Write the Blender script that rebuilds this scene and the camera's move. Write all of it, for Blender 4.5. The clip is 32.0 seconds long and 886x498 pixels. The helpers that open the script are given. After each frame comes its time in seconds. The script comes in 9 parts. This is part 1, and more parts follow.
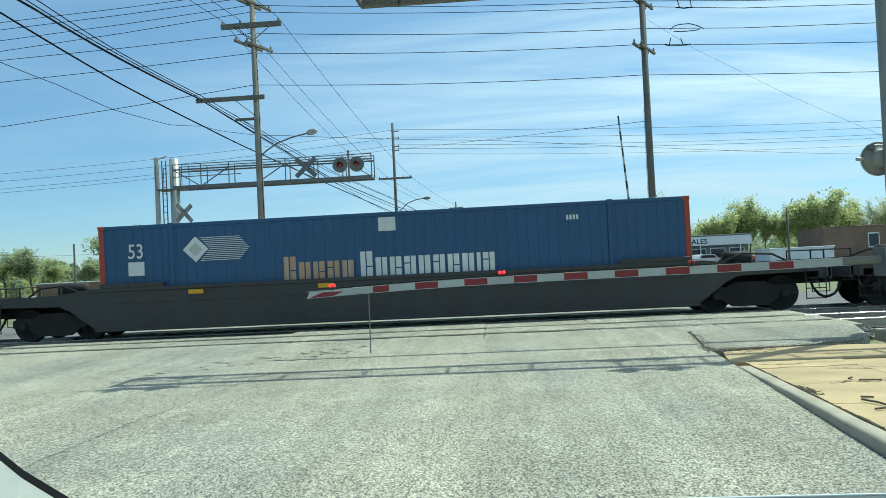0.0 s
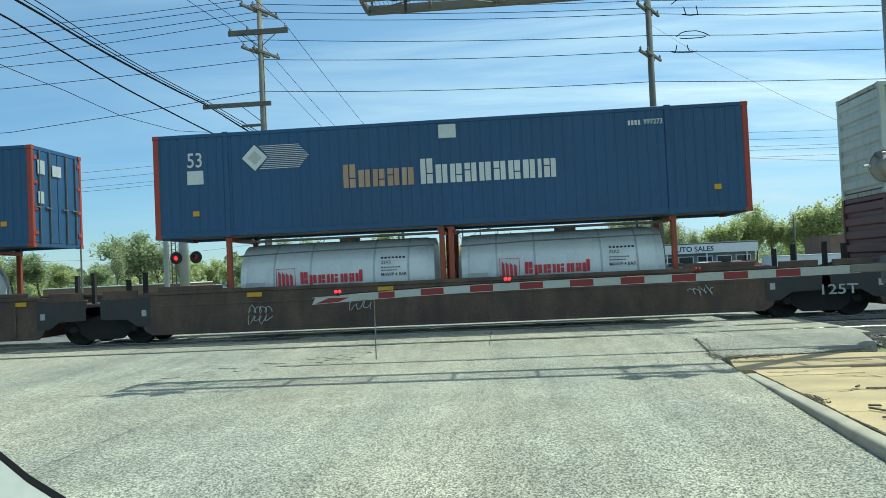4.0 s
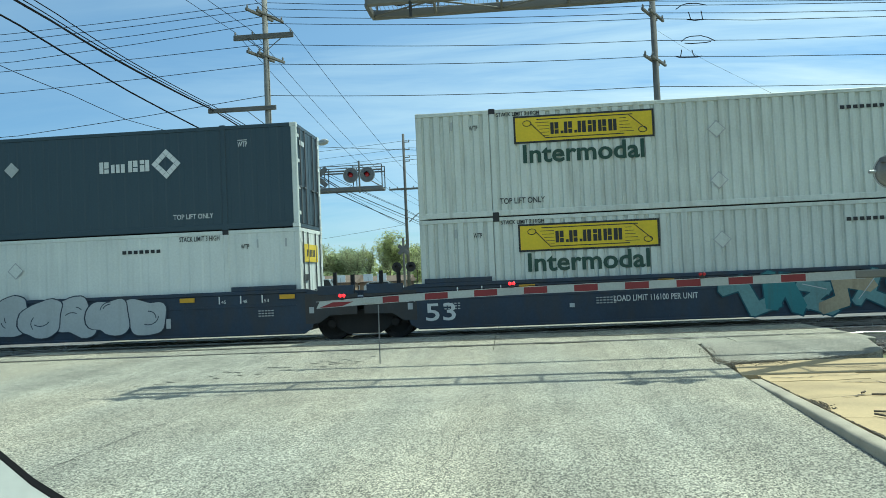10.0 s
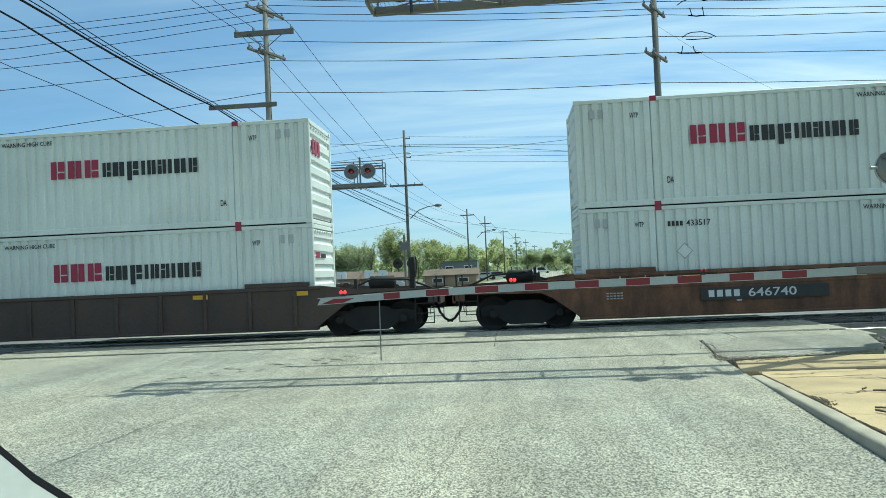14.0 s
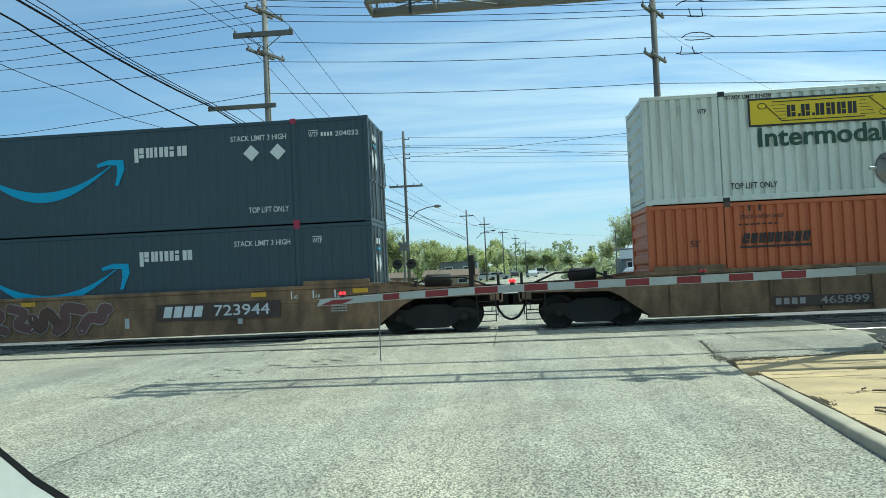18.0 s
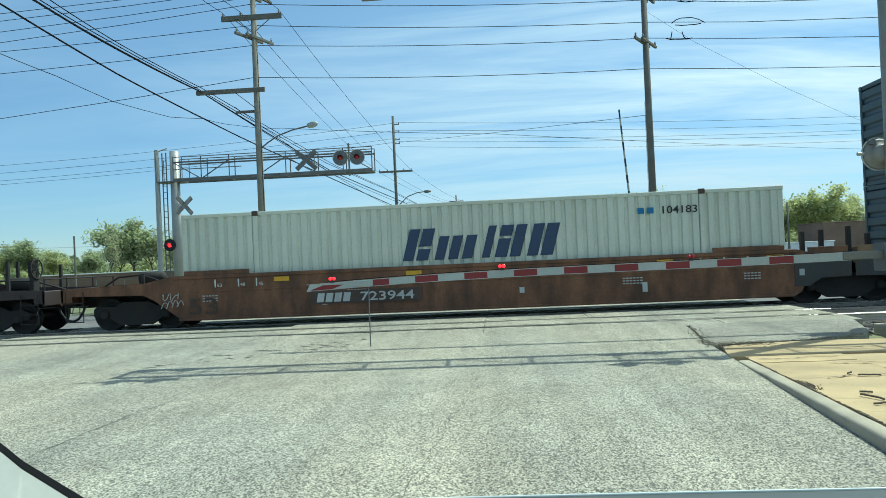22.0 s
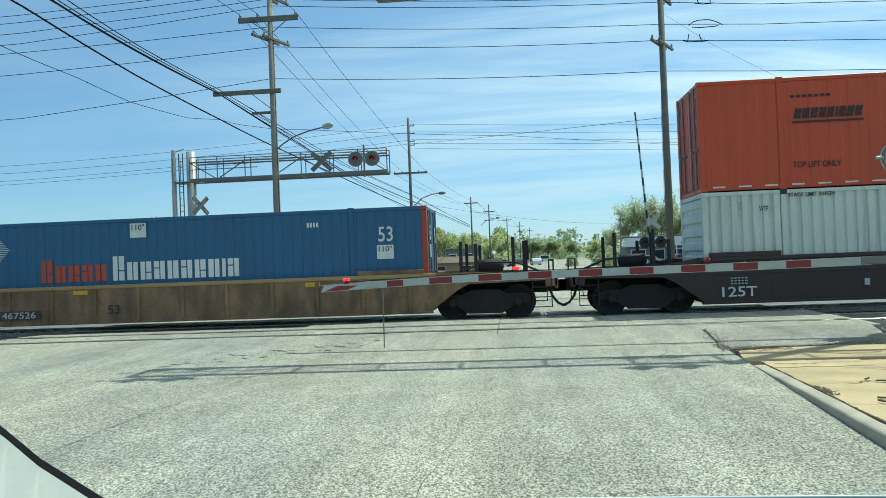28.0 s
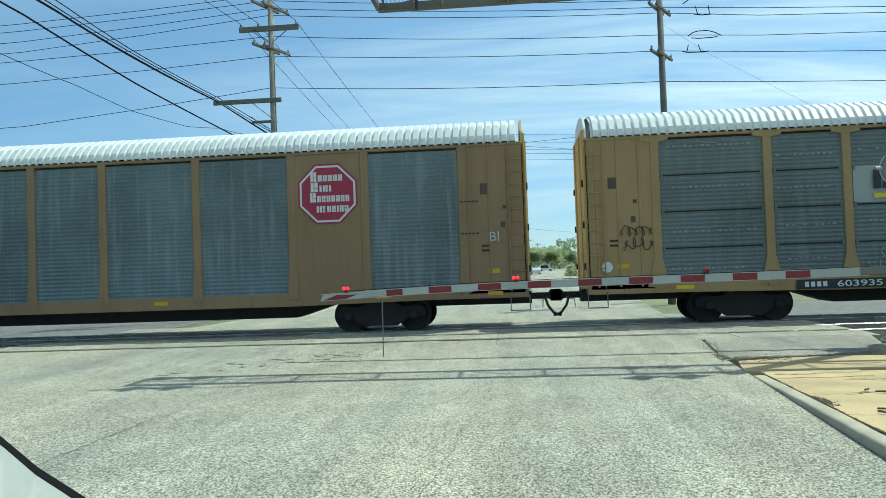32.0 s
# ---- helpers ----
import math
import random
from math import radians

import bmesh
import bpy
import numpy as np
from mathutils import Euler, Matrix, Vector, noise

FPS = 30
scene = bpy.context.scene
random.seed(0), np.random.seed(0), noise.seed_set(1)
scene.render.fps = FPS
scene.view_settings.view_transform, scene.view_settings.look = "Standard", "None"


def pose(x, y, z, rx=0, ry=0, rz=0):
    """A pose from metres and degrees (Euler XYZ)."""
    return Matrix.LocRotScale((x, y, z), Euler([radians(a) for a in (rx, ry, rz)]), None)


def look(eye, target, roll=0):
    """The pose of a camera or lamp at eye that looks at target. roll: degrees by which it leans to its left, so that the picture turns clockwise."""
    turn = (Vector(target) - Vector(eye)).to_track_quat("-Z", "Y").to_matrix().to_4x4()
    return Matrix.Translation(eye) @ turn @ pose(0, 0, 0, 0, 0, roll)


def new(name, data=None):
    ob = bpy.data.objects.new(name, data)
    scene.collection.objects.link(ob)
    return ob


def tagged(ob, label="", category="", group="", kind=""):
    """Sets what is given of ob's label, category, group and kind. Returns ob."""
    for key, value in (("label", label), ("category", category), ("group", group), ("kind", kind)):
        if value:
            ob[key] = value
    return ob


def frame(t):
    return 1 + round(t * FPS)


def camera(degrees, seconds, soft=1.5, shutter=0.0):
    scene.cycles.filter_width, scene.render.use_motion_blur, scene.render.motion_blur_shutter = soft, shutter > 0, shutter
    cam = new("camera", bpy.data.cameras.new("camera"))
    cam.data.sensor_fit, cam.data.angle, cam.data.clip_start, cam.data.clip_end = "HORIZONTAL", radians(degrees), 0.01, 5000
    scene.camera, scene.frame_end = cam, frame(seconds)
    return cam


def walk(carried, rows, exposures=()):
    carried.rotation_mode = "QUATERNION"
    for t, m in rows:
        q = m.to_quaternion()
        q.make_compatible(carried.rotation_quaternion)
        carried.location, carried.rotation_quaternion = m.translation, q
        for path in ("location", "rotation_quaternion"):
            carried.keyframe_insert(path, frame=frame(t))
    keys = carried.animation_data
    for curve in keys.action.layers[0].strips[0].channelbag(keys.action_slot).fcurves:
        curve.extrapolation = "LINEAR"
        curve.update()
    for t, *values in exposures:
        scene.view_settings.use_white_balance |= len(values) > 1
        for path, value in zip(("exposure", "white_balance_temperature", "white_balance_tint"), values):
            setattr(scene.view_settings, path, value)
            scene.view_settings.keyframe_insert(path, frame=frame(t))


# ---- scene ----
# Coordinates: x along the tracks (to the right), y away from the viewer, z up; rail heads at z = 0.
EYE = (0.0, 0.0, 1.66)
cam = camera(59.49, 32.0, soft=0.6)
TILT = [
    (0.0, 91.1, 2.79, 4.157), (0.5, 91.225, 2.76, 4.169), (1.0, 91.314, 2.716, 4.192), (1.5, 91.396, 2.726, 4.258),
    (2.0, 91.474, 2.688, 4.291), (2.5, 91.529, 2.661, 4.345), (3.0, 91.558, 2.635, 4.416), (3.5, 91.568, 2.624, 4.494),
    (5.5, 91.693, 2.516, 4.78), (6.0, 91.742, 2.475, 4.818), (6.5, 91.802, 2.47, 4.825), (7.0, 91.862, 2.463, 4.861),
    (7.5, 91.89, 2.433, 4.853), (8.0, 91.923, 2.457, 4.853), (8.5, 91.926, 2.431, 4.847), (9.0, 91.941, 2.427, 4.855),
    (9.5, 91.932, 2.451, 4.863), (10.0, 91.923, 2.457, 4.884), (11.0, 91.863, 2.471, 4.926), (12.0, 91.817, 2.467, 4.937),
    (13.0, 91.738, 2.489, 4.946), (14.0, 91.672, 2.506, 4.954), (14.5, 91.639, 2.526, 4.972), (16.5, 91.629, 2.537, 4.953),
    (17.0, 91.661, 2.563, 4.925), (17.5, 91.723, 2.575, 4.918), (18.0, 91.729, 2.593, 4.913), (18.5, 91.728, 2.587, 4.859),
    (19.0, 91.723, 2.586, 4.854), (19.5, 91.66, 2.545, 4.821), (20.0, 91.519, 2.471, 4.736), (20.5, 91.303, 2.401, 4.581),
    (21.0, 91.037, 2.409, 4.383), (21.5, 90.763, 2.496, 4.205), (22.0, 90.616, 2.58, 4.162), (22.5, 90.544, 2.65, 4.247),
    (23.0, 90.534, 2.65, 4.393), (23.5, 90.544, 2.64, 4.539), (24.0, 90.589, 2.617, 4.638), (24.5, 90.639, 2.62, 4.705),
    (25.0, 90.678, 2.591, 4.724), (25.5, 90.722, 2.571, 4.789), (27.5, 90.756, 2.298, 5.163), (28.0, 90.783, 2.183, 5.214),
    (28.5, 90.853, 2.149, 5.253), (29.0, 90.926, 2.132, 5.258), (29.5, 91.018, 2.148, 5.255), (30.0, 91.089, 2.128, 5.236),
    (30.5, 91.157, 2.108, 5.227), (31.0, 91.247, 2.077, 5.199), (31.5, 91.35, 2.048, 5.172), (32.0, 91.466, 2.012, 5.175),
]
walk(cam, [(t, pose(*EYE, rx, ry, rz)) for t, rx, ry, rz in TILT], exposures=[(0.0, 0.12, 5950, -14), (32.0, 0.12, 5950, -14)])

# How far the train has rolled along the track at each moment.
ROLL = [
    (0, 0.0), (1, 10.76), (2, 21.92), (3, 33.44), (3.5, 38.83), (4.5, 50.27), (5.5, 61.94), (6, 67.61), (7, 79.47), (8, 90.78),
    (9, 102.5), (10, 114.55), (11, 126.08), (12, 138.35), (13, 149.95), (14, 161.91), (14.5, 168.12), (15.5, 180.37),
    (16.5, 192.52), (17, 198.59), (18, 210.52), (19, 223.16), (20, 235.2), (21, 247.64), (22, 260.42), (23, 272.69),
    (24, 285.58), (25, 298.0), (25.5, 304.36), (26.5, 317.23), (27.5, 330.22), (28, 336.73), (29, 349.97), (30, 362.63),
    (30.5, 369.31), (31, 376.32), (32, 389.19),
]
MOVING = []  # (thing, pose at the start)

# ---- world and sun ----
SUN_AZ, SUN_EL = radians(51.6), radians(56.5)
world = bpy.data.worlds.new("sky")
scene.world = world
world.use_nodes = True
wn, wl = world.node_tree.nodes, world.node_tree.links
wn.clear()
w_out = wn.new("ShaderNodeOutputWorld")
w_bg = wn.new("ShaderNodeBackground")
w_bg.inputs["Strength"].default_value = 0.13
w_sky = wn.new("ShaderNodeTexSky")
w_sky.sky_type = "NISHITA"
w_sky.sun_disc = False
w_sky.sun_elevation, w_sky.sun_rotation = SUN_EL, SUN_AZ
w_sky.air_density, w_sky.dust_density, w_sky.ozone_density = 0.9, 0.08, 3.2
w_tc = wn.new("ShaderNodeTexCoord")
w_sep = wn.new("ShaderNodeSeparateXYZ")
wl.new(w_tc.outputs["Generated"], w_sep.inputs[0])
w_add = wn.new("ShaderNodeMath")
w_add.operation = "ADD"
w_add.inputs[1].default_value = 0.12
wl.new(w_sep.outputs["Z"], w_add.inputs[0])
w_dx, w_dy = wn.new("ShaderNodeMath"), wn.new("ShaderNodeMath")
for node, axis in ((w_dx, "X"), (w_dy, "Y")):
    node.operation = "DIVIDE"
    wl.new(w_sep.outputs[axis], node.inputs[0])
    wl.new(w_add.outputs[0], node.inputs[1])
w_vec = wn.new("ShaderNodeCombineXYZ")
wl.new(w_dx.outputs[0], w_vec.inputs[0])
wl.new(w_dy.outputs[0], w_vec.inputs[1])
w_map = wn.new("ShaderNodeMapping")
w_map.inputs["Rotation"].default_value = (0, 0, radians(-14))
w_map.inputs["Scale"].default_value = (0.42, 1.25, 1)
w_map.inputs["Location"].default_value = (1.25, 0.55, 0)
wl.new(w_vec.outputs[0], w_map.inputs[0])
w_noise = wn.new("ShaderNodeTexNoise")
w_noise.inputs["Scale"].default_value = 1.15
w_noise.inputs["Detail"].default_value = 9
w_noise.inputs["Roughness"].default_value = 0.6
w_noise.inputs["Distortion"].default_value = 0.9
wl.new(w_map.outputs[0], w_noise.inputs["Vector"])
w_ramp = wn.new("ShaderNodeValToRGB")
w_ramp.color_ramp.elements[0].position, w_ramp.color_ramp.elements[0].color = 0.39, (0.10, 0.10, 0.10, 1)
w_ramp.color_ramp.elements[1].position, w_ramp.color_ramp.elements[1].color = 0.70, (0.9, 0.9, 0.9, 1)
wl.new(w_noise.outputs["Fac"], w_ramp.inputs[0])
w_mix = wn.new("ShaderNodeMix")
w_mix.data_type = "RGBA"
# thin cirrus thickens towards the sun's side
w_side = wn.new("ShaderNodeMapRange")
w_side.inputs["From Min"].default_value, w_side.inputs["From Max"].default_value = -0.45, 0.22
w_side.inputs["To Min"].default_value, w_side.inputs["To Max"].default_value = 0.14, 1.3
wl.new(w_sep.outputs["X"], w_side.inputs["Value"])
w_fac = wn.new("ShaderNodeMath")
w_fac.operation = "MULTIPLY"
wl.new(w_ramp.outputs[0], w_fac.inputs[0])
wl.new(w_side.outputs[0], w_fac.inputs[1])
wl.new(w_fac.outputs[0], w_mix.inputs["Factor"])
wl.new(w_sky.outputs[0], w_mix.inputs["A"])
w_mix.inputs["B"].default_value = (7.0, 7.6, 8.0, 1)
# clear dry air: the horizon stays blue rather than white
w_low = wn.new("ShaderNodeMapRange")
w_low.inputs["From Min"].default_value, w_low.inputs["From Max"].default_value = 0.0, 0.30
w_low.inputs["To Min"].default_value, w_low.inputs["To Max"].default_value = 1.0, 0.0
wl.new(w_sep.outputs["Z"], w_low.inputs["Value"])
w_blue = wn.new("ShaderNodeMix")
w_blue.data_type, w_blue.blend_type = "RGBA", "MULTIPLY"
wl.new(w_low.outputs[0], w_blue.inputs["Factor"])
wl.new(w_mix.outputs["Result"], w_blue.inputs["A"])
w_blue.inputs["B"].default_value = (0.60, 0.66, 0.80, 1)
wl.new(w_blue.outputs["Result"], w_bg.inputs["Color"])
wl.new(w_bg.outputs[0], w_out.inputs[0])

sun = new("sun", bpy.data.lights.new("sun", "SUN"))
sun.data.energy, sun.data.angle, sun.data.color = 4.1, radians(0.53), (1.0, 0.95, 0.87)
sun_dir = Vector((math.sin(SUN_AZ) * math.cos(SUN_EL), math.cos(SUN_AZ) * math.cos(SUN_EL), math.sin(SUN_EL)))
sun.matrix_world = look(sun_dir * 60, (0, 0, 0))

# ---- materials ----
def surface(name, rgb, rough=0.6, metal=0.0, vary=0.18, blotch=0.7, grain=30.0, streak=0.0, streak_rgb=(0.10, 0.055, 0.03), bump=0.15, spread=0.0, coat=0.0, streak_at=(0.55, 0.78), streak_scale=(4.0, 4.0, 0.35)):
    """A procedural surface: base colour with broad blotches, fine grain, upright streaks of dirt and a fine relief."""
    mat = bpy.data.materials.new(name)
    mat.use_nodes = True
    n, l = mat.node_tree.nodes, mat.node_tree.links
    bsdf = n["Principled BSDF"]
    tc = n.new("ShaderNodeTexCoord")
    big = n.new("ShaderNodeTexNoise")
    big.inputs["Scale"].default_value, big.inputs["Detail"].default_value = blotch, 5
    fine = n.new("ShaderNodeTexNoise")
    fine.inputs["Scale"].default_value, fine.inputs["Detail"].default_value = grain, 3
    l.new(tc.outputs["Object"], big.inputs["Vector"])
    l.new(tc.outputs["Object"], fine.inputs["Vector"])
    sumv = n.new("ShaderNodeMath")
    sumv.operation = "MULTIPLY_ADD"
    l.new(fine.outputs["Fac"], sumv.inputs[0])
    sumv.inputs[1].default_value = 0.5
    l.new(big.outputs["Fac"], sumv.inputs[2])
    span = n.new("ShaderNodeMapRange")
    span.inputs["From Min"].default_value, span.inputs["From Max"].default_value = 0.45, 1.05
    span.inputs["To Min"].default_value, span.inputs["To Max"].default_value = 1 - vary, 1 + vary
    l.new(sumv.outputs[0], span.inputs["Value"])
    tint = n.new("ShaderNodeVectorMath")
    tint.operation = "SCALE"
    tint.inputs[0].default_value = rgb
    l.new(span.outputs[0], tint.inputs["Scale"])
    colour = tint.outputs[0]
    if spread:
        info = n.new("ShaderNodeObjectInfo")
        rnd = n.new("ShaderNodeMapRange")
        rnd.inputs["To Min"].default_value, rnd.inputs["To Max"].default_value = 1 - spread, 1 + spread
        l.new(info.outputs["Random"], rnd.inputs["Value"])
        sc = n.new("ShaderNodeVectorMath")
        sc.operation = "SCALE"
        l.new(colour, sc.inputs[0])
        l.new(rnd.outputs[0], sc.inputs["Scale"])
        colour = sc.outputs[0]
    if streak:
        mp = n.new("ShaderNodeMapping")
        mp.inputs["Scale"].default_value = streak_scale
        l.new(tc.outputs["Object"], mp.inputs[0])
        st = n.new("ShaderNodeTexNoise")
        st.inputs["Scale"].default_value, st.inputs["Detail"].default_value = 1.3, 6
        l.new(mp.outputs[0], st.inputs["Vector"])
        rp = n.new("ShaderNodeValToRGB")
        rp.color_ramp.elements[0].position = streak_at[0]
        rp.color_ramp.elements[1].position = streak_at[1]
        rp.color_ramp.elements[0].color = (0, 0, 0, 1)
        rp.color_ramp.elements[1].color = (streak, streak, streak, 1)
        l.new(st.outputs["Fac"], rp.inputs[0])
        mx = n.new("ShaderNodeMix")
        mx.data_type = "RGBA"
        l.new(rp.outputs[0], mx.inputs["Factor"])
        l.new(colour, mx.inputs["A"])
        mx.inputs["B"].default_value = (*streak_rgb, 1)
        colour = mx.outputs["Result"]
    l.new(colour, bsdf.inputs["Base Color"])
    rr = n.new("ShaderNodeMapRange")
    rr.inputs["To Min"].default_value, rr.inputs["To Max"].default_value = max(rough - 0.12, 0.05), min(rough + 0.12, 1.0)
    l.new(big.outputs["Fac"], rr.inputs["Value"])
    l.new(rr.outputs[0], bsdf.inputs["Roughness"])
    bsdf.inputs["Metallic"].default_value = metal
    if coat:
        bsdf.inputs["Coat Weight"].default_value = coat
    if bump:
        bp = n.new("ShaderNodeBump")
        bp.inputs["Strength"].default_value, bp.inputs["Distance"].default_value = bump, 0.01
        l.new(fine.outputs["Fac"], bp.inputs["Height"])
        l.new(bp.outputs[0], bsdf.inputs["Normal"])
    return mat


def glow(name, rgb, strength):
    mat = bpy.data.materials.new(name)
    mat.use_nodes = True
    bsdf = mat.node_tree.nodes["Principled BSDF"]
    bsdf.inputs["Base Color"].default_value = (*[c * 0.6 for c in rgb], 1)
    bsdf.inputs["Emission Color"].default_value = (*rgb, 1)
    bsdf.inputs["Emission Strength"].default_value = strength
    bsdf.inputs["Roughness"].default_value = 0.2
    return mat


def road_surface(name, light, dark, crack=0.5):
    """Worn asphalt: pale aggregate chips in dark binder, wheel wear lengthwise, stains."""
    mat = bpy.data.materials.new(name)
    mat.use_nodes = True
    n, l = mat.node_tree.nodes, mat.node_tree.links
    bsdf = n["Principled BSDF"]
    tc = n.new("ShaderNodeTexCoord")

    def noise_tex(scale, detail, squash=(1, 1, 1), rough=0.5):
        mp = n.new("ShaderNodeMapping")
        mp.inputs["Scale"].default_value = squash
        mp.inputs["Rotation"].default_value = (0, 0, radians(4.8))
        l.new(tc.outputs["Object"], mp.inputs[0])
        t = n.new("ShaderNodeTexNoise")
        t.inputs["Scale"].default_value, t.inputs["Detail"].default_value, t.inputs["Roughness"].default_value = scale, detail, rough
        l.new(mp.outputs[0], t.inputs["Vector"])
        return t.outputs["Fac"]

    def span(value, a, b, lo, hi):
        m = n.new("ShaderNodeMapRange")
        m.inputs["From Min"].default_value, m.inputs["From Max"].default_value = a, b
        m.inputs["To Min"].default_value, m.inputs["To Max"].default_value = lo, hi
        l.new(value, m.inputs["Value"])
        return m.outputs[0]

    def times(u, v):
        m = n.new("ShaderNodeMath")
        m.operation = "MULTIPLY"
        l.new(u, m.inputs[0])
        l.new(v, m.inputs[1])
        return m.outputs[0]

    chips = n.new("ShaderNodeTexVoronoi")
    chips.inputs["Scale"].default_value = 98
    long = n.new("ShaderNodeMapping")
    long.inputs["Scale"].default_value = (1, 0.5, 1)
    l.new(tc.outputs["Object"], long.inputs[0])
    l.new(long.outputs[0], chips.inputs["Vector"])
    sep = n.new("ShaderNodeSeparateColor")
    l.new(chips.outputs["Color"], sep.inputs[0])
    ramp = n.new("ShaderNodeValToRGB")
    ramp.color_ramp.elements[0].color, ramp.color_ramp.elements[0].position = (*dark, 1), 0.12
    ramp.color_ramp.elements[1].color, ramp.color_ramp.elements[1].position = (*light, 1), 0.85
    l.new(sep.outputs[0], ramp.inputs[0])
    grit = span(noise_tex(48, 2), 0.3, 0.7, 0.88, 1.12)
    coarse = n.new("ShaderNodeTexVoronoi")
    coarse.inputs["Scale"].default_value = 48
    l.new(long.outputs[0], coarse.inputs["Vector"])
    sep2 = n.new("ShaderNodeSeparateColor")
    l.new(coarse.outputs["Color"], sep2.inputs[0])
    grit = times(grit, span(sep2.outputs[2], 0.0, 1.0, 0.87, 1.12))
    wear = span(noise_tex(1.0, 4, (0.8, 0.07, 1)), 0.32, 0.68, 0.84, 1.13)
    fine_wear = span(noise_tex(1.0, 5, (4.5, 0.30, 1)), 0.3, 0.7, 0.9, 1.1)
    blot = span(noise_tex(0.9, 7), 0.3, 0.7, 0.86, 1.12)
    stain = span(noise_tex(2.2, 6, (1, 0.6, 1), 0.7), 0.60, 0.72, 1.0, 1 - 0.35 * crack)
    k = times(times(times(grit, wear), times(fine_wear, blot)), stain)
    sc = n.new("ShaderNodeVectorMath")
    sc.operation = "SCALE"
    l.new(ramp.outputs[0], sc.inputs[0])
    l.new(k, sc.inputs["Scale"])
    # old patches lean to a cooler grey
    cool = n.new("ShaderNodeMix")
    cool.data_type = "RGBA"
    cool.blend_type = "MULTIPLY"
    l.new(span(noise_tex(0.35, 4, (1, 0.35, 1)), 0.42, 0.6, 0.0, 1.0), cool.inputs["Factor"])
    l.new(sc.outputs[0], cool.inputs["A"])
    cool.inputs["B"].default_value = (0.86, 0.90, 0.95, 1)
    l.new(cool.outputs["Result"], bsdf.inputs["Base Color"])
    bsdf.inputs["Roughness"].default_value = 0.85
    bp = n.new("ShaderNodeBump")
    bp.inputs["Strength"].default_value, bp.inputs["Distance"].default_value = 0.6, 0.006
    l.new(sep.outputs[1], bp.inputs["Height"])
    l.new(bp.outputs[0], bsdf.inputs["Normal"])
    return mat


M = {}
M["road"] = road_surface("asphalt", (0.60, 0.55, 0.42), (0.105, 0.10, 0.08))
M["apron"] = road_surface("asphalt_patch", (0.52, 0.48, 0.38), (0.06, 0.057, 0.05), 0.5)
M["kerb"] = surface("kerb_concrete", (0.42, 0.37, 0.28), 0.85, vary=0.25, blotch=2.0, grain=60, bump=0.4)
M["slab"] = surface("tan_concrete", (0.50, 0.37, 0.20), 0.85, vary=0.28, blotch=1.3, grain=50, bump=0.35, spread=0.08)
M["soil"] = surface("soil", (0.16, 0.13, 0.09), 0.95, vary=0.5, blotch=3, grain=40, bump=0.8)
M["ground"] = surface("dry_grass_ground", (0.17, 0.18, 0.09), 0.95, vary=0.45, blotch=0.15, grain=3, bump=0.5)
M["ballast"] = surface("ballast_stone", (0.17, 0.16, 0.15), 0.9, vary=0.5, blotch=4, grain=25, bump=1.0)
M["stone"] = surface("crushed_stone", (0.20, 0.19, 0.18), 0.9, vary=0.3, blotch=9, grain=60, bump=0.4)
M["rail"] = surface("rail_steel", (0.42, 0.40, 0.38), 0.26, metal=0.9, vary=0.2, grain=80, bump=0.05)
M["tie"] = surface("tie_wood", (0.07, 0.055, 0.045), 0.9, vary=0.4, blotch=5, grain=40, bump=0.6)
M["pole"] = surface("weathered_pole_wood", (0.145, 0.14, 0.13), 0.9, vary=0.3, blotch=2, grain=25, streak=0.4, streak_rgb=(0.08, 0.075, 0.07), bump=0.5)
M["wire"] = surface("black_cable", (0.012, 0.012, 0.013), 0.9, vary=0.1, bump=0)
M["wire"].node_tree.nodes["Principled BSDF"].inputs["Specular IOR Level"].default_value = 0.05
M["pole_pale"] = surface("bleached_pole_wood", (0.25, 0.24, 0.215), 0.9, vary=0.3, blotch=2, grain=25, streak=0.4, streak_rgb=(0.12, 0.11, 0.10), bump=0.5)
M["mast"] = surface("mast_grey", (0.27, 0.27, 0.255), 0.55, metal=0.1, vary=0.2, blotch=1.2, streak=0.4, streak_rgb=(0.15, 0.145, 0.13), bump=0.1)
M["alu"] = surface("aluminium", (0.17, 0.165, 0.15), 0.6, metal=0.1, vary=0.15, blotch=1.5, bump=0.1)
M["galv"] = surface("galvanised_steel", (0.15, 0.155, 0.16), 0.55, metal=0.2, vary=0.2, blotch=2, bump=0.1)
M["galv_pale"] = surface("pale_galvanised", (0.42, 0.43, 0.42), 0.5, metal=0.2, vary=0.15, blotch=2, bump=0.1)
M["black"] = surface("black_paint", (0.02, 0.02, 0.022), 0.5, vary=0.2)
M["red"] = surface("red_reflective", (0.18, 0.017, 0.022), 0.5, vary=0.12)
M["white"] = surface("white_reflective", (0.38, 0.41, 0.40), 0.5, vary=0.2)
M["lit"] = glow("red_lamp_lit", (1.0, 0.01, 0.02), 3.5)
M["lens"] = glow("red_lens", (0.45, 0.02, 0.03), 0.10)
M["ceramic"] = surface("insulator", (0.26, 0.26, 0.27), 0.2, vary=0.05, bump=0)
M["sign_blue"] = surface("blue_sign", (0.03, 0.12, 0.42), 0.4, vary=0.08)
M["trunk"] = surface("bark", (0.11, 0.09, 0.07), 0.95, vary=0.3, blotch=3, grain=20, bump=0.6)


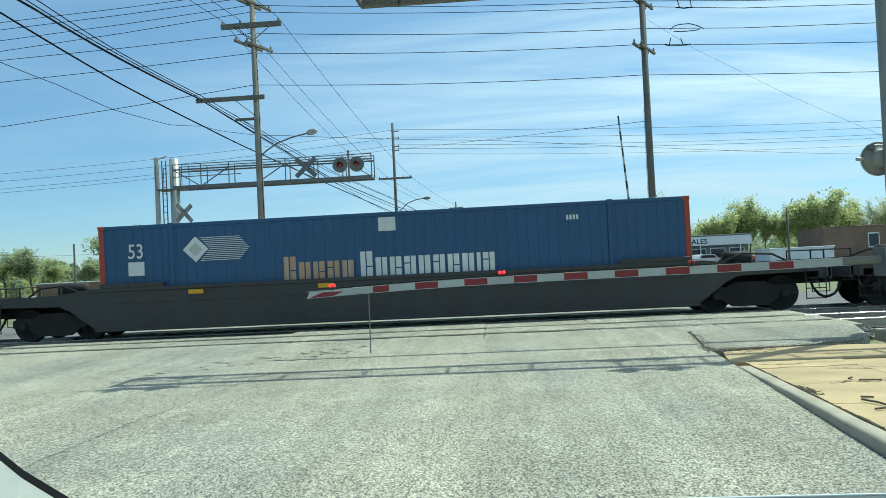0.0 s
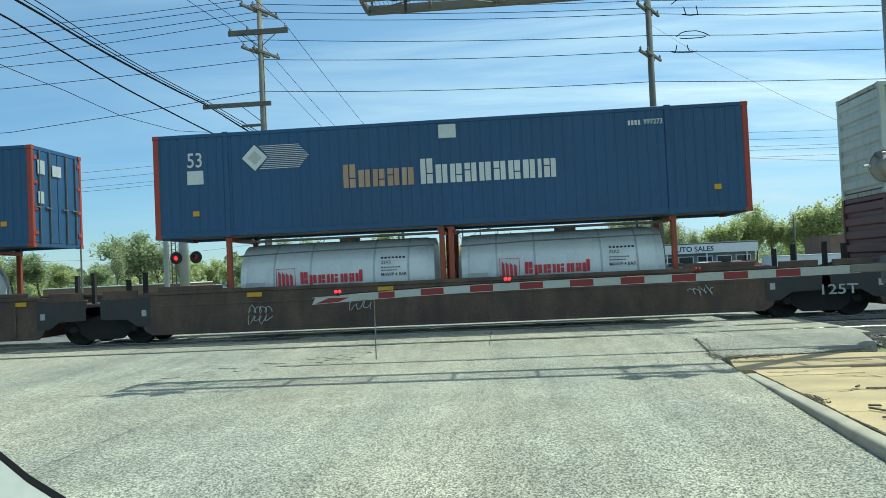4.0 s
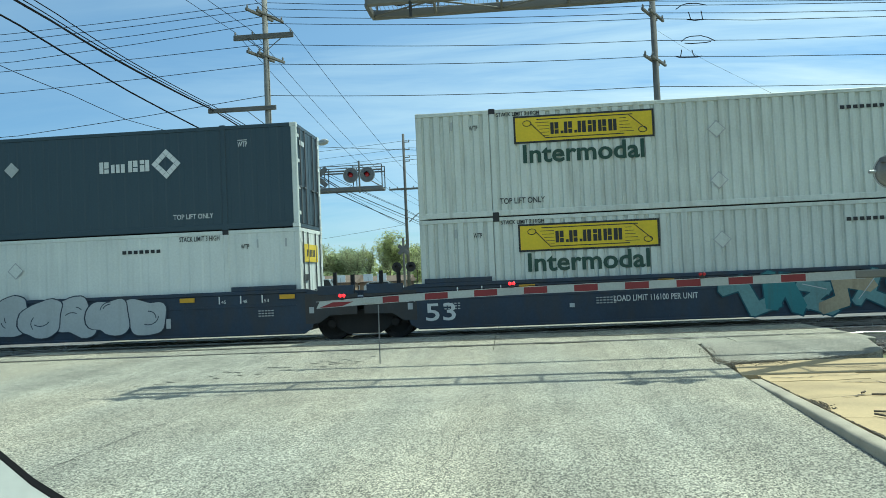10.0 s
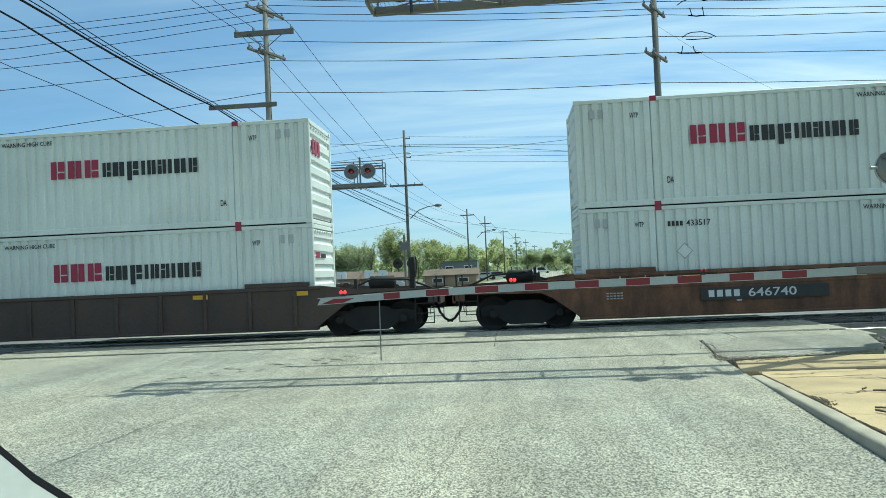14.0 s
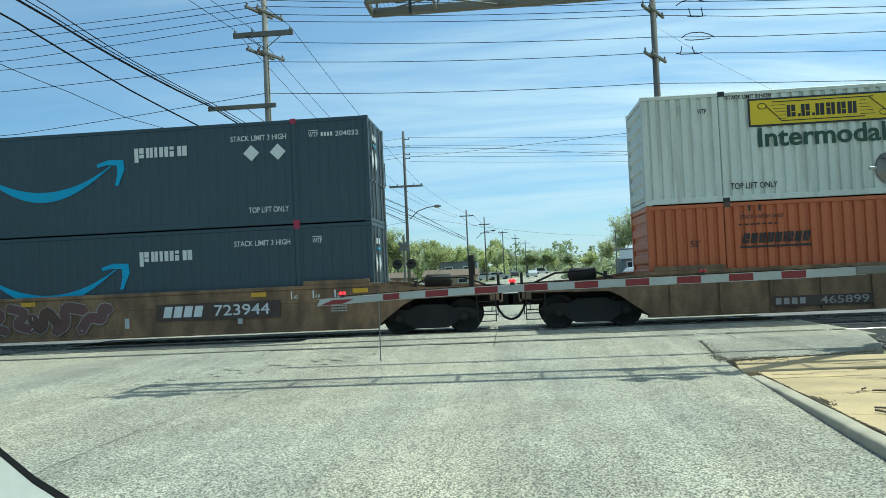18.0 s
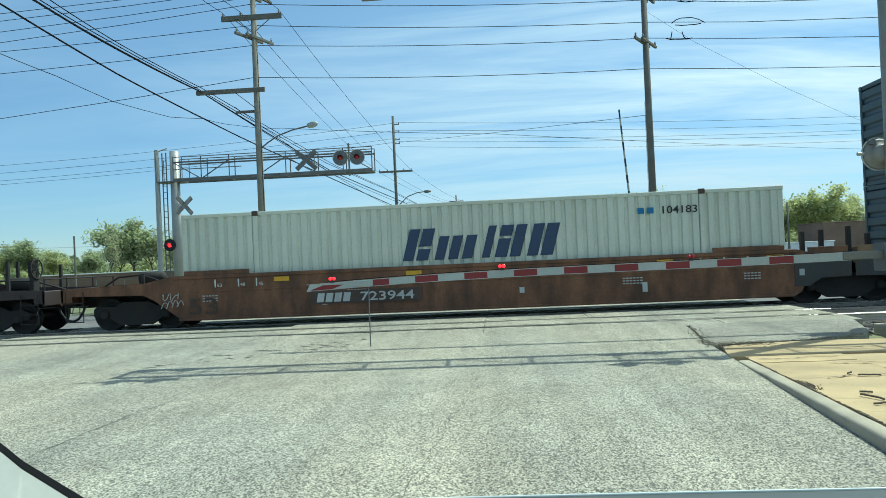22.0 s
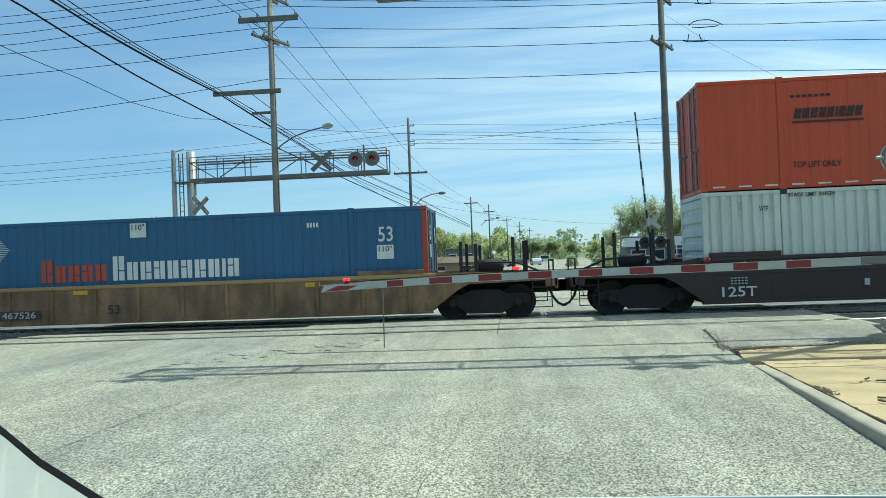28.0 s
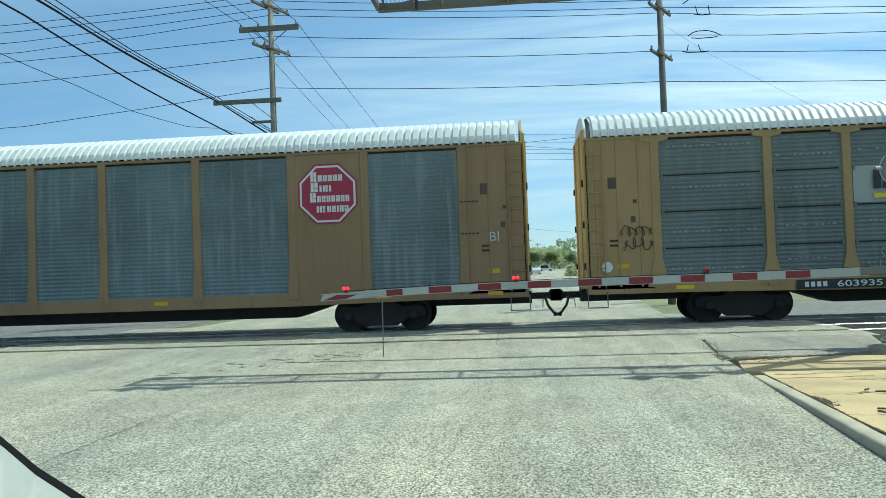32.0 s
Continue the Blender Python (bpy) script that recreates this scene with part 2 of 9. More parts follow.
def leaf_mat(name, rgb):
    mat = bpy.data.materials.new(name)
    mat.use_nodes = True
    n, l = mat.node_tree.nodes, mat.node_tree.links
    bsdf = n["Principled BSDF"]
    geo = n.new("ShaderNodeNewGeometry")
    hsv = n.new("ShaderNodeHueSaturation")
    hsv.inputs["Color"].default_value = (*rgb, 1)
    mr = n.new("ShaderNodeMapRange")
    mr.inputs["To Min"].default_value, mr.inputs["To Max"].default_value = 0.6, 1.45
    l.new(geo.outputs["Random Per Island"], mr.inputs["Value"])
    l.new(mr.outputs[0], hsv.inputs["Value"])
    l.new(hsv.outputs[0], bsdf.inputs["Base Color"])
    bsdf.inputs["Roughness"].default_value = 0.6
    bsdf.inputs["Subsurface Weight"].default_value = 0.0
    tr = n.new("ShaderNodeBsdfTranslucent")
    l.new(hsv.outputs[0], tr.inputs["Color"])
    mx = n.new("ShaderNodeMixShader")
    mx.inputs[0].default_value = 0.55
    l.new(bsdf.outputs[0], mx.inputs[1])
    l.new(tr.outputs[0], mx.inputs[2])
    l.new(mx.outputs[0], n["Material Output"].inputs[0])
    return mat


M["leaf_a"] = leaf_mat("spring_leaf", (0.52, 0.55, 0.27))
M["leaf_b"] = leaf_mat("dark_leaf", (0.38, 0.43, 0.24))
M["leaf_c"] = leaf_mat("bud_leaf", (0.47, 0.50, 0.29))


# ---- builders ----
class Shape:
    """Collects corners and faces of one mesh."""

    def __init__(self):
        self.v, self.f = [], []

    def add(self, verts, faces):
        k = len(self.v)
        self.v += [tuple(p) for p in verts]
        self.f += [tuple(i + k for i in face) for face in faces]
        return self

    def box(self, x0, x1, y0, y1, z0, z1):
        return self.add([(x0, y0, z0), (x1, y0, z0), (x1, y1, z0), (x0, y1, z0), (x0, y0, z1), (x1, y0, z1), (x1, y1, z1), (x0, y1, z1)],
                        [(0, 3, 2, 1), (4, 5, 6, 7), (0, 1, 5, 4), (1, 2, 6, 5), (2, 3, 7, 6), (3, 0, 4, 7)])

    def cbox(self, x0, x1, y0, y1, z0, z1, c=0.015):
        """A box whose edges along its longest side are chamfered."""
        d = (x1 - x0, y1 - y0, z1 - z0)
        k = d.index(max(d))
        c = min(c, 0.45 * min(d[i] for i in range(3) if i != k))

        def octo(a0, a1, b0, b1):
            return [(a0 + c, b0), (a1 - c, b0), (a1, b0 + c), (a1, b1 - c), (a1 - c, b1), (a0 + c, b1), (a0, b1 - c), (a0, b0 + c)]
        if k == 0:
            return self.prism(octo(y0, y1, z0, z1), x0, x1, "x")
        if k == 1:
            return self.prism(octo(x0, x1, z0, z1), y0, y1, "y")
        return self.prism(octo(x0, x1, y0, y1), z0, z1, "z")

    def prism(self, poly, a, b, axis="y"):
        n = len(poly)
        area = sum(poly[i][0] * poly[(i + 1) % n][1] - poly[(i + 1) % n][0] * poly[i][1] for i in range(n))
        if area < 0:
            poly = poly[::-1]
        put = {"x": lambda p, d: (d, p[0], p[1]), "y": lambda p, d: (p[0], d, p[1]), "z": lambda p, d: (p[0], p[1], d)}[axis]
        verts = [put(p, a) for p in poly] + [put(p, b) for p in poly]
        lo, hi = tuple(range(n)), tuple(range(2 * n - 1, n - 1, -1))
        sides = [(i, i + n, (i + 1) % n + n, (i + 1) % n) for i in range(n)]
        if axis == "y":
            faces = [lo, hi] + sides
        else:
            faces = [lo[::-1], hi[::-1]] + [s[::-1] for s in sides]
        return self.add(verts, faces)

    def tube(self, p, q, r, n=8, r2=None):
        p, q = Vector(p), Vector(q)
        r2 = r if r2 is None else r2
        d = (q - p).normalized()
        u = d.orthogonal().normalized()
        w = d.cross(u)
        verts = []
        for c, rad in ((p, r), (q, r2)):
            verts += [c + (u * math.cos(2 * math.pi * i / n) + w * math.sin(2 * math.pi * i / n)) * rad for i in range(n)]
        faces = [(i, (i + 1) % n, (i + 1) % n + n, i + n) for i in range(n)]
        return self.add(verts, faces + [tuple(range(n - 1, -1, -1)), tuple(range(n, 2 * n))])

    def path(self, pts, r, n=6):
        pts = [Vector(p) for p in pts]
        u = None
        verts, faces = [], []
        for i, p in enumerate(pts):
            d = (pts[min(i + 1, len(pts) - 1)] - pts[max(i - 1, 0)]).normalized()
            u = d.orthogonal().normalized() if u is None else (u - d * u.dot(d)).normalized()
            w = d.cross(u)
            verts += [p + (u * math.cos(2 * math.pi * k / n) + w * math.sin(2 * math.pi * k / n)) * r for k in range(n)]
        for i in range(len(pts) - 1):
            for k in range(n):
                faces.append((i * n + k, i * n + (k + 1) % n, (i + 1) * n + (k + 1) % n, (i + 1) * n + k))
        m = len(pts) * n
        faces += [tuple(range(n - 1, -1, -1)), tuple(range(m - n, m))]
        return self.add(verts, faces)

    def lathe(self, profile, centre, axis=(0, 0, 1), n=16, closed=False):
        """profile: (radius, along) pairs from one end to the other; closed makes a ring with no caps."""
        c, d = Vector(centre), Vector(axis).normalized()
        u = d.orthogonal().normalized()
        w = d.cross(u)
        verts, faces = [], []
        for r, a in profile:
            verts += [c + d * a + (u * math.cos(2 * math.pi * k / n) + w * math.sin(2 * math.pi * k / n)) * r for k in range(n)]
        for i in range(len(profile) - 1):
            for k in range(n):
                faces.append((i * n + k, i * n + (k + 1) % n, (i + 1) * n + (k + 1) % n, (i + 1) * n + k))
        m = len(profile) * n
        if closed:
            faces += [(m - n + k, m - n + (k + 1) % n, (k + 1) % n, k) for k in range(n)]
        else:
            faces += [tuple(range(n - 1, -1, -1)), tuple(range(m - n, m))]
        return self.add(verts, faces)

    def mesh(self, name, smooth=False):
        me = bpy.data.meshes.new(name)
        me.from_pydata(self.v, [], self.f)
        if smooth:
            me.polygons.foreach_set("use_smooth", [True] * len(me.polygons))
        me.update()
        return me


def part(name, shape, mat, parent, label="", smooth=False, at=None):
    """One mesh object under a thing or a part."""
    me = shape.mesh(name, smooth) if isinstance(shape, Shape) else shape
    if mat is not None and not me.materials:
        me.materials.append(mat)
    ob = new(name, me)
    ob.parent = parent
    if at is not None:
        ob.matrix_basis = at
    if label:
        tagged(ob, label)
    return ob


def thing(name, m, label, category, group="", kind=""):
    ob = new(name)
    ob.empty_display_size = 0.2
    ob.matrix_basis = m
    return tagged(ob, label, category, group, kind)


def whole(name, shape, mat, label, category="", kind="", group="", m=None, smooth=False):
    """A thing that is one mesh."""
    me = shape.mesh(name, smooth) if isinstance(shape, Shape) else shape
    if mat is not None and not me.materials:
        me.materials.append(mat)
    ob = new(name, me)
    if m is not None:
        ob.matrix_basis = m
    return tagged(ob, label, category, group, kind)


TEXT = {}


def text_mesh(s, mat, bold=0.0):
    """Flat lettering in the built-in font, 1 high for capitals, standing upright and facing -y, starting at x = 0."""
    key = (s, mat.name, bold)
    if key not in TEXT:
        cu = bpy.data.curves.new("lettering", "FONT")
        cu.body, cu.size, cu.offset, cu.extrude, cu.resolution_u = s, 1.0, bold, 0.0, 3
        ob = new("lettering", cu)
        dg = bpy.context.evaluated_depsgraph_get()
        me = bpy.data.meshes.new_from_object(ob.evaluated_get(dg))
        bpy.data.objects.remove(ob)
        xs = [v.co.x for v in me.vertices]
        ys = [v.co.y for v in me.vertices]
        x0, w, y0, h = min(xs), max(xs) - min(xs), min(ys), max(ys) - min(ys)
        for v in me.vertices:
            v.co = ((v.co.x - x0) / w, 0.0, (v.co.y - y0) / h)
        me.name = "lettering"
        me.materials.clear()
        me.materials.append(mat)
        me.update()
        TEXT[key] = me
    return TEXT[key]


def letter(parent, s, u0, u1, z0, z1, y, mat, bold=0.0, face="front"):
    """Lettering s fitted into u0..u1, z0..z1 on the plane y (front) or on the end plane x = y (right)."""
    me = text_mesh(s, mat, bold)
    if face == "front":
        m = Matrix.Translation((u0, y, z0)) @ Matrix.Diagonal((u1 - u0, 1, z1 - z0, 1))
    else:
        m = Matrix.Translation((y, u0, z0)) @ pose(0, 0, 0, 0, 0, 90) @ Matrix.Diagonal((u1 - u0, 1, z1 - z0, 1))
    return part("lettering", me, mat, parent, at=m)


BLOCK = {}


def blocks(parent, u0, u1, z0, z1, y, mat, n, slant=0.0, gap=0.22, first=1.0, name="lettering_block"):
    """A row of n plain blocks; a small row becomes one plain bar."""
    if z1 - z0 < 0.24:
        s, w, k = Shape(), (u1 - u0) / max(n, 2), max(n, 2)
        for i in range(k):
            s.box(u0 + i * w, u0 + (i + 0.68) * w, y, y + 0.003, z0 + 0.1 * (z1 - z0), z1 - 0.1 * (z1 - z0))
        return part("lettering_bar", s, mat, parent)
    w = (u1 - u0) / n
    for i in range(n):
        h = (z1 - z0) * (1.0 if i == 0 else first)
        bw = (1 - gap) * w
        if slant:
            k = slant * h
            part(name, Shape().prism([(u0 + i * w, z0), (u0 + i * w + bw, z0), (u0 + i * w + bw + k, z0 + h), (u0 + i * w + k, z0 + h)], y, y + 0.003), mat, parent)
            continue
        if mat.name not in BLOCK:
            c = 0.1
            BLOCK[mat.name] = Shape().prism([(c, 0), (1 - c, 0), (1, c), (1, 1 - c), (1 - c, 1), (c, 1), (0, 1 - c), (0, c)], 0, 0.003).mesh("lettering_block")
            BLOCK[mat.name].materials.append(mat)
        part(name, BLOCK[mat.name], mat, parent, at=Matrix.Translation((u0 + i * w, y, z0)) @ Matrix.Diagonal((bw, 1, h, 1)))


WIDE = {"H": 1.05, "h": 1.0, "W": 1.55, "p": 1.0, "d": 1.0, "I": 0.42, "i": 0.42, "r": 0.72, ".": 0.36, "-": 0.6, " ": 0.45}


def glyph_bars(parent, pattern, u0, u1, z0, z1, y, mat, low=0.74, heavy=0.2, slant=0.0, drop=0.26):
    """A word as plain bars with its rhythm. H, h, W: a bar beside two stacked blocks, tall or low; p, d: low ones with a tail
    down or up; I, i: single bars; r: a narrow one; a point and a dash."""
    H = z1 - z0
    k = (u1 - u0) / sum(WIDE[c] for c in pattern)
    w = heavy * H
    x = u0

    def quad(s, a, b, c, d):
        s.prism([(a + slant * (c - z0), c), (b + slant * (c - z0), c), (b + slant * (d - z0), d), (a + slant * (d - z0), d)], y, y + 0.003)

    for n, ch in enumerate(pattern):
        a, b = x, x + WIDE[ch] * k * (0.80 if ch not in "Ii" else 0.62)
        x += WIDE[ch] * k
        top = z0 + H * (1.0 if ch in "HI" else low)
        s = Shape()
        if ch == " ":
            continue
        if ch in "Ii":
            quad(s, a, b, z0, top)
        elif ch == ".":
            quad(s, a, b, z0, z0 + w)
        elif ch == "-":
            quad(s, a, b, z0 + H * 0.32, z0 + H * 0.32 + w)
        else:
            t = (b - a) * (0.42 if ch != "W" else 0.26)
            gap = (b - a) * 0.10
            mid = z0 + (top - z0) * (0.62 if n % 2 else 0.40)
            tail = z0 - H * drop if ch == "p" else z0
            bars = [(a, a + t, tail, top)]
            left = a + t + gap
            if ch == "W":
                bars.append((left, left + t, z0, top))
                left += t + gap
            if ch == "d" or n % 3 == 1:
                bars.append((left, b, z0, z0 + H if ch == "d" else top))
            else:
                bars += [(left, b, z0, mid - gap * 0.5), (left, b, mid + gap * 0.5, top)]
            for p, q, c, e in bars:
                if n % 2 and ch in "Hhr":
                    p, q = a + b - q, a + b - p
                quad(s, p, q, c, e)
        part("lettering_block", s, mat, parent)


def plate(parent, name, u0, u1, z0, z1, y, mat, t=0.004):
    return part(name, Shape().box(u0, u1, y - t, y, z0, z1), mat, parent)


def polygon(parent, name, poly, y, mat, t=0.004):
    return part(name, Shape().prism(poly, y - t, y), mat, parent)

# ---- ground, road, tracks ----
def kerb_x(y):
    return 2.42 + 0.078 * y


def far_x(y):
    return 2.57 + 0.084 * y


def kerb_top(y):
    """The kerb and footpath sink towards the tracks."""
    pts = ((-99, 0.145), (4, 0.14), (6, 0.125), (7.5, 0.10), (9.5, 0.058), (11, 0.018), (13.5, 0.012))
    for (a, p), (b, q) in zip(pts, pts[1:]):
        if y <= b:
            return p + (q - p) * (y - a) / (b - a)
    return pts[-1][1]


def road_z(y):
    """The road climbs gently to the first track."""
    f = min(1.0, max(0.0, (y - 13.0) / 3.9))
    return 0.095 * f * f * (3 - 2 * f)


TY = 22.105            # middle of the track that carries the train
RAILS = (17.05, 18.49, 21.39, 22.82)
rng = random.Random(7)

s = Shape()
nx, ny = 60, 50
xs = [math.copysign(abs(i / nx * 2 - 1) ** 2.2, i / nx * 2 - 1) * 2500 for i in range(nx + 1)]
ys = [-300 + (j / ny) ** 2 * 3300 for j in range(ny + 1)]
for y in ys:
    for x in xs:
        near = abs(x) < 40 and y < 40
        far = max(0.0, (y - 500) / 2500)
        s.v.append((x, y, -0.22 if near else -0.22 + far * 30 * (0.5 + 0.5 * noise.noise((x * 0.002, y * 0.002, 3)))))
for j in range(ny):
    for i in range(nx):
        k = j * (nx + 1) + i
        s.f.append((k, k + 1, k + nx + 2, k + nx + 1))
whole("ground", s, M["ground"], "patchy green and brown grass and dirt beside the railway", kind="structure")

s = Shape()
rows = [-60, -20, 0, 4, 8, 12, 13, 13.6, 14.2, 14.8, 15.4, 15.9]
for y in rows:
    for k in range(9):
        s.v.append((kerb_x(y) - 16.6 * (1 - k / 8), y, road_z(y)))
for j in range(len(rows) - 1):
    for k in range(8):
        a = j * 9 + k
        s.f.append((a, a + 1, a + 10, a + 9))
k0 = len(s.v)
for y in rows:
    s.v += [(kerb_x(y) - 16.6, y, -0.2), (kerb_x(y), y, -0.2)]
for j in range(len(rows) - 1):
    a, b = j * 9, k0 + 2 * j
    s.f += [(a, a + 9, b + 2, b), (a + 8, b + 1, b + 3, a + 17)]
road = whole("road", s, M["road"], "worn pale grey asphalt road with cracks and wheel marks", kind="structure")

# the far side of the road, narrowing in the distance
s = Shape()
s.prism([(far_x(24.9) - 15.5, 24.9), (far_x(24.9), 24.9), (far_x(420), 420), (far_x(420) - 13, 420)], -0.2, -0.02, "z")
whole("road_far", s, M["road"], "straight grey asphalt road leading away beyond the tracks", kind="structure")

# crossing panels between and beside the rails
edges = [(15.9, 16.985), (17.20, 18.35), (18.56, 19.78), (19.86, 21.32), (21.54, 22.68), (22.90, 24.9)]
panels = thing("crossing", pose(0, 0, 0), "asphalt and concrete level crossing surface between the rails", "", kind="structure")
for a, b in edges:
    x = -12.6
    while x < 6.9:
        w = 2.44 if x + 2.44 < 6.4 else 7.1 - x
        top = rng.uniform(-0.006, 0.004)
        if b < 19.8:
            # the hump of the first track, lower at its far left edge
            za, zb = road_z(a) + top, road_z(b) + top - (0.05 if a > 18 and x < -7 else 0.0)
        else:
            za = zb = top - (0.03 if a < 21 else 0.0)
        part("crossing_panel", Shape().prism([(a, -0.18), (b, -0.18), (b, zb - 0.012), (b - 0.015, zb), (a + 0.015, za), (a, za - 0.012)], x + 0.006, x + w - 0.006, "x"), M["road"], panels)
        x += w

# dark tar and dirt along the near edges of the rails
M["tar"] = surface("old_tar", (0.10, 0.095, 0.08), 0.9, vary=0.4, blotch=3, grain=30, bump=0.3)
for y0, wide in ((16.97, 0.17), (18.33, 0.16), (19.76, 0.08)):
    s = Shape()
    nodes = 90
    for k in range(nodes + 1):
        x = -12.5 + 19.4 * k / nodes
        w = wide * (0.55 + 0.75 * abs(noise.noise((x * 0.5, y0, 2.0))) + 0.3 * noise.noise((x * 3.0, y0, 5.0)))
        for y in (y0 - w, y0):
            s.v.append((x, y, road_z(y) + 0.011 - (0.05 * (y - 18.56) / 1.22 if y > 18.6 and x < -7 else 0.0)))
    for k in range(nodes):
        s.f.append((2 * k, 2 * k + 2, 2 * k + 3, 2 * k + 1))
    part("tar_strip", s, M["tar"], panels)

# grey patch of asphalt between kerb and tracks
apron_poly = [(3.41, 13.03), (4.13, 13.3), (5.0, 13.38), (6.0, 13.75), (6.46, 14.25), (6.66, 15.0), (6.9, 15.9), (3.74, 15.9), (3.6, 14.8), (3.48, 13.75)]
s = Shape().prism(apron_poly, -0.2, 0.012, "z")
s.v = [(x, y, z if z < 0 else road_z(y) + 0.012) for x, y, z in s.v]
whole("pavement_patch", s, M["apron"], "rough grey asphalt patch between kerb and tracks", kind="structure")

# rails
for i, y in enumerate(RAILS):
    prof = [(-0.07, -0.17), (0.07, -0.17), (0.07, -0.155), (0.012, -0.13), (0.012, -0.045), (0.036, -0.032), (0.036, -0.004), (0.03, 0.0), (-0.03, 0.0), (-0.036, -0.004), (-0.036, -0.032), (-0.012, -0.045), (-0.012, -0.13), (-0.07, -0.155)]
    lift = 0.09 if y < 20 else 0.0
    whole("rail", Shape().prism([(y + a, b + lift) for a, b in prof], -460, 460, "x"), M["rail"], "worn steel rail with a bright running face", kind="structure", group="rails")

# ballast bed and sleepers
for x0, x1 in ((-460, -12.7), (7.2, 460)):
    s = Shape()
    prof = [(15.2, -0.24), (15.9, -0.16), (24.6, -0.16), (26.0, -0.19), (33.0, -0.20), (34.0, -0.24)]
    s.prism(prof, x0, x1, "x")
    whole("ballast_bed", s, M["ballast"], "dark crushed stone ballast bed under the tracks", kind="structure")
tie = Shape().cbox(-0.11, 0.11, -1.3, 1.3, -0.30, -0.125, 0.012).mesh("sleeper")
tie.materials.append(M["tie"])
for yc in (17.77, TY):
    for i in range(40):
        for x in (7.5 + i * 0.52, -13.0 - i * 0.52):
            whole("sleeper", tie, M["tie"], "dark creosoted wooden railway sleeper", kind="structure", group="sleepers", m=pose(x, yc, 0, 0, 0, rng.uniform(-1, 1)))
stones = Shape()
for _ in range(3800):
    x = 7.0 + rng.random() ** 1.5 * 9
    y = rng.uniform(14.6, 21.0)
    if x < 7.3 and y < 15.8:
        continue
    r = rng.uniform(0.018, 0.05)
    z = -0.16 + rng.uniform(0, 0.03) if y > 15.7 else -0.21 + rng.uniform(0, 0.06)
    c = Vector((x, y, z))
    ax = [Vector((rng.uniform(-1, 1), rng.uniform(-1, 1), rng.uniform(-1, 1))).normalized() * r for _ in range(1)][0]
    bx = ax.orthogonal().normalized() * r * rng.uniform(0.7, 1.1)
    cx = ax.cross(bx).normalized() * r * rng.uniform(0.6, 1)
    stones.add([c + ax, c + bx, c - ax, c - bx, c + cx, c - cx], [(0, 1, 4), (1, 2, 4), (2, 3, 4), (3, 0, 4), (1, 0, 5), (2, 1, 5), (3, 2, 5), (0, 3, 5)])
whole("ballast_stones", stones, M["stone"], "loose grey crushed stones beside the rails", "gravel", kind="stuff")

# kerb with a worn round shoulder, sinking into the road near the tracks
s = Shape()
prof = [(0.0, -0.2), (0.0, 0.45), (0.004, 0.70), (0.014, 0.86), (0.036, 0.95), (0.07, 0.99), (0.11, 1.0), (0.145, 0.99), (0.155, 0.93), (0.158, -0.2)]
ks = [-20, -5, 0, 2, 3, 4] + [5 + k * 0.25 for k in range(26)]
for y in ks:
    for a, b in prof:
        wob = 0.010 * noise.noise((y * 1.3, a * 9, 1.0)) + 0.006 * noise.noise((y * 5.0, a * 20, 4.0))
        s.v.append((kerb_x(y) + a + wob * 0.6, y, b * kerb_top(y) + wob * 0.7 if b > 0 else -0.2))
np_ = len(prof)
for j in range(len(ks) - 1):
    for k in range(np_ - 1):
        a = j * np_ + k
        s.f.append((a, a + np_, a + np_ + 1, a + 1))
s.f += [tuple(range(np_)), tuple(range((len(ks) - 1) * np_ + np_ - 1, (len(ks) - 1) * np_ - 1, -1))]
whole("kerb", s, M["kerb"], "worn rounded concrete kerb with dirt along it", kind="structure", smooth=True)

# tan slabs with broken corners
walkway = thing("sidewalk", pose(0, 0, 0), "cracked tan concrete footpath with weathered slabs", "", kind="structure")


def lay(name, poly, off, mat, low=-0.15):
    """A flat piece whose top follows the slope of the footpath."""
    sh = Shape().prism(poly, low, 0.0, "z")
    n = len(poly)
    sh.v = sh.v[:n] + [(x, y, kerb_top(y) + off + 0.004 * noise.noise((x * 2, y * 2, 7))) for x, y, z in sh.v[n:]]
    return part(name, sh, mat, walkway)


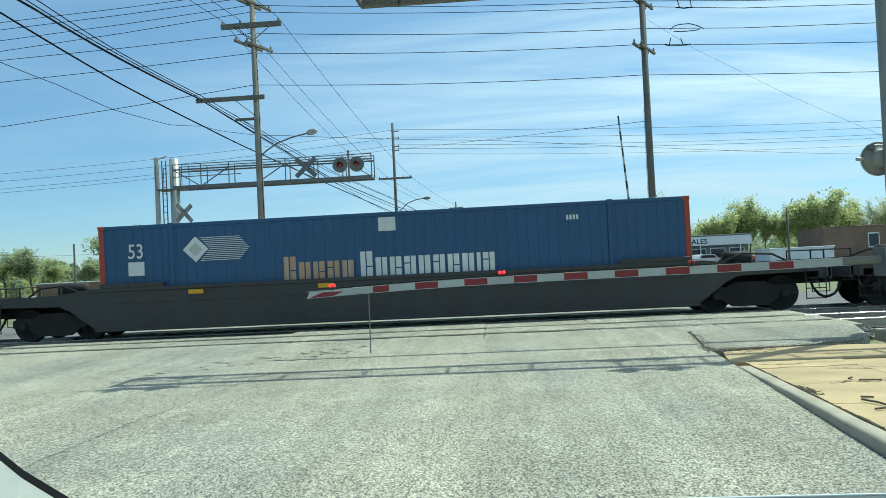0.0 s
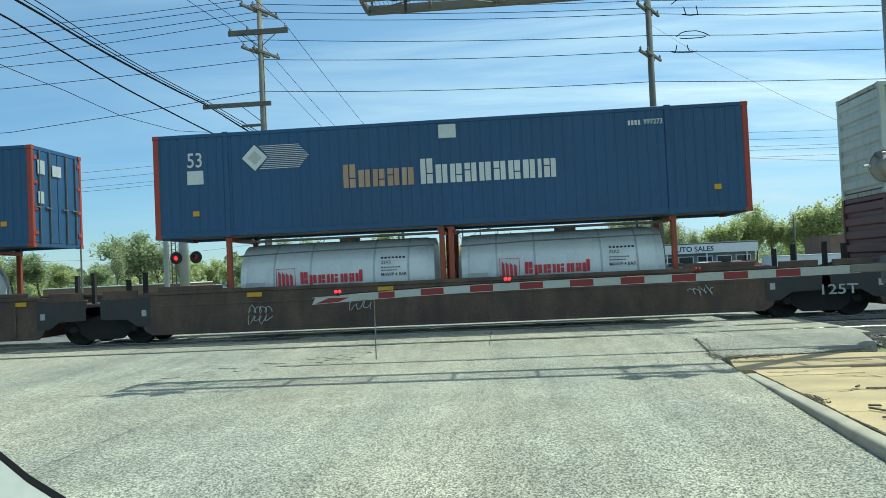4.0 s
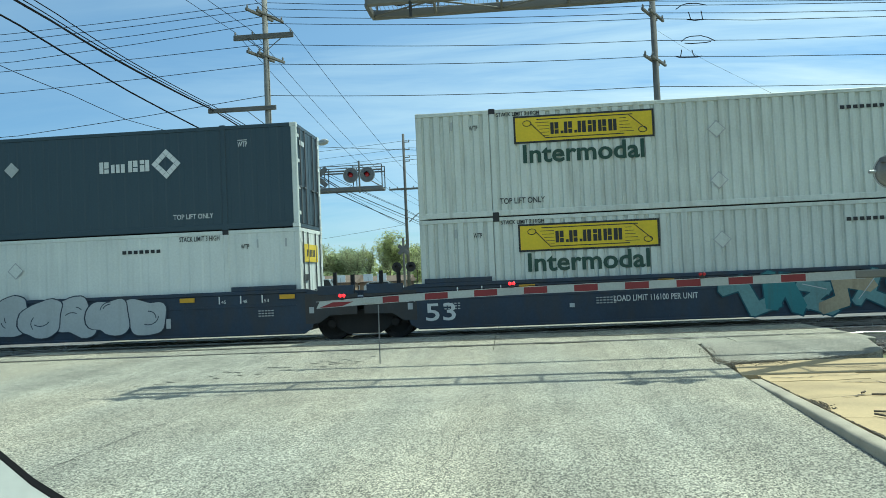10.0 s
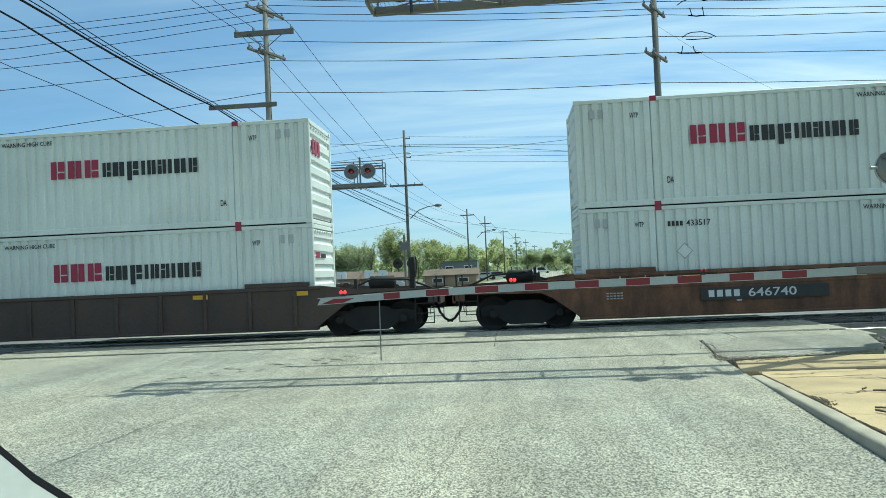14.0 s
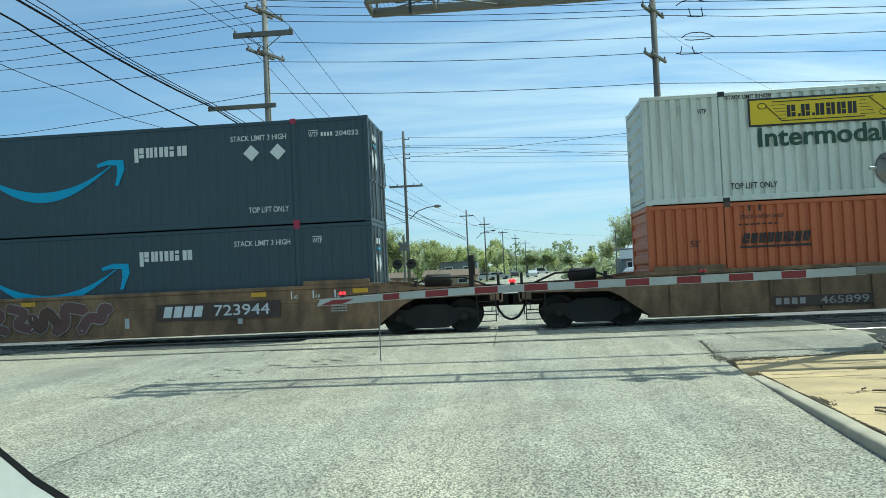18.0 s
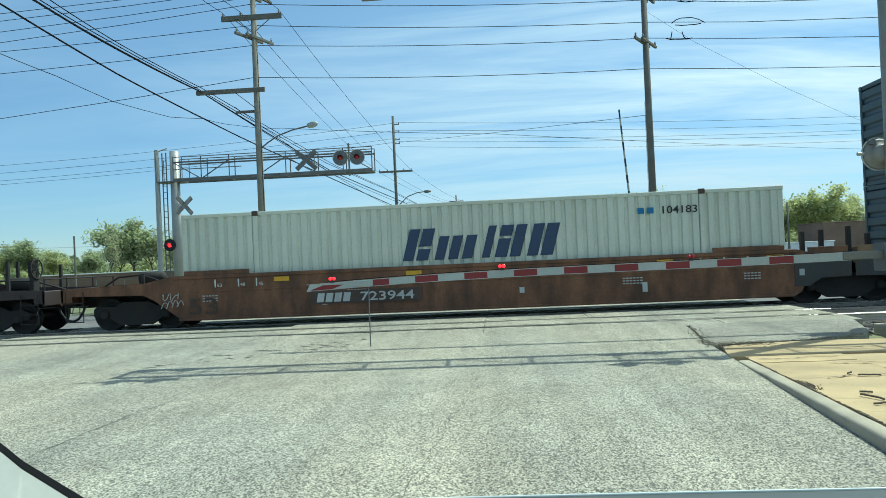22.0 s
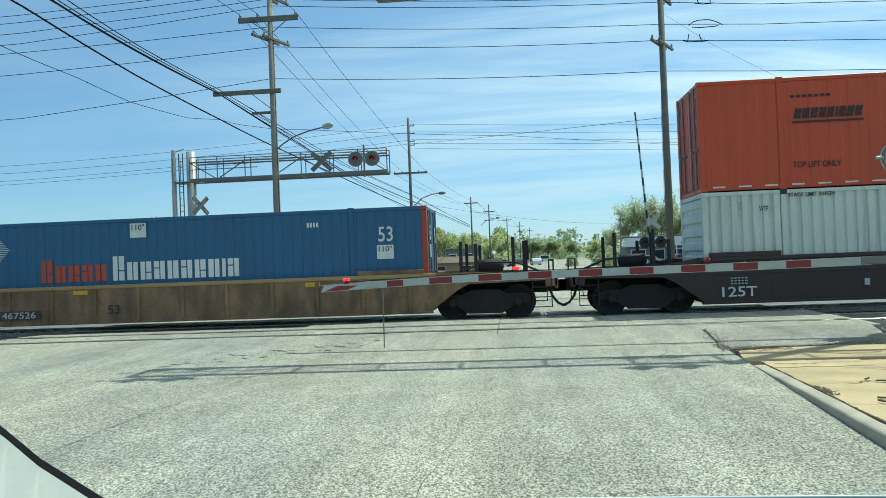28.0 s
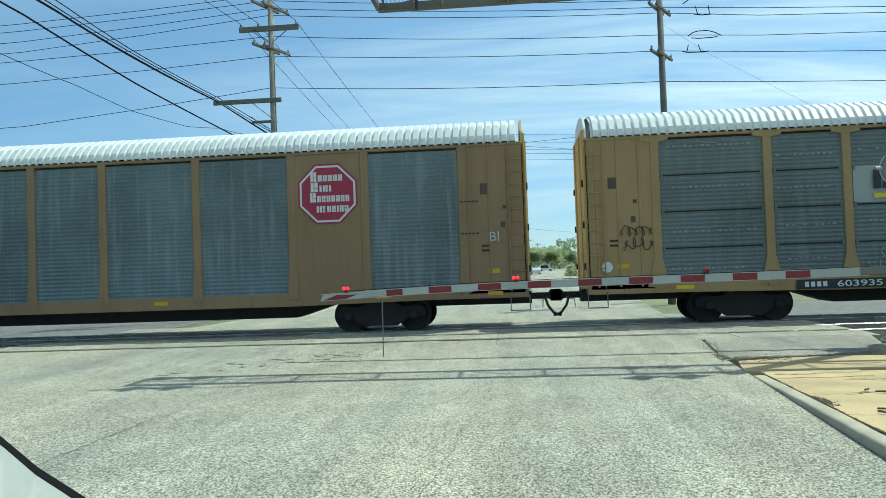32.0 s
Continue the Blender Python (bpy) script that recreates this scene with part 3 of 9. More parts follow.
part_bed = [(kerb_x(y) + 0.15, y) for y in (-20, 0, 5, 7, 9, 11, 13)] + [(7.4, 13.4), (7.4, 11), (7.2, 9), (7.0, 7), (6.9, 5), (6.6, 0), (5.0, -20)]
tagged(lay("bed", part_bed, -0.07, M["soil"]), "dark soil in the joints")
for j in range(17):
    y0 = -11.75 + j * 1.46
    for i in range(3):
        y1 = y0 + 1.448
        a = kerb_x(y0) + 0.178 + i * 1.36
        b = kerb_x(y1) + 0.178 + i * 1.36
        if y1 > 13.0:
            continue
        up = -0.004 + rng.uniform(-0.005, 0.005)
        pts = [(a, y0), (a + 1.35, y0), (b + 1.35, y1), (b, y1)]
        cracked = j >= 12 or rng.random() < 0.3
        if cracked:
            # a slab broken along a bent line
            m1 = Vector(pts[0]).lerp(Vector(pts[3]), rng.uniform(0.3, 0.7))
            m2 = Vector(pts[1]).lerp(Vector(pts[2]), rng.uniform(0.3, 0.7))
            steps = 6
            mids = [m1.lerp(m2, k / steps) + Vector((0, rng.uniform(-0.05, 0.05) if 0 < k < steps else 0)) for k in range(steps + 1)]
            g = Vector((0, 0.005))
            lower = [pts[0], pts[1]] + [tuple(m - g) for m in mids[::-1]]
            upper = [tuple(m + g) for m in mids] + [pts[2], pts[3]]
            lay("slab", lower, up, M["slab"])
            lay("slab", upper, up + rng.uniform(-0.008, 0.008), M["slab"])
        else:
            lay("slab", pts, up, M["slab"])
# the last broken strip before the tracks
lay("slab", [(kerb_x(11.6) - 0.02, 11.65), (6.6, 11.7), (6.9, 13.1), (5.2, 13.3), (4.3, 13.15), (3.55, 12.9), (3.42, 12.3)], 0.0, M["slab"])
# dirt, twigs and leaf litter in the kerb joint
dirt = Shape()
for _ in range(1500):
    y = rng.choice((rng.gauss(8.85, 0.2), rng.gauss(10.6, 0.3), rng.gauss(7.1, 0.15), rng.uniform(5, 11.5)))
    x = kerb_x(y) + 0.162 + abs(rng.gauss(0, 0.05 if abs(y - 8.85) < 0.35 else 0.012))
    r = rng.uniform(0.003, 0.009)
    c = Vector((x, y, kerb_top(y) + r * 0.6 - 0.004))
    ax = Vector((rng.uniform(-1, 1), rng.uniform(-1, 1), rng.uniform(-0.3, 0.3))).normalized() * r * rng.uniform(1, 2.5)
    bx = ax.orthogonal().normalized() * r
    cx = ax.cross(bx).normalized() * r
    dirt.add([c + ax, c + bx, c - ax, c - bx, c + cx, c - cx], [(0, 1, 4), (1, 2, 4), (2, 3, 4), (3, 0, 4), (1, 0, 5), (2, 1, 5), (3, 2, 5), (0, 3, 5)])
for _ in range(1300):
    f = rng.random()
    if f < 0.45:
        x, y = 3.45 + rng.random() ** 1.6 * 1.0, 13.15 + rng.gauss(0, 0.22)
    elif f < 0.7:
        y = rng.uniform(13.1, 15.3)
        x = 3.36 + 0.14 * (y - 13.0) + rng.gauss(0, 0.07)
    else:
        x = rng.uniform(3.6, 6.5)
        y = 13.2 + (x - 3.6) * 0.17 + rng.gauss(0, 0.07)
    r = rng.uniform(0.003, 0.011)
    base = road_z(y) + 0.012 if y > 13.05 else kerb_top(y)
    c = Vector((x, y, base + r * 0.4))
    ax = Vector((rng.uniform(-1, 1), rng.uniform(-1, 1), rng.uniform(-0.3, 0.3))).normalized() * r * rng.uniform(1, 2)
    bx = ax.orthogonal().normalized() * r
    cx = ax.cross(bx).normalized() * r
    dirt.add([c + ax, c + bx, c - ax, c - bx, c + cx, c - cx], [(0, 1, 4), (1, 2, 4), (2, 3, 4), (3, 0, 4), (1, 0, 5), (2, 1, 5), (3, 2, 5), (0, 3, 5)])
whole("gutter_debris", dirt, M["soil"], "dark leaf litter and dirt along the kerb joint", "debris", kind="stuff")
for q in (((3.72, 9.3), (4.0, 9.42), (4.3, 9.38), (4.75, 9.5), (5.2, 9.47)), ((4.05, 8.5), (4.2, 8.2), (4.32, 8.05), (4.55, 7.92)), ((4.3, 10.7), (4.7, 10.55), (5.3, 10.6), (5.9, 10.5)),
          ((3.6, 11.3), (3.95, 11.2), (4.3, 11.35), (4.9, 11.3)), ((4.5, 12.4), (5.0, 12.2), (5.6, 12.3))):
    s = Shape()
    pts = [Vector(p) for p in q]
    line = [a.lerp(b, k / 6) + Vector((rng.gauss(0, 0.012), rng.gauss(0, 0.02))) for a, b in zip(pts, pts[1:]) for k in range(6)]
    for p in line:
        w = rng.uniform(0.006, 0.026)
        s.v += [(p.x, p.y - w, kerb_top(p.y - w) + 0.008), (p.x, p.y + w, kerb_top(p.y + w) + 0.008)]
    for k in range(len(line) - 1):
        s.f.append((2 * k, 2 * k + 2, 2 * k + 3, 2 * k + 1))
    part("slab_crack", s, M["soil"], walkway)
for x, y, yaw, ln in ((4.22, 9.35, -20, 0.24), (4.08, 9.56, 40, 0.10), (3.58, 7.9, -70, 0.30), (3.66, 8.2, -35, 0.12), (3.52, 7.55, 10, 0.2)):
    tw = Shape()
    q = [Vector((ln * (k / 6 - 0.5), rng.uniform(-0.012, 0.012), 0.012 + rng.uniform(0, 0.008))) for k in range(7)]
    tw.path(q, 0.011, 6)
    whole("twig", tw, M["trunk"], "short dark broken twig on the footpath", "twig", group="twigs", m=pose(x, y, kerb_top(y), 0, 0, yaw))

# ---- crossing signals ----
def flasher(parent, x, y, z, toward, lens, name="signal_lamp", r=0.30, disc="black"):
    """A round black background with hood and lens; toward: -1 faces the viewer, +1 faces away."""
    lamp = part(name, Shape().lathe([(r, 0), (r, 0.02), (0.14, 0.03), (0.13, 0.16), (0.06, 0.20)], (x, y, z), (0, -toward, 0), 24), M[disc], parent)
    part("lens", Shape().lathe([(0.105, 0.0), (0.10, 0.025), (0.06, 0.045), (0.01, 0.05)], (x, y + toward * 0.004, z), (0, toward, 0), 20), lens, lamp, "round red glass lens", True)
    hood = Shape()
    n = 14
    pts = []
    for k in range(n + 1):
        a = math.radians(-20 + 220 * k / n)
        pts.append((math.cos(a), math.sin(a)))
    for k in range(n):
        for r0, flip in ((0.115, 1), (0.125, -1)):
            (c0, s0), (c1, s1) = pts[k], pts[k + 1]
            q = [(x + c0 * r0, y, z + s0 * r0), (x + c1 * r0, y, z + s1 * r0), (x + c1 * r0, y + toward * 0.24 * (0.4 + 0.6 * max(s1, 0)), z + s1 * r0), (x + c0 * r0, y + toward * 0.24 * (0.4 + 0.6 * max(s0, 0)), z + s0 * r0)]
            hood.add(q, [(0, 1, 2, 3) if flip > 0 else (3, 2, 1, 0)])
    part("hood", hood, M["black"], lamp)
    return lamp


def crossbuck(parent, x, y, z, size, mat, yaw=0):
    for a in (42, -42):
        m = pose(x, y, z, 0, 0, yaw) @ pose(0, 0, 0, 0, a, 0)
        part("crossbuck_blade", Shape().cbox(-size, size, -0.012, 0.012, -0.115, 0.115, 0.008), mat, parent, at=m)
        y -= 0.03


def truss_arm(parent, x0, x1, yc, z0, z1, depth, mat, bays, chord=0.12):
    """A box truss of four chords with posts, diagonals, a walkway and rails."""
    for y in (yc - depth / 2, yc + depth / 2):
        part("chord", Shape().cbox(min(x0, x1), max(x0, x1), y - 0.05, y + 0.05, z0, z0 + chord), mat, parent)
        part("chord", Shape().tube((x0, y, z1 - 0.25), (x1, y, z1 - 0.25), 0.04, 8), mat, parent)
        part("hand_rail", Shape().tube((x0, y, z1), (x1, y, z1), 0.022, 6), mat, parent)
        for k in range(bays + 1):
            x = x0 + (x1 - x0) * k / bays
            part("post", Shape().tube((x, y, z0 + 0.1), (x, y, z1), 0.028, 6), mat, parent)
            if k < bays and y < yc and k % 3 != 2:
                xn = x0 + (x1 - x0) * (k + 1) / bays
                a, b = ((x, z1 - 0.25), (xn, z0 + 0.1)) if k % 2 == 0 else ((x, z0 + 0.1), (xn, z1 - 0.25))
                part("diagonal", Shape().tube((a[0], y, a[1]), (b[0], y, b[1]), 0.028, 6), mat, parent)
    for k in range(bays + 1):
        x = x0 + (x1 - x0) * k / bays
        part("cross_bar", Shape().cbox(x - 0.025, x + 0.025, yc - depth / 2, yc + depth / 2, z0 + 0.03, z0 + 0.08, 0.005), mat, parent)
    g = Shape()
    lo, hi = min(x0, x1) + 1.2, max(x0, x1)
    k = lo
    while k < hi:
        g.box(k, k + 0.012, yc - depth * 0.28, yc + depth * 0.28, z0 + 0.09, z0 + 0.115)
        k += 0.06
    tagged(part("walkway_grating", g, mat, parent), kind="stuff")


# near cantilever over our lane
near = thing("cantilever_signal", pose(7.42, 15.0, -0.1), "grey aluminium cantilever signal mast with a truss arm over the road", "signal")
part("mast", Shape().tube((0, 0, 0), (0, 0, 8.4), 0.165, 20, 0.15), M["mast"], near, smooth=True)
part("base", Shape().lathe([(0.30, 0), (0.30, 0.08), (0.20, 0.14), (0.19, 0.5)], (0, 0, 0), (0, 0, 1), 16), M["alu"], near)
for y in (-0.4, 0.4):
    part("chord", Shape().cbox(-9.9, 3.2, y - 0.07, y + 0.07, 6.99, 7.15), M["alu"], near)
for k in range(11):
    x = 3.15 - k * 1.31
    part("cross_bar", Shape().cbox(x - 0.022, x + 0.022, -0.35, 0.35, 7.0, 7.06, 0.005), M["alu"], near)
    if k < 10:
        part("diagonal", Shape().tube((x, -0.35 if k % 2 else 0.35, 7.03), (x - 1.31, 0.35 if k % 2 else -0.35, 7.03), 0.018, 6), M["alu"], near)
gr = Shape()
x = -9.9
while x < 3.1:
    gr.box(x, x + 0.006, -0.24, 0.24, 7.085, 7.095)
    x += 0.085
tagged(part("walkway_grating", gr, M["alu"], near), kind="stuff")
for y in (-0.42, 0.42):
    part("hand_rail", Shape().path([(-7.4, y, 7.15), (-7.5, y, 7.95), (-8.4, y, 8.05), (-9.8, y, 8.05), (-9.85, y, 7.15)], 0.025, 6), M["alu"], near)
    part("post", Shape().tube((-8.6, y, 7.15), (-8.6, y, 8.05), 0.022, 6), M["alu"], near)
part("end_plate", Shape().cbox(-9.95, -9.89, -0.42, 0.42, 6.98, 7.12), M["alu"], near)
for x in (-9.4, -8.75, -1.75, -1.1):
    flasher(near, x, -0.55, 7.58, -1, M["lens"])
    flasher(near, x, 0.55, 7.58, 1, M["lens"])
part("lamp_bracket", Shape().tube((-9.07, -0.42, 6.72), (-9.07, -0.5, 7.7), 0.03, 8), M["black"], near)
part("lamp_bracket", Shape().tube((-1.42, -0.42, 6.9), (-1.42, -0.5, 7.7), 0.03, 8), M["black"], near)
back = flasher(near, -0.16, 0.28, 3.35, 1, M["lens"], r=0.31)
part("lamp_back", Shape().lathe([(0.30, -0.03), (0.285, 0.03), (0.25, 0.06), (0.175, 0.07), (0.17, 0.16), (0.14, 0.2), (0.06, 0.21)], (-0.16, 0.26, 3.35), (0, -1, 0), 24), M["mast"], near, "weathered grey back of a signal lamp", True)
part("lamp_ring", Shape().lathe([(0.30, 0.0), (0.325, 0.0), (0.325, -0.02), (0.30, -0.02)], (-0.16, 0.25, 3.35), (0, -1, 0), 24, True), M["galv_pale"], near)
part("lamp_knob", Shape().tube((-0.46, 0.2, 3.36), (-0.58, 0.2, 3.36), 0.035, 10), M["galv_pale"], near)
part("lamp_clip", Shape().cbox(-0.36, -0.28, 0.1, 0.24, 3.52, 3.62, 0.01), M["galv"], near)
part("lamp_arm", Shape().tube((0, 0, 3.35), (-0.16, 0.1, 3.35), 0.035, 8), M["alu"], near)
part("notice", Shape().box(-0.19, 0.03, -0.19, -0.175, 2.65, 2.92), M["sign_blue"], near, "small blue notice plate")
for z in (2.70, 2.76, 2.82):
    part("notice_line", Shape().box(-0.16, 0.0, -0.197, -0.19, z, z + 0.025), M["white"], near)

# the lowered gate
gate = thing("crossing_gate", pose(6.85, 14.62, -0.05), "lowered crossing gate with red and white striped arm", "gate")
part("post", Shape().tube((0.28, 0.15, 0), (0.28, 0.15, 1.6), 0.06, 12), M["galv"], gate, smooth=True)
part("foundation", Shape().cbox(0.05, 0.5, -0.1, 0.4, -0.1, 0.12), M["kerb"], gate)
part("mechanism_box", Shape().cbox(0.08, 0.62, -0.12, 0.35, 1.1, 1.62, 0.03), M["galv"], gate)
part("arm_bracket", Shape().cbox(-0.62, 0.12, -0.04, 0.04, 1.33, 1.48, 0.02), M["alu"], gate)
part("counterweight", Shape().cbox(0.55, 1.5, -0.2, -0.1, 1.25, 1.6, 0.03), M["black"], gate)
ARM_X0, ARM_X1 = -0.45, -10.55
ARM_Z0, ARM_Z1 = 1.40, 1.235
ARM_L = ARM_X0 - ARM_X1


def arm_z(f):
    """Height of the arm's middle line: it bows up a little and droops at the tip."""
    return ARM_Z0 + (ARM_Z1 - ARM_Z0) * f + 0.056 * math.sin(math.pi * f ** 1.7)


def arm_piece(name, fa, fb, half_a, half_b, depth, mat, lift=0.0, cut=0.0):
    """A straight piece of the arm between two shares of its length."""
    xa, xb = ARM_X0 - ARM_L * fa, ARM_X0 - ARM_L * fb
    za, zb = arm_z(fa) + lift, arm_z(fb) + lift
    return part(name, Shape().prism([(xa, za - half_a), (xa, za + half_a), (xb + cut, zb + half_b), (xb, zb - half_b)], -depth, depth), M[mat], gate)


cuts = [0.0]
u = 1.043
while u < 9.2:
    cuts += [u, u + 0.435]
    u += 0.933
cuts = [c / ARM_L for c in cuts] + [1.0]
for k, (a, b) in enumerate(zip(cuts, cuts[1:])):
    arm_piece("arm_stripe", a, b, 0.068 - 0.01 * a, 0.068 - 0.01 * b, 0.022, "red" if k % 2 else "white", cut=0.06 if b == 1.0 else 0.0)
for sg in (1, -1):
    for k in range(10):
        arm_piece("arm_rib", k / 10, (k + 1) / 10, 0.0045, 0.0045, 0.027, "galv_pale", sg * (0.0715 - 0.001 * k))
for f, lit in ((0.95, True), (0.63, True), (0.285, False)):
    x = ARM_X0 + (ARM_X1 - ARM_X0) * f
    z = arm_z(f) + 0.072 - 0.01 * f
    lamp = part("gate_lamp", Shape().cbox(x - 0.045, x + 0.045, -0.04, 0.04, z, z + 0.10, 0.01), M["black"], gate)
    for dx in (-0.035, 0.035):
        part("lens", Shape().lathe([(0.032, 0.0), (0.028, 0.02), (0.01, 0.03)], (x + dx, -0.04, z + 0.08), (0, -1, 0), 14), M["lit" if lit else "lens"], lamp, "glowing red lens" if lit else "dark red lens", True)
xr = ARM_X0 + (ARM_X1 - ARM_X0) * 0.885
part("arm_joint", Shape().cbox(xr - 0.26, xr + 0.12, -0.035, 0.035, arm_z(0.885) - 0.062, arm_z(0.885) + 0.06, 0.01), M["white"], gate)
part("arm_stripe", Shape().prism([(ARM_X1 + 0.06, ARM_Z1 - 0.05), (ARM_X1 + 0.46, ARM_Z1 - 0.05), (ARM_X1 + 0.72, ARM_Z1 + 0.045), (ARM_X1 + 0.32, ARM_Z1 + 0.045)], -0.026, -0.0235), M["red"], gate)
part("rest_rod", Shape().tube((xr + 0.03, 0, 1.2), (xr + 0.03, -0.05, 0.06), 0.011, 8), M["galv"], gate)
part("arm_cable", Shape().path([(ARM_X0 + (ARM_X1 - ARM_X0) * k / 20, 0, arm_z(k / 20) + 0.085) for k in range(20)], 0.006, 5), M["wire"], gate)

# far cantilever for the other direction
far = thing("cantilever_signal", pose(-15.7, 37.0, -0.1), "grey cantilever signal mast with truss arm, crossbuck and red lamps", "signal")
part("mast", Shape().tube((0, 0, 0), (0, 0, 7.55), 0.24, 16, 0.22), M["galv_pale"], far, smooth=True)
truss_arm(far, 0.1, 9.85, 0.0, 6.0, 7.2, 0.85, M["galv"], 7, 0.17)
part("mid_rail", Shape().tube((0.1, -0.425, 6.6), (3.5, -0.425, 6.6), 0.022, 6), M["galv"], far)
crossbuck(far, 6.7, -0.5, 6.7, 0.65, M["galv"])
# grey discs and pale rims paint in sky reflection and the sunlit hoods
for x in (8.35, 9.15):
    lamp = flasher(far, x, -0.5, 6.72, -1, M["lens"], r=0.36, disc="galv")
    part("rim", Shape().lathe([(0.35, 0.0), (0.375, 0.0), (0.375, -0.03), (0.35, -0.03)], (x, -0.503, 6.72), (0, -1, 0), 28, True), M["galv_pale"], lamp)
part("lamp_post", Shape().cbox(8.72, 8.80, -0.5, -0.42, 5.85, 7.4), M["alu"], far)
crossbuck(far, 0.55, -0.3, 4.85, 0.6, M["galv"], 62)
part("sign_bracket", Shape().cbox(0.35, 0.75, -0.3, -0.2, 3.7, 4.0), M["galv"], far)
flasher(far, -0.25, -0.35, 2.95, -1, M["lit"])
flasher(far, 0.75, -0.35, 2.95, -1, M["lens"])
for dx in (-0.62, -0.42):
    part("ladder_rail", Shape().tube((dx, 0, 0.3), (dx, 0, 7.5), 0.03, 6), M["galv"], far)
for k in range(22):
    part("ladder_rung", Shape().tube((-0.62, 0, 0.6 + k * 0.31), (-0.42, 0, 0.6 + k * 0.31), 0.015, 5), M["galv"], far)
part("cage", Shape().cbox(-0.75, 0.55, -0.45, 0.45, 6.0, 6.06), M["galv"], far)
for x, y in ((-0.75, -0.45), (-0.75, 0.45), (0.55, -0.45), (0.55, 0.45)):
    part("post", Shape().tube((x, y, 6.0), (x, y, 7.2), 0.02, 6), M["galv"], far)
whole("signal_pole", Shape().tube((0, 0, 0), (0, 0, 7.7), 0.14, 12, 0.11).tube((0, 0, 7.6), (0.55, 0, 7.75), 0.03, 6), M["galv_pale"], "slim grey metal pole beside the signal mast", "pole", m=pose(-16.55, 36.9, -0.15), smooth=False)

# the raised gate across the tracks
gate2 = thing("crossing_gate", pose(8.05, 46.0, -0.2), "raised crossing gate with thin striped arm and round lamps", "gate")
part("post", Shape().tube((0, 0, 0), (0, 0, 4.0), 0.07, 10), M["galv"], gate2)
part("mechanism_box", Shape().cbox(-0.25, 0.25, -0.2, 0.2, 0.9, 1.4), M["galv"], gate2)
crossbuck(gate2, 0, -0.15, 3.6, 0.6, M["white"])
for x in (-0.45, 0.45):
    flasher(gate2, x, -0.2, 2.4, -1, M["black"], r=0.33)
for k in range(18):
    a, b = k / 18, (k + 1) / 18
    p = lambda f: (-0.1 - 0.62 * f, -0.25, 1.4 + 8.6 * f)
    part("arm_stripe", Shape().tube(p(a), p(b), 0.075 - 0.03 * a, 6), M["black" if k % 2 else "white"], gate2)


# ---- poles and cables ----
def cable(pts_ends, sag, r=0.012, n=14, label="thin black overhead cable"):
    s = Shape()
    for (p, q) in zip(pts_ends, pts_ends[1:]):
        p, q = Vector(p), Vector(q)
        s.path([p.lerp(q, k / n) - Vector((0, 0, sag * 4 * (k / n) * (1 - k / n))) for k in range(n + 1)], r, 5)
    return whole("overhead_cable", s, M["wire"], label, "cable", group="overhead cables")


def insulator(parent, x, y, z, h=0.16):
    part("insulator", Shape().lathe([(0.02, 0), (0.05, h * 0.3), (0.03, h * 0.45), (0.055, h * 0.6), (0.03, h * 0.8), (0.03, h)], (x, y, z), (0, 0, 1), 10), M["ceramic"], parent)


def wood_pole(x, y, h, r=0.15, label="weathered wooden utility pole with crossarms", wood="pole"):
    ob = thing("utility_pole", pose(x, y, -0.2), label, "pole", "utility poles")
    part("shaft", Shape().tube((0, 0, 0), (0, 0, h), r, 14, r * 0.72), M[wood], ob, smooth=True)
    return ob


PL = wood_pole(-10.5, 34.0, 14.75, 0.17, wood="pole_pale")
part("crossarm", Shape().cbox(-1.42, 1.32, -0.22, -0.10, 12.83, 13.07), M["pole"], PL)
for x in (-1.35, -0.55, 1.2):
    insulator(PL, x, -0.16, 13.07)
for x0, x1 in ((-0.8, -0.08), (0.8, 0.08)):
    part("brace", Shape().tube((x0, -0.18, 12.85), (x1, -0.16, 12.3), 0.02, 6), M["galv"], PL)
for zc, ang in ((13.95, 70), (12.05, 70)):
    for dx, dy in ((-0.2, -0.14), (0.2, 0.14)):
        m = pose(dx, dy, zc, 0, 0, ang + (0 if dx < 0 else 0))
        part("crossarm", Shape().cbox(-0.95, 0.95, -0.055, 0.055, -0.06, 0.06), M["pole"], PL, at=m)
    for k in (-0.85, 0.85):
        c, sn = math.cos(radians(ang)), math.sin(radians(ang))
        insulator(PL, k * c - 0.2, k * sn - 0.14, zc + 0.06)
        insulator(PL, k * c + 0.2, k * sn + 0.14, zc + 0.06)
part("crossarm", Shape().cbox(-2.7, 0.42, -0.24, -0.11, 9.6, 9.8), M["pole"], PL)
part("brace", Shape().tube((-0.9, -0.17, 9.6), (-0.05, -0.15, 8.9), 0.018, 6), M["galv"], PL)
part("crossarm", Shape().cbox(-1.05, 0.1, 0.11, 0.2, 8.75, 8.87), M["pole"], PL)
arm = Shape().path([(0.12, -0.08, 7.1), (0.5, -0.35, 7.28), (1.1, -0.75, 7.5), (1.9, -1.3, 7.62), (2.75, -1.85, 7.66)], 0.032, 8)
part("lamp_arm", arm, M["galv"], PL)
part("lamp_head", Shape().lathe([(0.03, 0), (0.10, 0.1), (0.14, 0.35), (0.11, 0.55), (0.03, 0.66)], (2.65, -1.8, 7.66), (0.8, -0.55, 0.03), 12), M["galv_pale"], PL, "grey cobra-head street lamp", True)
for z, lean in ((12.4, -0.1),):
    part("hook", Shape().path([(-0.1, -0.08, z), (-0.45 - lean, -0.3, z + 0.15), (-0.62, -0.4, z + 0.45), (-0.75, -0.45, z + 0.38)], 0.015, 5), M["wire"], PL)
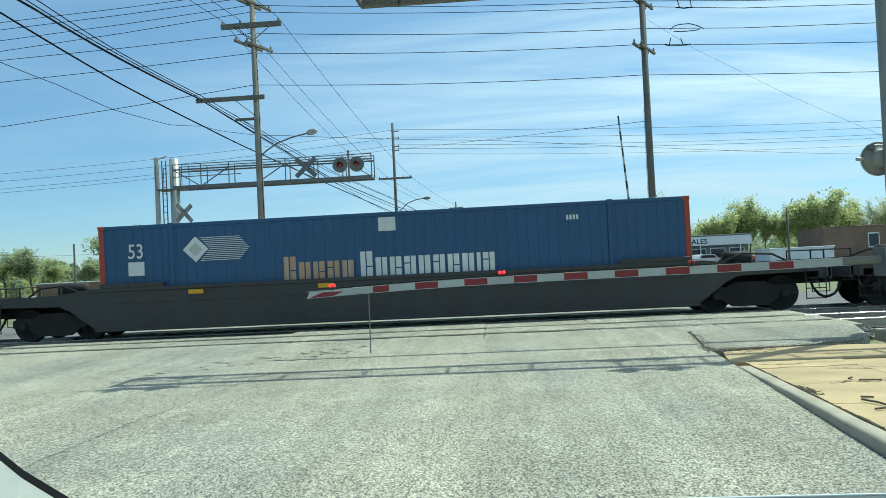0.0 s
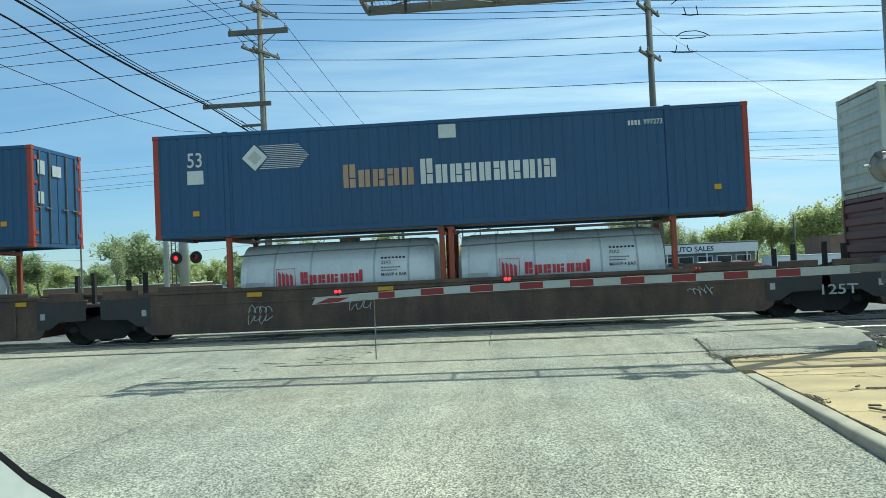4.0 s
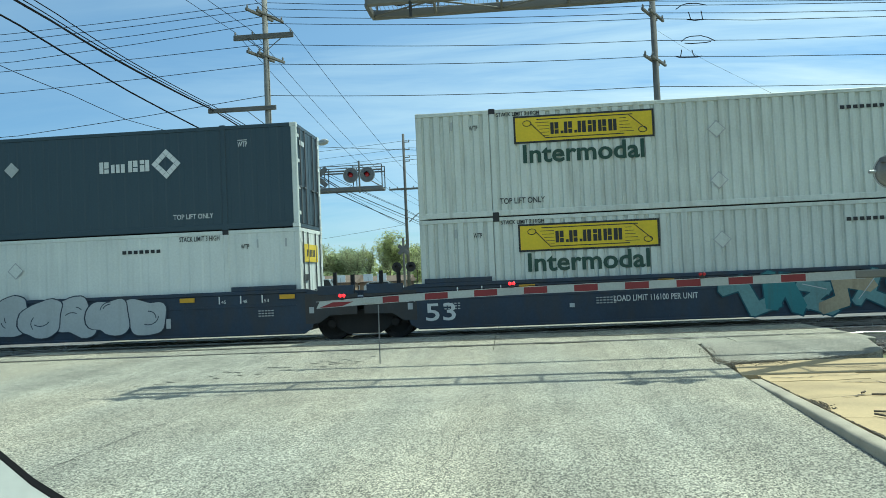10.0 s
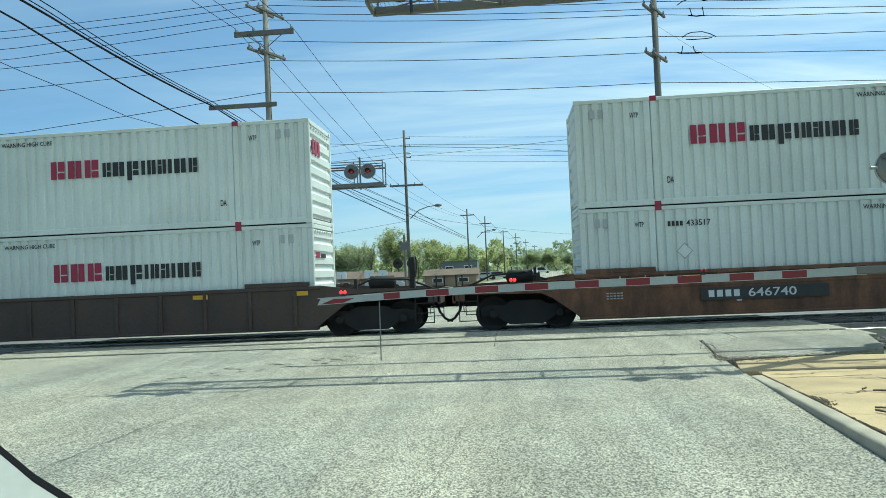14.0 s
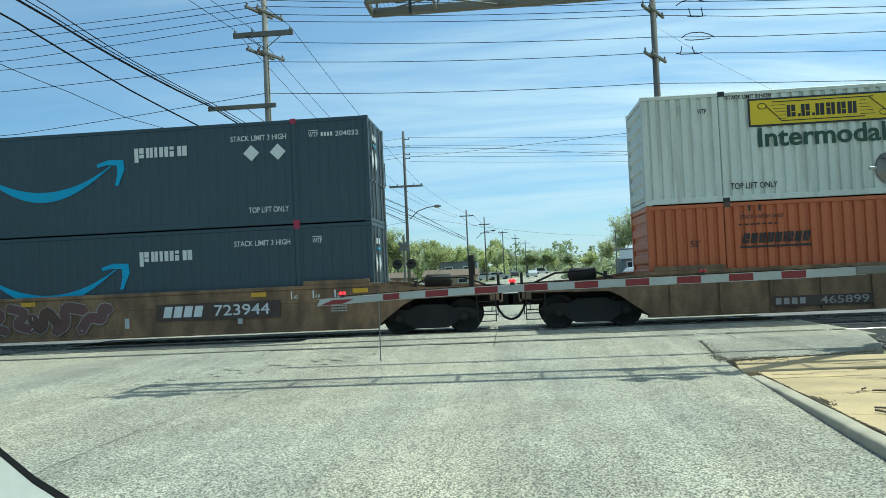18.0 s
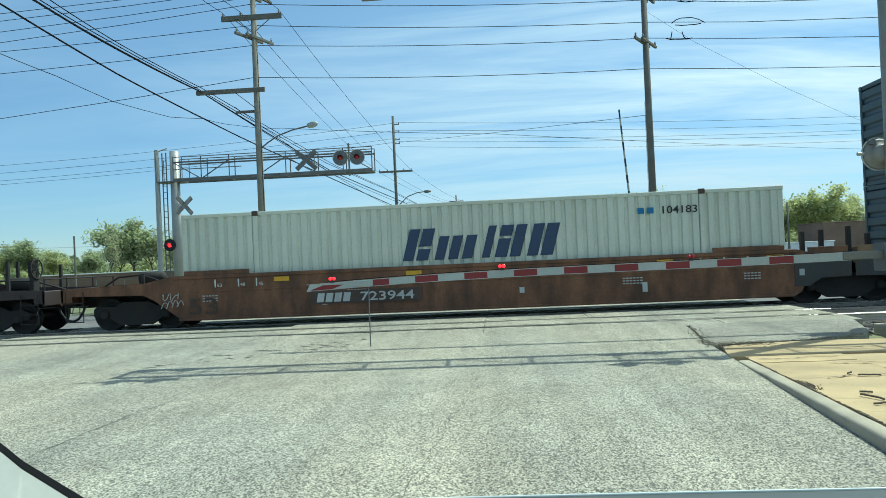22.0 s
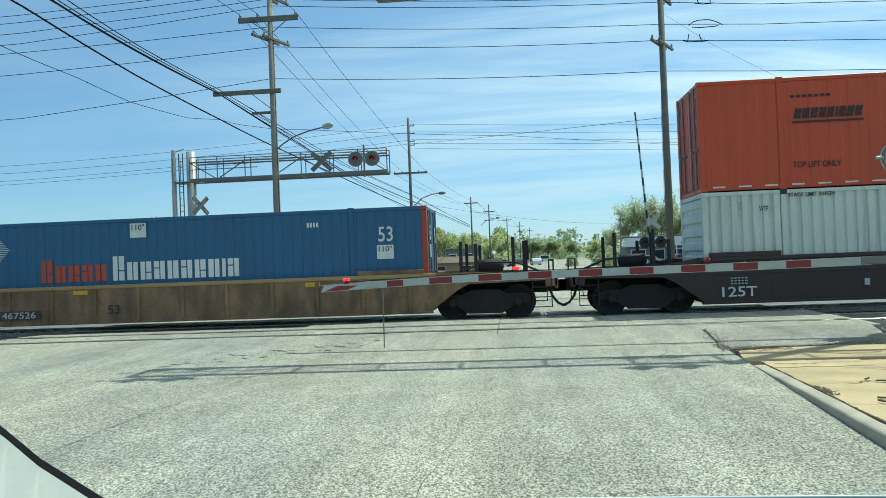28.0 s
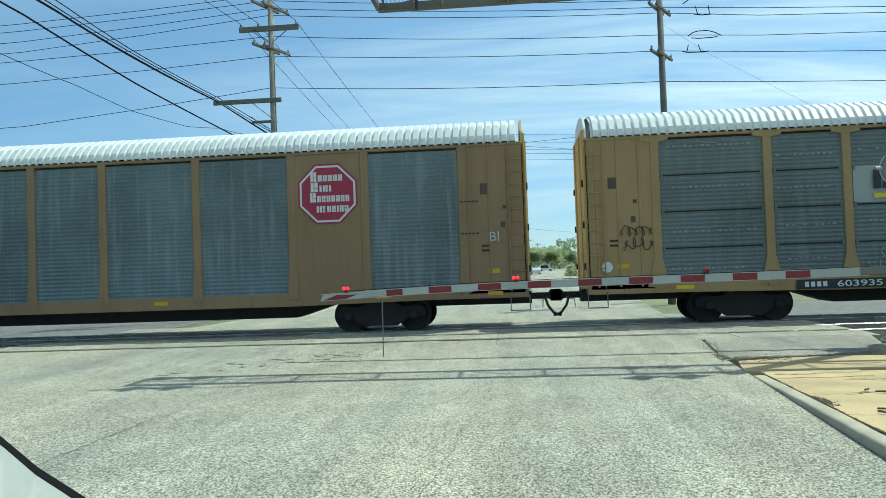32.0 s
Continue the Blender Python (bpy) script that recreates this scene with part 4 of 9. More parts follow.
part("ground_wire", Shape().tube((0.15, -0.09, 1.0), (0.12, -0.08, 12.0), 0.012, 5), M["wire"], PL)

PR = wood_pole(6.72, 34.0, 13.55, 0.17)
for zc in (12.75, 10.75):
    for dx, dy, ang in ((-0.17, -0.1, 62), (0.17, 0.1, 62)):
        part("crossarm", Shape().cbox(-0.95, 0.95, -0.055, 0.055, -0.06, 0.06), M["pole"], PR, at=pose(dx, dy, zc, 0, 0, ang))
    for k in (-0.85, 0.85):
        c, sn = math.cos(radians(62)), math.sin(radians(62))
        insulator(PR, k * c - 0.17, k * sn - 0.1, zc + 0.06)
        insulator(PR, k * c + 0.17, k * sn + 0.1, zc + 0.06)
part("conduit", Shape().tube((-0.18, 0, 4.0), (-0.16, 0, 8.2), 0.008, 6), M["wire"], PR)

# seven wires along the tracks from pole to pole: heights at four places
for z0, z1, z2, z3, z4 in ((13.76, 14.35, 13.16, 12.85, 12.5), (13.42, 14.07, 12.96, 12.70, 12.4), (12.92, 13.71, 12.64, 12.34, 12.05), (12.43, 13.40, 12.39, 12.02, 11.8),
                           (12.01, 12.44, 11.43, 11.16, 10.99), (11.0, 11.54, 10.74, 10.45, 10.18), (8.95, 10.10, 9.41, 9.16, 8.91)):
    s = Shape()
    s.path([(-60, 34, z0 - 0.6), (-34, 34, z0 - 0.25), (-22.4, 34, z0), (-16.4, 34, (z0 + z1) / 2 - 0.04), (-10.56, 34, z1)], 0.014, 5)
    s.path([(-10.56 + 17.2 * k / 12, 34, z1 + (z2 - z1) * k / 12 - 0.6 * (k / 12) * (1 - k / 12)) for k in range(13)], 0.014, 5)
    s.path([(6.64, 34, z2), (10.9, 34, z3), (16.2, 34, z4), (24, 34, z4 - 0.1), (42, 34, z4 + 0.5), (70, 34, z4 + 1.6)], 0.014, 5)
    whole("overhead_cable", s, M["wire"], "thin black overhead cable", "cable", group="overhead cables")
# jumper loops and tags by the right pole
for q in (((7.86, 11.30), (8.05, 11.44), (8.27, 11.5), (8.7, 11.5), (9.0, 11.40), (9.28, 11.24)), ((7.70, 12.72), (7.95, 12.88), (8.18, 12.94), (8.6, 12.92), (9.01, 12.81)),
          ((7.78, 10.62), (7.82, 10.74), (7.86, 10.94)), ((8.42, 10.58), (8.33, 10.72), (8.29, 10.91)), ((8.31, 12.22), (8.27, 12.4), (8.23, 12.57)), ((8.81, 12.18), (8.79, 12.4), (8.76, 12.58)),
          ((7.6, 10.66), (7.8, 10.60), (8.5, 10.58), (8.7, 10.62)), ((8.0, 11.22), (8.3, 11.18), (8.9, 11.19), (9.1, 11.22)), ((8.15, 12.24), (8.5, 12.18), (8.95, 12.20))):
    whole("cable_jumper", Shape().path([(x, 34, z) for x, z in q], 0.02, 5), M["wire"], "small curved cable jumper", "cable", group="overhead cables")
# along the road: three power wires, a bundle of telephone cables
P2 = wood_pole(-9.1, 70.0, 14.9, 0.16, "weathered wooden utility pole with insulators and one crossarm")
part("crossarm", Shape().cbox(-1.45, 1.6, -0.2, -0.08, 9.75, 9.93), M["pole"], P2)
for x in (-1.4, -0.7, 0.8, 1.5):
    insulator(P2, x, -0.14, 9.93)
for z in (12.35, 12.7, 13.4, 14.1):
    part("bracket", Shape().cbox(0.1, 0.55, -0.04, 0.04, z, z + 0.08), M["galv"], P2)
    insulator(P2, 0.5, 0, z + 0.08)
    cable([(-95, 66, z - 1.9), (-45, 68, z - 2.2), (-8.6, 70, z)], 0.25, 0.014)
    cable([(-8.6, 70, z), (36, 80, z - 0.25), (110, 90, z + 1.2)], 0.25, 0.014)
cable([(-8.6, 70, 11.9), (36, 80, 11.4), (110, 90, 12.0)], 0.3, 0.012)
cable([(-8.6, 70, 12.3), (6.6, 34, 7.4)], 0.05, 0.011)
for dx in (-1.35, -0.55, 1.2):
    cable([(-13.3 + dx, -2, 13.5), (-10.5 + dx, 33.84, 13.02), (-9.1 + dx * 1.2, 69.9, 9.75), (-5.8 + dx, 110, 9.4)], 0.35, 0.012)
# the telephone cables: they pass the left pole's long arm and drop to the next pole
for dx, dz, r in ((0, 0, 0.036), (0.16, 0.16, 0.022), (-0.12, 0.24, 0.022), (0.10, -0.13, 0.020)):
    cable([(-15.9 + dx * 3, 0.0, 11.9 + dz * 2), (-13.94 + dx * 1.5, 22.87, 10.16 + dz), (-13.57 + dx, 27.24, 9.81 + dz * 0.8), (-13.04 + dx, 33.57, 9.58 + dz * 0.6),
           (-11.2 + dx * 2, 52, 7.9 + dz * 2.2), (-9.2 + dx * 2, 70, 7.2 + dz * 2.6), (-6, 110, 6.2 + dz)], 0.03, r * 0.8, 6, label="thick black bundled telephone cable")
cable([(-15.6, 0, 11.2), (-14.05, 21.5, 9.55), (-13.57, 27.2, 8.87), (-13.0, 34, 8.39), (-12.5, 39.7, 8.04), (-9.3, 70, 6.5)], 0.02, 0.030, 6)
cable([(-15.6, 0, 9.4), (-14.07, 21.3, 8.1), (-13.86, 23.8, 8.01), (-13.59, 26.9, 7.79), (-13.26, 31, 7.94), (-13.0, 34, 8.39)], 0.01, 0.011, 4)
cable([(-13.0, 34, 8.39), (-11.5, 34, 8.0), (-9.4, 34, 7.75), (0, 40, 7.9), (24, 60, 8.6), (90, 110, 11.0)], 0.05, 0.010, 6)
cable([(-11.5, 33.9, 8.8), (-9.25, 70, 6.3)], 0.35, 0.013)
cable([(6.73, 34, 11.95), (8.81, 34, 10.42), (12.72, 34, 8.11), (20, 34, 4.3)], 0.0, 0.005, 4, label="thin steel guy wire")
cable([(-9.2, 70, 6.4), (-60, 95, 5.2)], 0.9, 0.012)
cable([(-9.0, 70, 7.0), (16, 120, 6.2)], 0.6, 0.012)
for i, y in enumerate((110, 132, 165, 200, 240, 290, 345)):
    x = -15 + 0.084 * y
    p = wood_pole(x, y, 10.6 + 0.5 * math.sin(i * 2.3), 0.13, "distant wooden utility pole with a crossarm")
    part("crossarm", Shape().cbox(-0.95, 0.95, -0.06, 0.06, 9.65, 9.8), M["pole"], p)
    if i % 2:
        part("crossarm", Shape().cbox(-0.8, 0.8, -0.06, 0.06, 8.2, 8.33), M["pole"], p)
    yn = (132, 165, 200, 240, 290, 345, 400)[i]
    for dx in (-0.9, 0.9):
        cable([(x + dx, y, 9.7), (-15 + 0.084 * yn + dx, yn, 9.5)], 0.6, 0.02, 6)
for y in (70, 118):
    x = -15 + 0.084 * y
    ob = thing("street_lamp", pose(x + 0.3, y - 0.2, 7.2), "grey street lamp arm with a cobra head", "street lamp")
    part("arm", Shape().path([(0, 0, -0.6), (0.8, -0.1, 0.1), (1.7, -0.2, 0.4), (2.4, -0.3, 0.45)], 0.045, 6), M["galv"], ob)
    part("head", Shape().lathe([(0.05, 0), (0.13, 0.1), (0.15, 0.4), (0.05, 0.65)], (2.3, -0.3, 0.45), (1, -0.1, 0), 10), M["alu"], ob)
yp = wood_pole(30.8, 85.0, 6.1, 0.13, "short dark wooden pole beside the brick building")
part("bracket", Shape().cbox(-0.4, 0.1, -0.05, 0.05, 5.2, 5.3), M["galv"], yp)

# ---- the train ----
def paint(name, rgb, rough=0.5, streak=0.25, vary=0.14, streak_rgb=(0.10, 0.06, 0.035)):
    grimy = name.startswith("car_") or name == "truck_iron"
    M[name] = surface(name, rgb, rough, vary=vary, blotch=1.1 if grimy else 0.45, grain=18, streak=streak, streak_rgb=streak_rgb, bump=0.08,
                      streak_at=(0.40, 0.66) if grimy else (0.52, 0.76), streak_scale=(2.2, 2.2, 0.8) if grimy else (4.0, 4.0, 0.35))


paint("azure_blue", (0.024, 0.078, 0.18), 0.45, 0.18, streak_rgb=(0.02, 0.03, 0.06))
paint("azure_light", (0.028, 0.105, 0.225), 0.5, 0.2, streak_rgb=(0.04, 0.05, 0.08))
paint("azure_deep", (0.023, 0.068, 0.165), 0.45, 0.18, streak_rgb=(0.02, 0.03, 0.06))
paint("azure_mid", (0.026, 0.090, 0.20), 0.5, 0.2, streak_rgb=(0.04, 0.05, 0.08))
paint("post_red", (0.36, 0.05, 0.03), 0.5, 0.3)
paint("chalk_grey", (0.55, 0.57, 0.52), 0.55, 0.4, streak_rgb=(0.30, 0.27, 0.2))
paint("chalk_post", (0.42, 0.40, 0.33), 0.65, 0.95, 0.3, (0.13, 0.06, 0.03))
paint("maroon", (0.12, 0.04, 0.046), 0.5, 0.2)
paint("box_white", (0.70, 0.73, 0.69), 0.5, 0.25, streak_rgb=(0.42, 0.42, 0.38))
paint("ash_grey", (0.64, 0.67, 0.62), 0.5, 0.5, streak_rgb=(0.30, 0.29, 0.24))
paint("vivid_orange", (0.52, 0.13, 0.035), 0.5, 0.3, streak_rgb=(0.3, 0.09, 0.04))
paint("burnt_orange", (0.48, 0.125, 0.045), 0.5, 0.35, streak_rgb=(0.22, 0.06, 0.03))
paint("burnt_red", (0.50, 0.065, 0.022), 0.45, 0.25, streak_rgb=(0.25, 0.04, 0.02))
paint("navy", (0.032, 0.057, 0.077), 0.45, 0.12, streak_rgb=(0.03, 0.04, 0.05))
paint("teal_navy", (0.037, 0.064, 0.079), 0.45, 0.12, streak_rgb=(0.03, 0.04, 0.05))
paint("putty_grey", (0.60, 0.63, 0.55), 0.55, 0.3, streak_rgb=(0.4, 0.38, 0.3))
paint("tank_white", (0.66, 0.70, 0.72), 0.35, 0.3, streak_rgb=(0.40, 0.42, 0.42))
paint("tank_frame", (0.30, 0.07, 0.035), 0.6, 0.4)
paint("car_black", (0.046, 0.048, 0.050), 0.7, 0.5, 0.3, (0.06, 0.045, 0.035))
paint("car_brown", (0.115, 0.078, 0.058), 0.75, 0.6, 0.4, (0.055, 0.042, 0.035))
paint("car_blue", (0.024, 0.041, 0.070), 0.6, 0.4, 0.3, (0.05, 0.045, 0.04))
paint("car_rust", (0.175, 0.084, 0.046), 0.75, 0.7, 0.4, (0.055, 0.032, 0.022))
paint("car_tan", (0.225, 0.142, 0.078), 0.7, 0.7, 0.4, (0.085, 0.052, 0.032))
paint("car_maroon", (0.044, 0.030, 0.030), 0.65, 0.3, 0.25, (0.06, 0.04, 0.03))
paint("car_dark", (0.07, 0.05, 0.042), 0.75, 0.5, 0.35, (0.09, 0.06, 0.04))
paint("truck_iron", (0.020, 0.020, 0.020), 0.8, 0.3, 0.3, (0.05, 0.035, 0.025))
paint("rack_yellow", (0.34, 0.23, 0.105), 0.6, 0.4, 0.2, (0.25, 0.13, 0.05))
paint("rack_bright", (0.55, 0.36, 0.10), 0.55, 0.25, 0.15, (0.4, 0.22, 0.06))
paint("rack_tan", (0.27, 0.18, 0.095), 0.65, 0.4, 0.22, (0.18, 0.10, 0.05))
paint("slot_pale", (0.24, 0.27, 0.275), 0.5, 0.5, 0.3, (0.14, 0.16, 0.165))
paint("screen_grey", (0.125, 0.15, 0.155), 0.5, 0.5, 0.35, (0.20, 0.22, 0.22))
paint("screen_pale", (0.125, 0.165, 0.18), 0.45, 0.7, 0.4, (0.24, 0.28, 0.29))
paint("sign_grey", (0.32, 0.35, 0.34), 0.5, 0.3, 0.2, (0.22, 0.24, 0.24))
paint("roof_white", (0.74, 0.76, 0.75), 0.4, 0.25, 0.1, (0.5, 0.5, 0.48))
paint("dec_white", (0.64, 0.66, 0.66), 0.5, 0.1)
paint("dec_grey", (0.45, 0.47, 0.47), 0.5, 0.2)
paint("dec_black", (0.02, 0.02, 0.022), 0.5, 0.0)
paint("dec_yellow", (0.72, 0.52, 0.02), 0.5, 0.1)
paint("dec_amber", (0.60, 0.34, 0.02), 0.5, 0.2)
paint("dec_green", (0.02, 0.065, 0.045), 0.5, 0.1)
paint("dec_blue", (0.015, 0.16, 0.36), 0.5, 0.1)
paint("dec_navy", (0.025, 0.05, 0.115), 0.5, 0.1)
paint("dec_red", (0.50, 0.03, 0.05), 0.5, 0.1)
paint("dec_orange", (0.42, 0.065, 0.03), 0.6, 0.55, streak_rgb=(0.25, 0.12, 0.08))
paint("dec_faded", (0.42, 0.28, 0.18), 0.6, 0.5, streak_rgb=(0.5, 0.5, 0.5))
paint("dec_cyan", (0.03, 0.34, 0.60), 0.5, 0.1)
paint("dec_maroon", (0.32, 0.02, 0.06), 0.5, 0.15)
paint("cream", (0.60, 0.52, 0.24), 0.6, 0.3)
paint("graf_silver", (0.42, 0.45, 0.46), 0.5, 0.3, streak_rgb=(0.3, 0.3, 0.3))
paint("graf_teal", (0.05, 0.20, 0.22), 0.6, 0.3)
paint("graf_violet", (0.075, 0.068, 0.12), 0.6, 0.3)
paint("graf_pink", (0.30, 0.14, 0.15), 0.6, 0.3)
paint("graf_rose", (0.135, 0.07, 0.065), 0.7, 0.5, 0.3)
paint("graf_umber", (0.10, 0.055, 0.04), 0.7, 0.5, 0.3)
paint("graf_pale", (0.30, 0.28, 0.27), 0.6, 0.5, 0.3)
paint("graf_sand", (0.36, 0.30, 0.20), 0.6, 0.4, 0.3)
paint("graf_mint", (0.15, 0.27, 0.27), 0.6, 0.4, 0.3)
paint("graf_deep", (0.02, 0.08, 0.11), 0.6, 0.3)
paint("graf_shine", (0.5, 0.5, 0.5), 0.6, 0.3)
paint("dec_ink", (0.012, 0.016, 0.035), 0.5, 0.2, streak_rgb=(0.1, 0.05, 0.03))

CL, CW, CH = 16.154, 2.59, 2.896


def corrugated(u0, u1, z0, z1, y_out, y_in, pitch, flat=False):
    """An upright sheet with trapezoid waves, as one mesh; waves run in x."""
    n = max(2, round((u1 - u0) / pitch))
    p = (u1 - u0) / n
    prof = []
    for i in range(n):
        a = u0 + i * p
        prof += [(a, y_in), (a + p * 0.26, y_in), (a + p * 0.36, y_out), (a + p * 0.90, y_out)]
    prof.append((u1, y_in))
    s = Shape()
    for x, y in prof:
        s.v += [(x, y, z0), (x, y, z1)]
    for i in range(len(prof) - 1):
        s.f.append((2 * i, 2 * i + 2, 2 * i + 3, 2 * i + 1))
    return s


def container(name, label, base, z, skin, frame=None, posts=None, L=CL, H=CH, pitch=0.275, wave=0.05, door="R", smooth_side=False, casting=None, lift=True, rail=None):
    """A dry box container; its origin lies at the middle of its floor. base: the train coordinate of its left end."""
    frame = frame or skin
    posts = posts or frame
    rail = rail or frame
    casting = casting or frame
    hx, hy = L / 2, CW / 2
    box = thing(name, pose(base + hx, TY, z), label, "container", "containers on the train")
    MOVING.append((box, box.matrix_basis.copy()))
    off = (L - 12.0) / 2 if L > 13 else 0.0
    yo, yi = -hy + 0.012, -hy + 0.012 + (0.012 if smooth_side else wave)
    cuts = [-hx + 0.13] + ([-hx + off - 0.07, -hx + off + 0.07, hx - off - 0.07, hx - off + 0.07] if off and lift else []) + [hx - 0.13]
    for a, b in zip(cuts[0::2], cuts[1::2]):
        part("side_panel", corrugated(a, b, 0.17, H - 0.11, yo, yi, pitch), M[skin], box)
    part("side_panel", corrugated(-hx + 0.13, hx - 0.13, 0.17, H - 0.11, hy - 0.012, hy - 0.012 - wave, 0.9), M[skin], box)
    for sx in (-1, 1):
        for sy in (-1, 1):
            part("corner_post", Shape().cbox(*sorted((sx * hx, sx * (hx - 0.15))), *sorted((sy * hy, sy * (hy - 0.13))), 0.12, H - 0.12, 0.02), M[posts], box)
            for z0 in (0.0, H - 0.118):
                part("corner_casting", Shape().cbox(*sorted((sx * (hx + 0.003), sx * (hx - 0.175))), *sorted((sy * (hy + 0.003), sy * (hy - 0.16))), z0, z0 + 0.118, 0.012), M[posts], box)
    for sy in (-1, 1):
        part("bottom_rail", Shape().cbox(-hx + 0.15, hx - 0.15, *sorted((sy * hy, sy * (hy - 0.06))), 0.02, 0.17, 0.012), M[rail], box)
        part("top_rail", Shape().cbox(-hx + 0.15, hx - 0.15, *sorted((sy * hy, sy * (hy - 0.06))), H - 0.11, H - 0.005, 0.012), M[rail], box)
    if off and lift:
        for sx in (-1, 1):
            x = sx * (hx - off)
            for sy in (-1, 1):
                part("lift_post", Shape().cbox(x - 0.07, x + 0.07, *sorted((sy * (hy + 0.004), sy * (hy - 0.1))), 0.1, H - 0.1, 0.015), M[frame], box)
                for z0 in (0.0, H - 0.12):
                    part("lift_casting", Shape().cbox(x - 0.085, x + 0.085, *sorted((sy * (hy + 0.012), sy * (hy - 0.16))), z0, z0 + (0.12 if z0 == 0 else 0.135), 0.012), M[casting], box)
    # roof with shallow cross waves
    r = Shape()
    n = int(L / 0.45)
    for i in range(n + 1):
        x = -hx + 0.1 + (L - 0.2) * i / n
        zz = H - 0.02 + (0.012 if i % 2 else 0.0)
        r.v += [(x, -hy + 0.05, zz), (x, hy - 0.05, zz)]
    for i in range(n):
        r.f.append((2 * i, 2 * i + 2, 2 * i + 3, 2 * i + 1))
    part("roof", r, M[skin], box)
    part("floor", Shape().box(-hx + 0.05, hx - 0.05, -hy + 0.03, hy - 0.03, 0.1, 0.16), M["car_dark"], box)
    for sx in (-1, 1):
        isdoor = (sx > 0) == (door == "R")
        xo = sx * (hx - 0.02)
        if isdoor:
            for sy in (-1, 1):
                d = part("door", Shape().cbox(*sorted((xo, xo - sx * 0.06)), *sorted((sy * 0.012, sy * (hy - 0.12))), 0.13, H - 0.13, 0.012), M[skin], box)
                for k in (0.33, 0.72):
                    y = sy * hy * k
                    part("lock_rod", Shape().tube((xo + sx * 0.03, y, 0.1), (xo + sx * 0.03, y, H - 0.1), 0.022, 8), M["galv"], d)
                    part("handle", Shape().cbox(*sorted((xo + sx * 0.01, xo + sx * 0.05)), y - 0.22, y + 0.05, 1.12, 1.16, 0.006), M["galv"], d)
                for zz in (0.35, 1.05, 1.8, 2.5):
                    part("hinge", Shape().cbox(*sorted((xo, xo + sx * 0.03)), *sorted((sy * (hy - 0.26), sy * (hy - 0.1))), zz, zz + 0.1, 0.006), M[posts], d)
        else:
            s = Shape()
            n = 7
            hh = (H - 0.26) / n
            prof = []
            for i in range(n):
                a = 0.13 + i * hh
                prof += [(a, 0.055), (a + hh * 0.25, 0.055), (a + hh * 0.38, 0.005), (a + hh * 0.87, 0.005)]
            prof.append((H - 0.13, 0.055))
            for zz, dd in prof:
                s.v += [(sx * (hx - dd - 0.012), -hy + 0.12, zz), (sx * (hx - dd - 0.012), hy - 0.12, zz)]
            for i in range(len(prof) - 1):
                s.f.append((2 * i, 2 * i + 1, 2 * i + 3, 2 * i + 2) if sx > 0 else (2 * i, 2 * i + 2, 2 * i + 3, 2 * i + 1))
            part("end_wall", s, M[skin], box)
        for zz in (0.0, H - 0.12):
            part("end_rail", Shape().cbox(*sorted((xo, xo - sx * 0.08)), -hy + 0.13, hy - 0.13, zz, zz + 0.12, 0.012), M[frame], box)
    return box


FY = -CW / 2 - 0.003   # plane of marks on the near side


def mark_text(box, s, u0, u1, z0, z1, mat="dec_white", base=0.25, L=CL, bold=0.012):
    return letter(box, s, u0 - L / 2, u1 - L / 2, z0 - base, z1 - base, FY, M[mat], bold)


def mark_blocks(box, n, u0, u1, z0, z1, mat, base=0.25, L=CL, **k):
    return blocks(box, u0 - L / 2, u1 - L / 2, z0 - base, z1 - base, FY - 0.002, M[mat], n, **k)


def mark_glyphs(box, pattern, u0, u1, z0, z1, mat, base=0.25, L=CL, **k):
    return glyph_bars(box, pattern, u0 - L / 2, u1 - L / 2, z0 - base, z1 - base, FY - 0.002, M[mat], **k)


def mark_plate(box, u0, u1, z0, z1, mat, base=0.25, L=CL, t=0.004, name="sign_plate"):
    return plate(box, name, u0 - L / 2, u1 - L / 2, z0 - base, z1 - base, FY, M[mat], t)


def diamond(box, u, z, r, mat, base=0.25, y=FY, L=CL, name="placard"):
    u, z = u - L / 2, z - base
    return polygon(box, name, [(u - r, z), (u, z - r), (u + r, z), (u, z + r)], y, M[mat])


def end_plate(box, y0, y1, z0, z1, mat, L=CL, lift=0.0, name="sign_plate"):
    """A flat mark on the right-hand end doors."""
    x = L / 2 + 0.016 + lift
    return part(name, Shape().box(x - 0.012, x, y0, y1, z0, z1), M[mat], box)


def end_scrollsign(box):
    end_plate(box, -0.95, 0.62, 1.95, 2.45, "dec_yellow")
    for k in range(6):
        end_plate(box, -0.62 + k * 0.16, -0.52 + k * 0.16, 2.10, 2.30, "dec_black", lift=0.004, name="lettering_block")
    end_plate(box, -0.95, -0.5, 1.42, 1.60, "dec_black")
    end_plate(box, 0.70, 1.02, 0.55, 0.95, "dec_yellow")


def end_blocks(box, mat, y0, z0, n, h, w=0.12):
    for k in range(n):
        end_plate(box, y0 + k * w, y0 + (k + 0.75) * w, z0, z0 + h, mat, name="lettering_block")


def end_dashes(box, mat):
    for k in range(8):
        end_plate(box, -1.05 + k * 0.27, -0.92 + k * 0.27, 2.66, 2.72, mat, name="reflector")


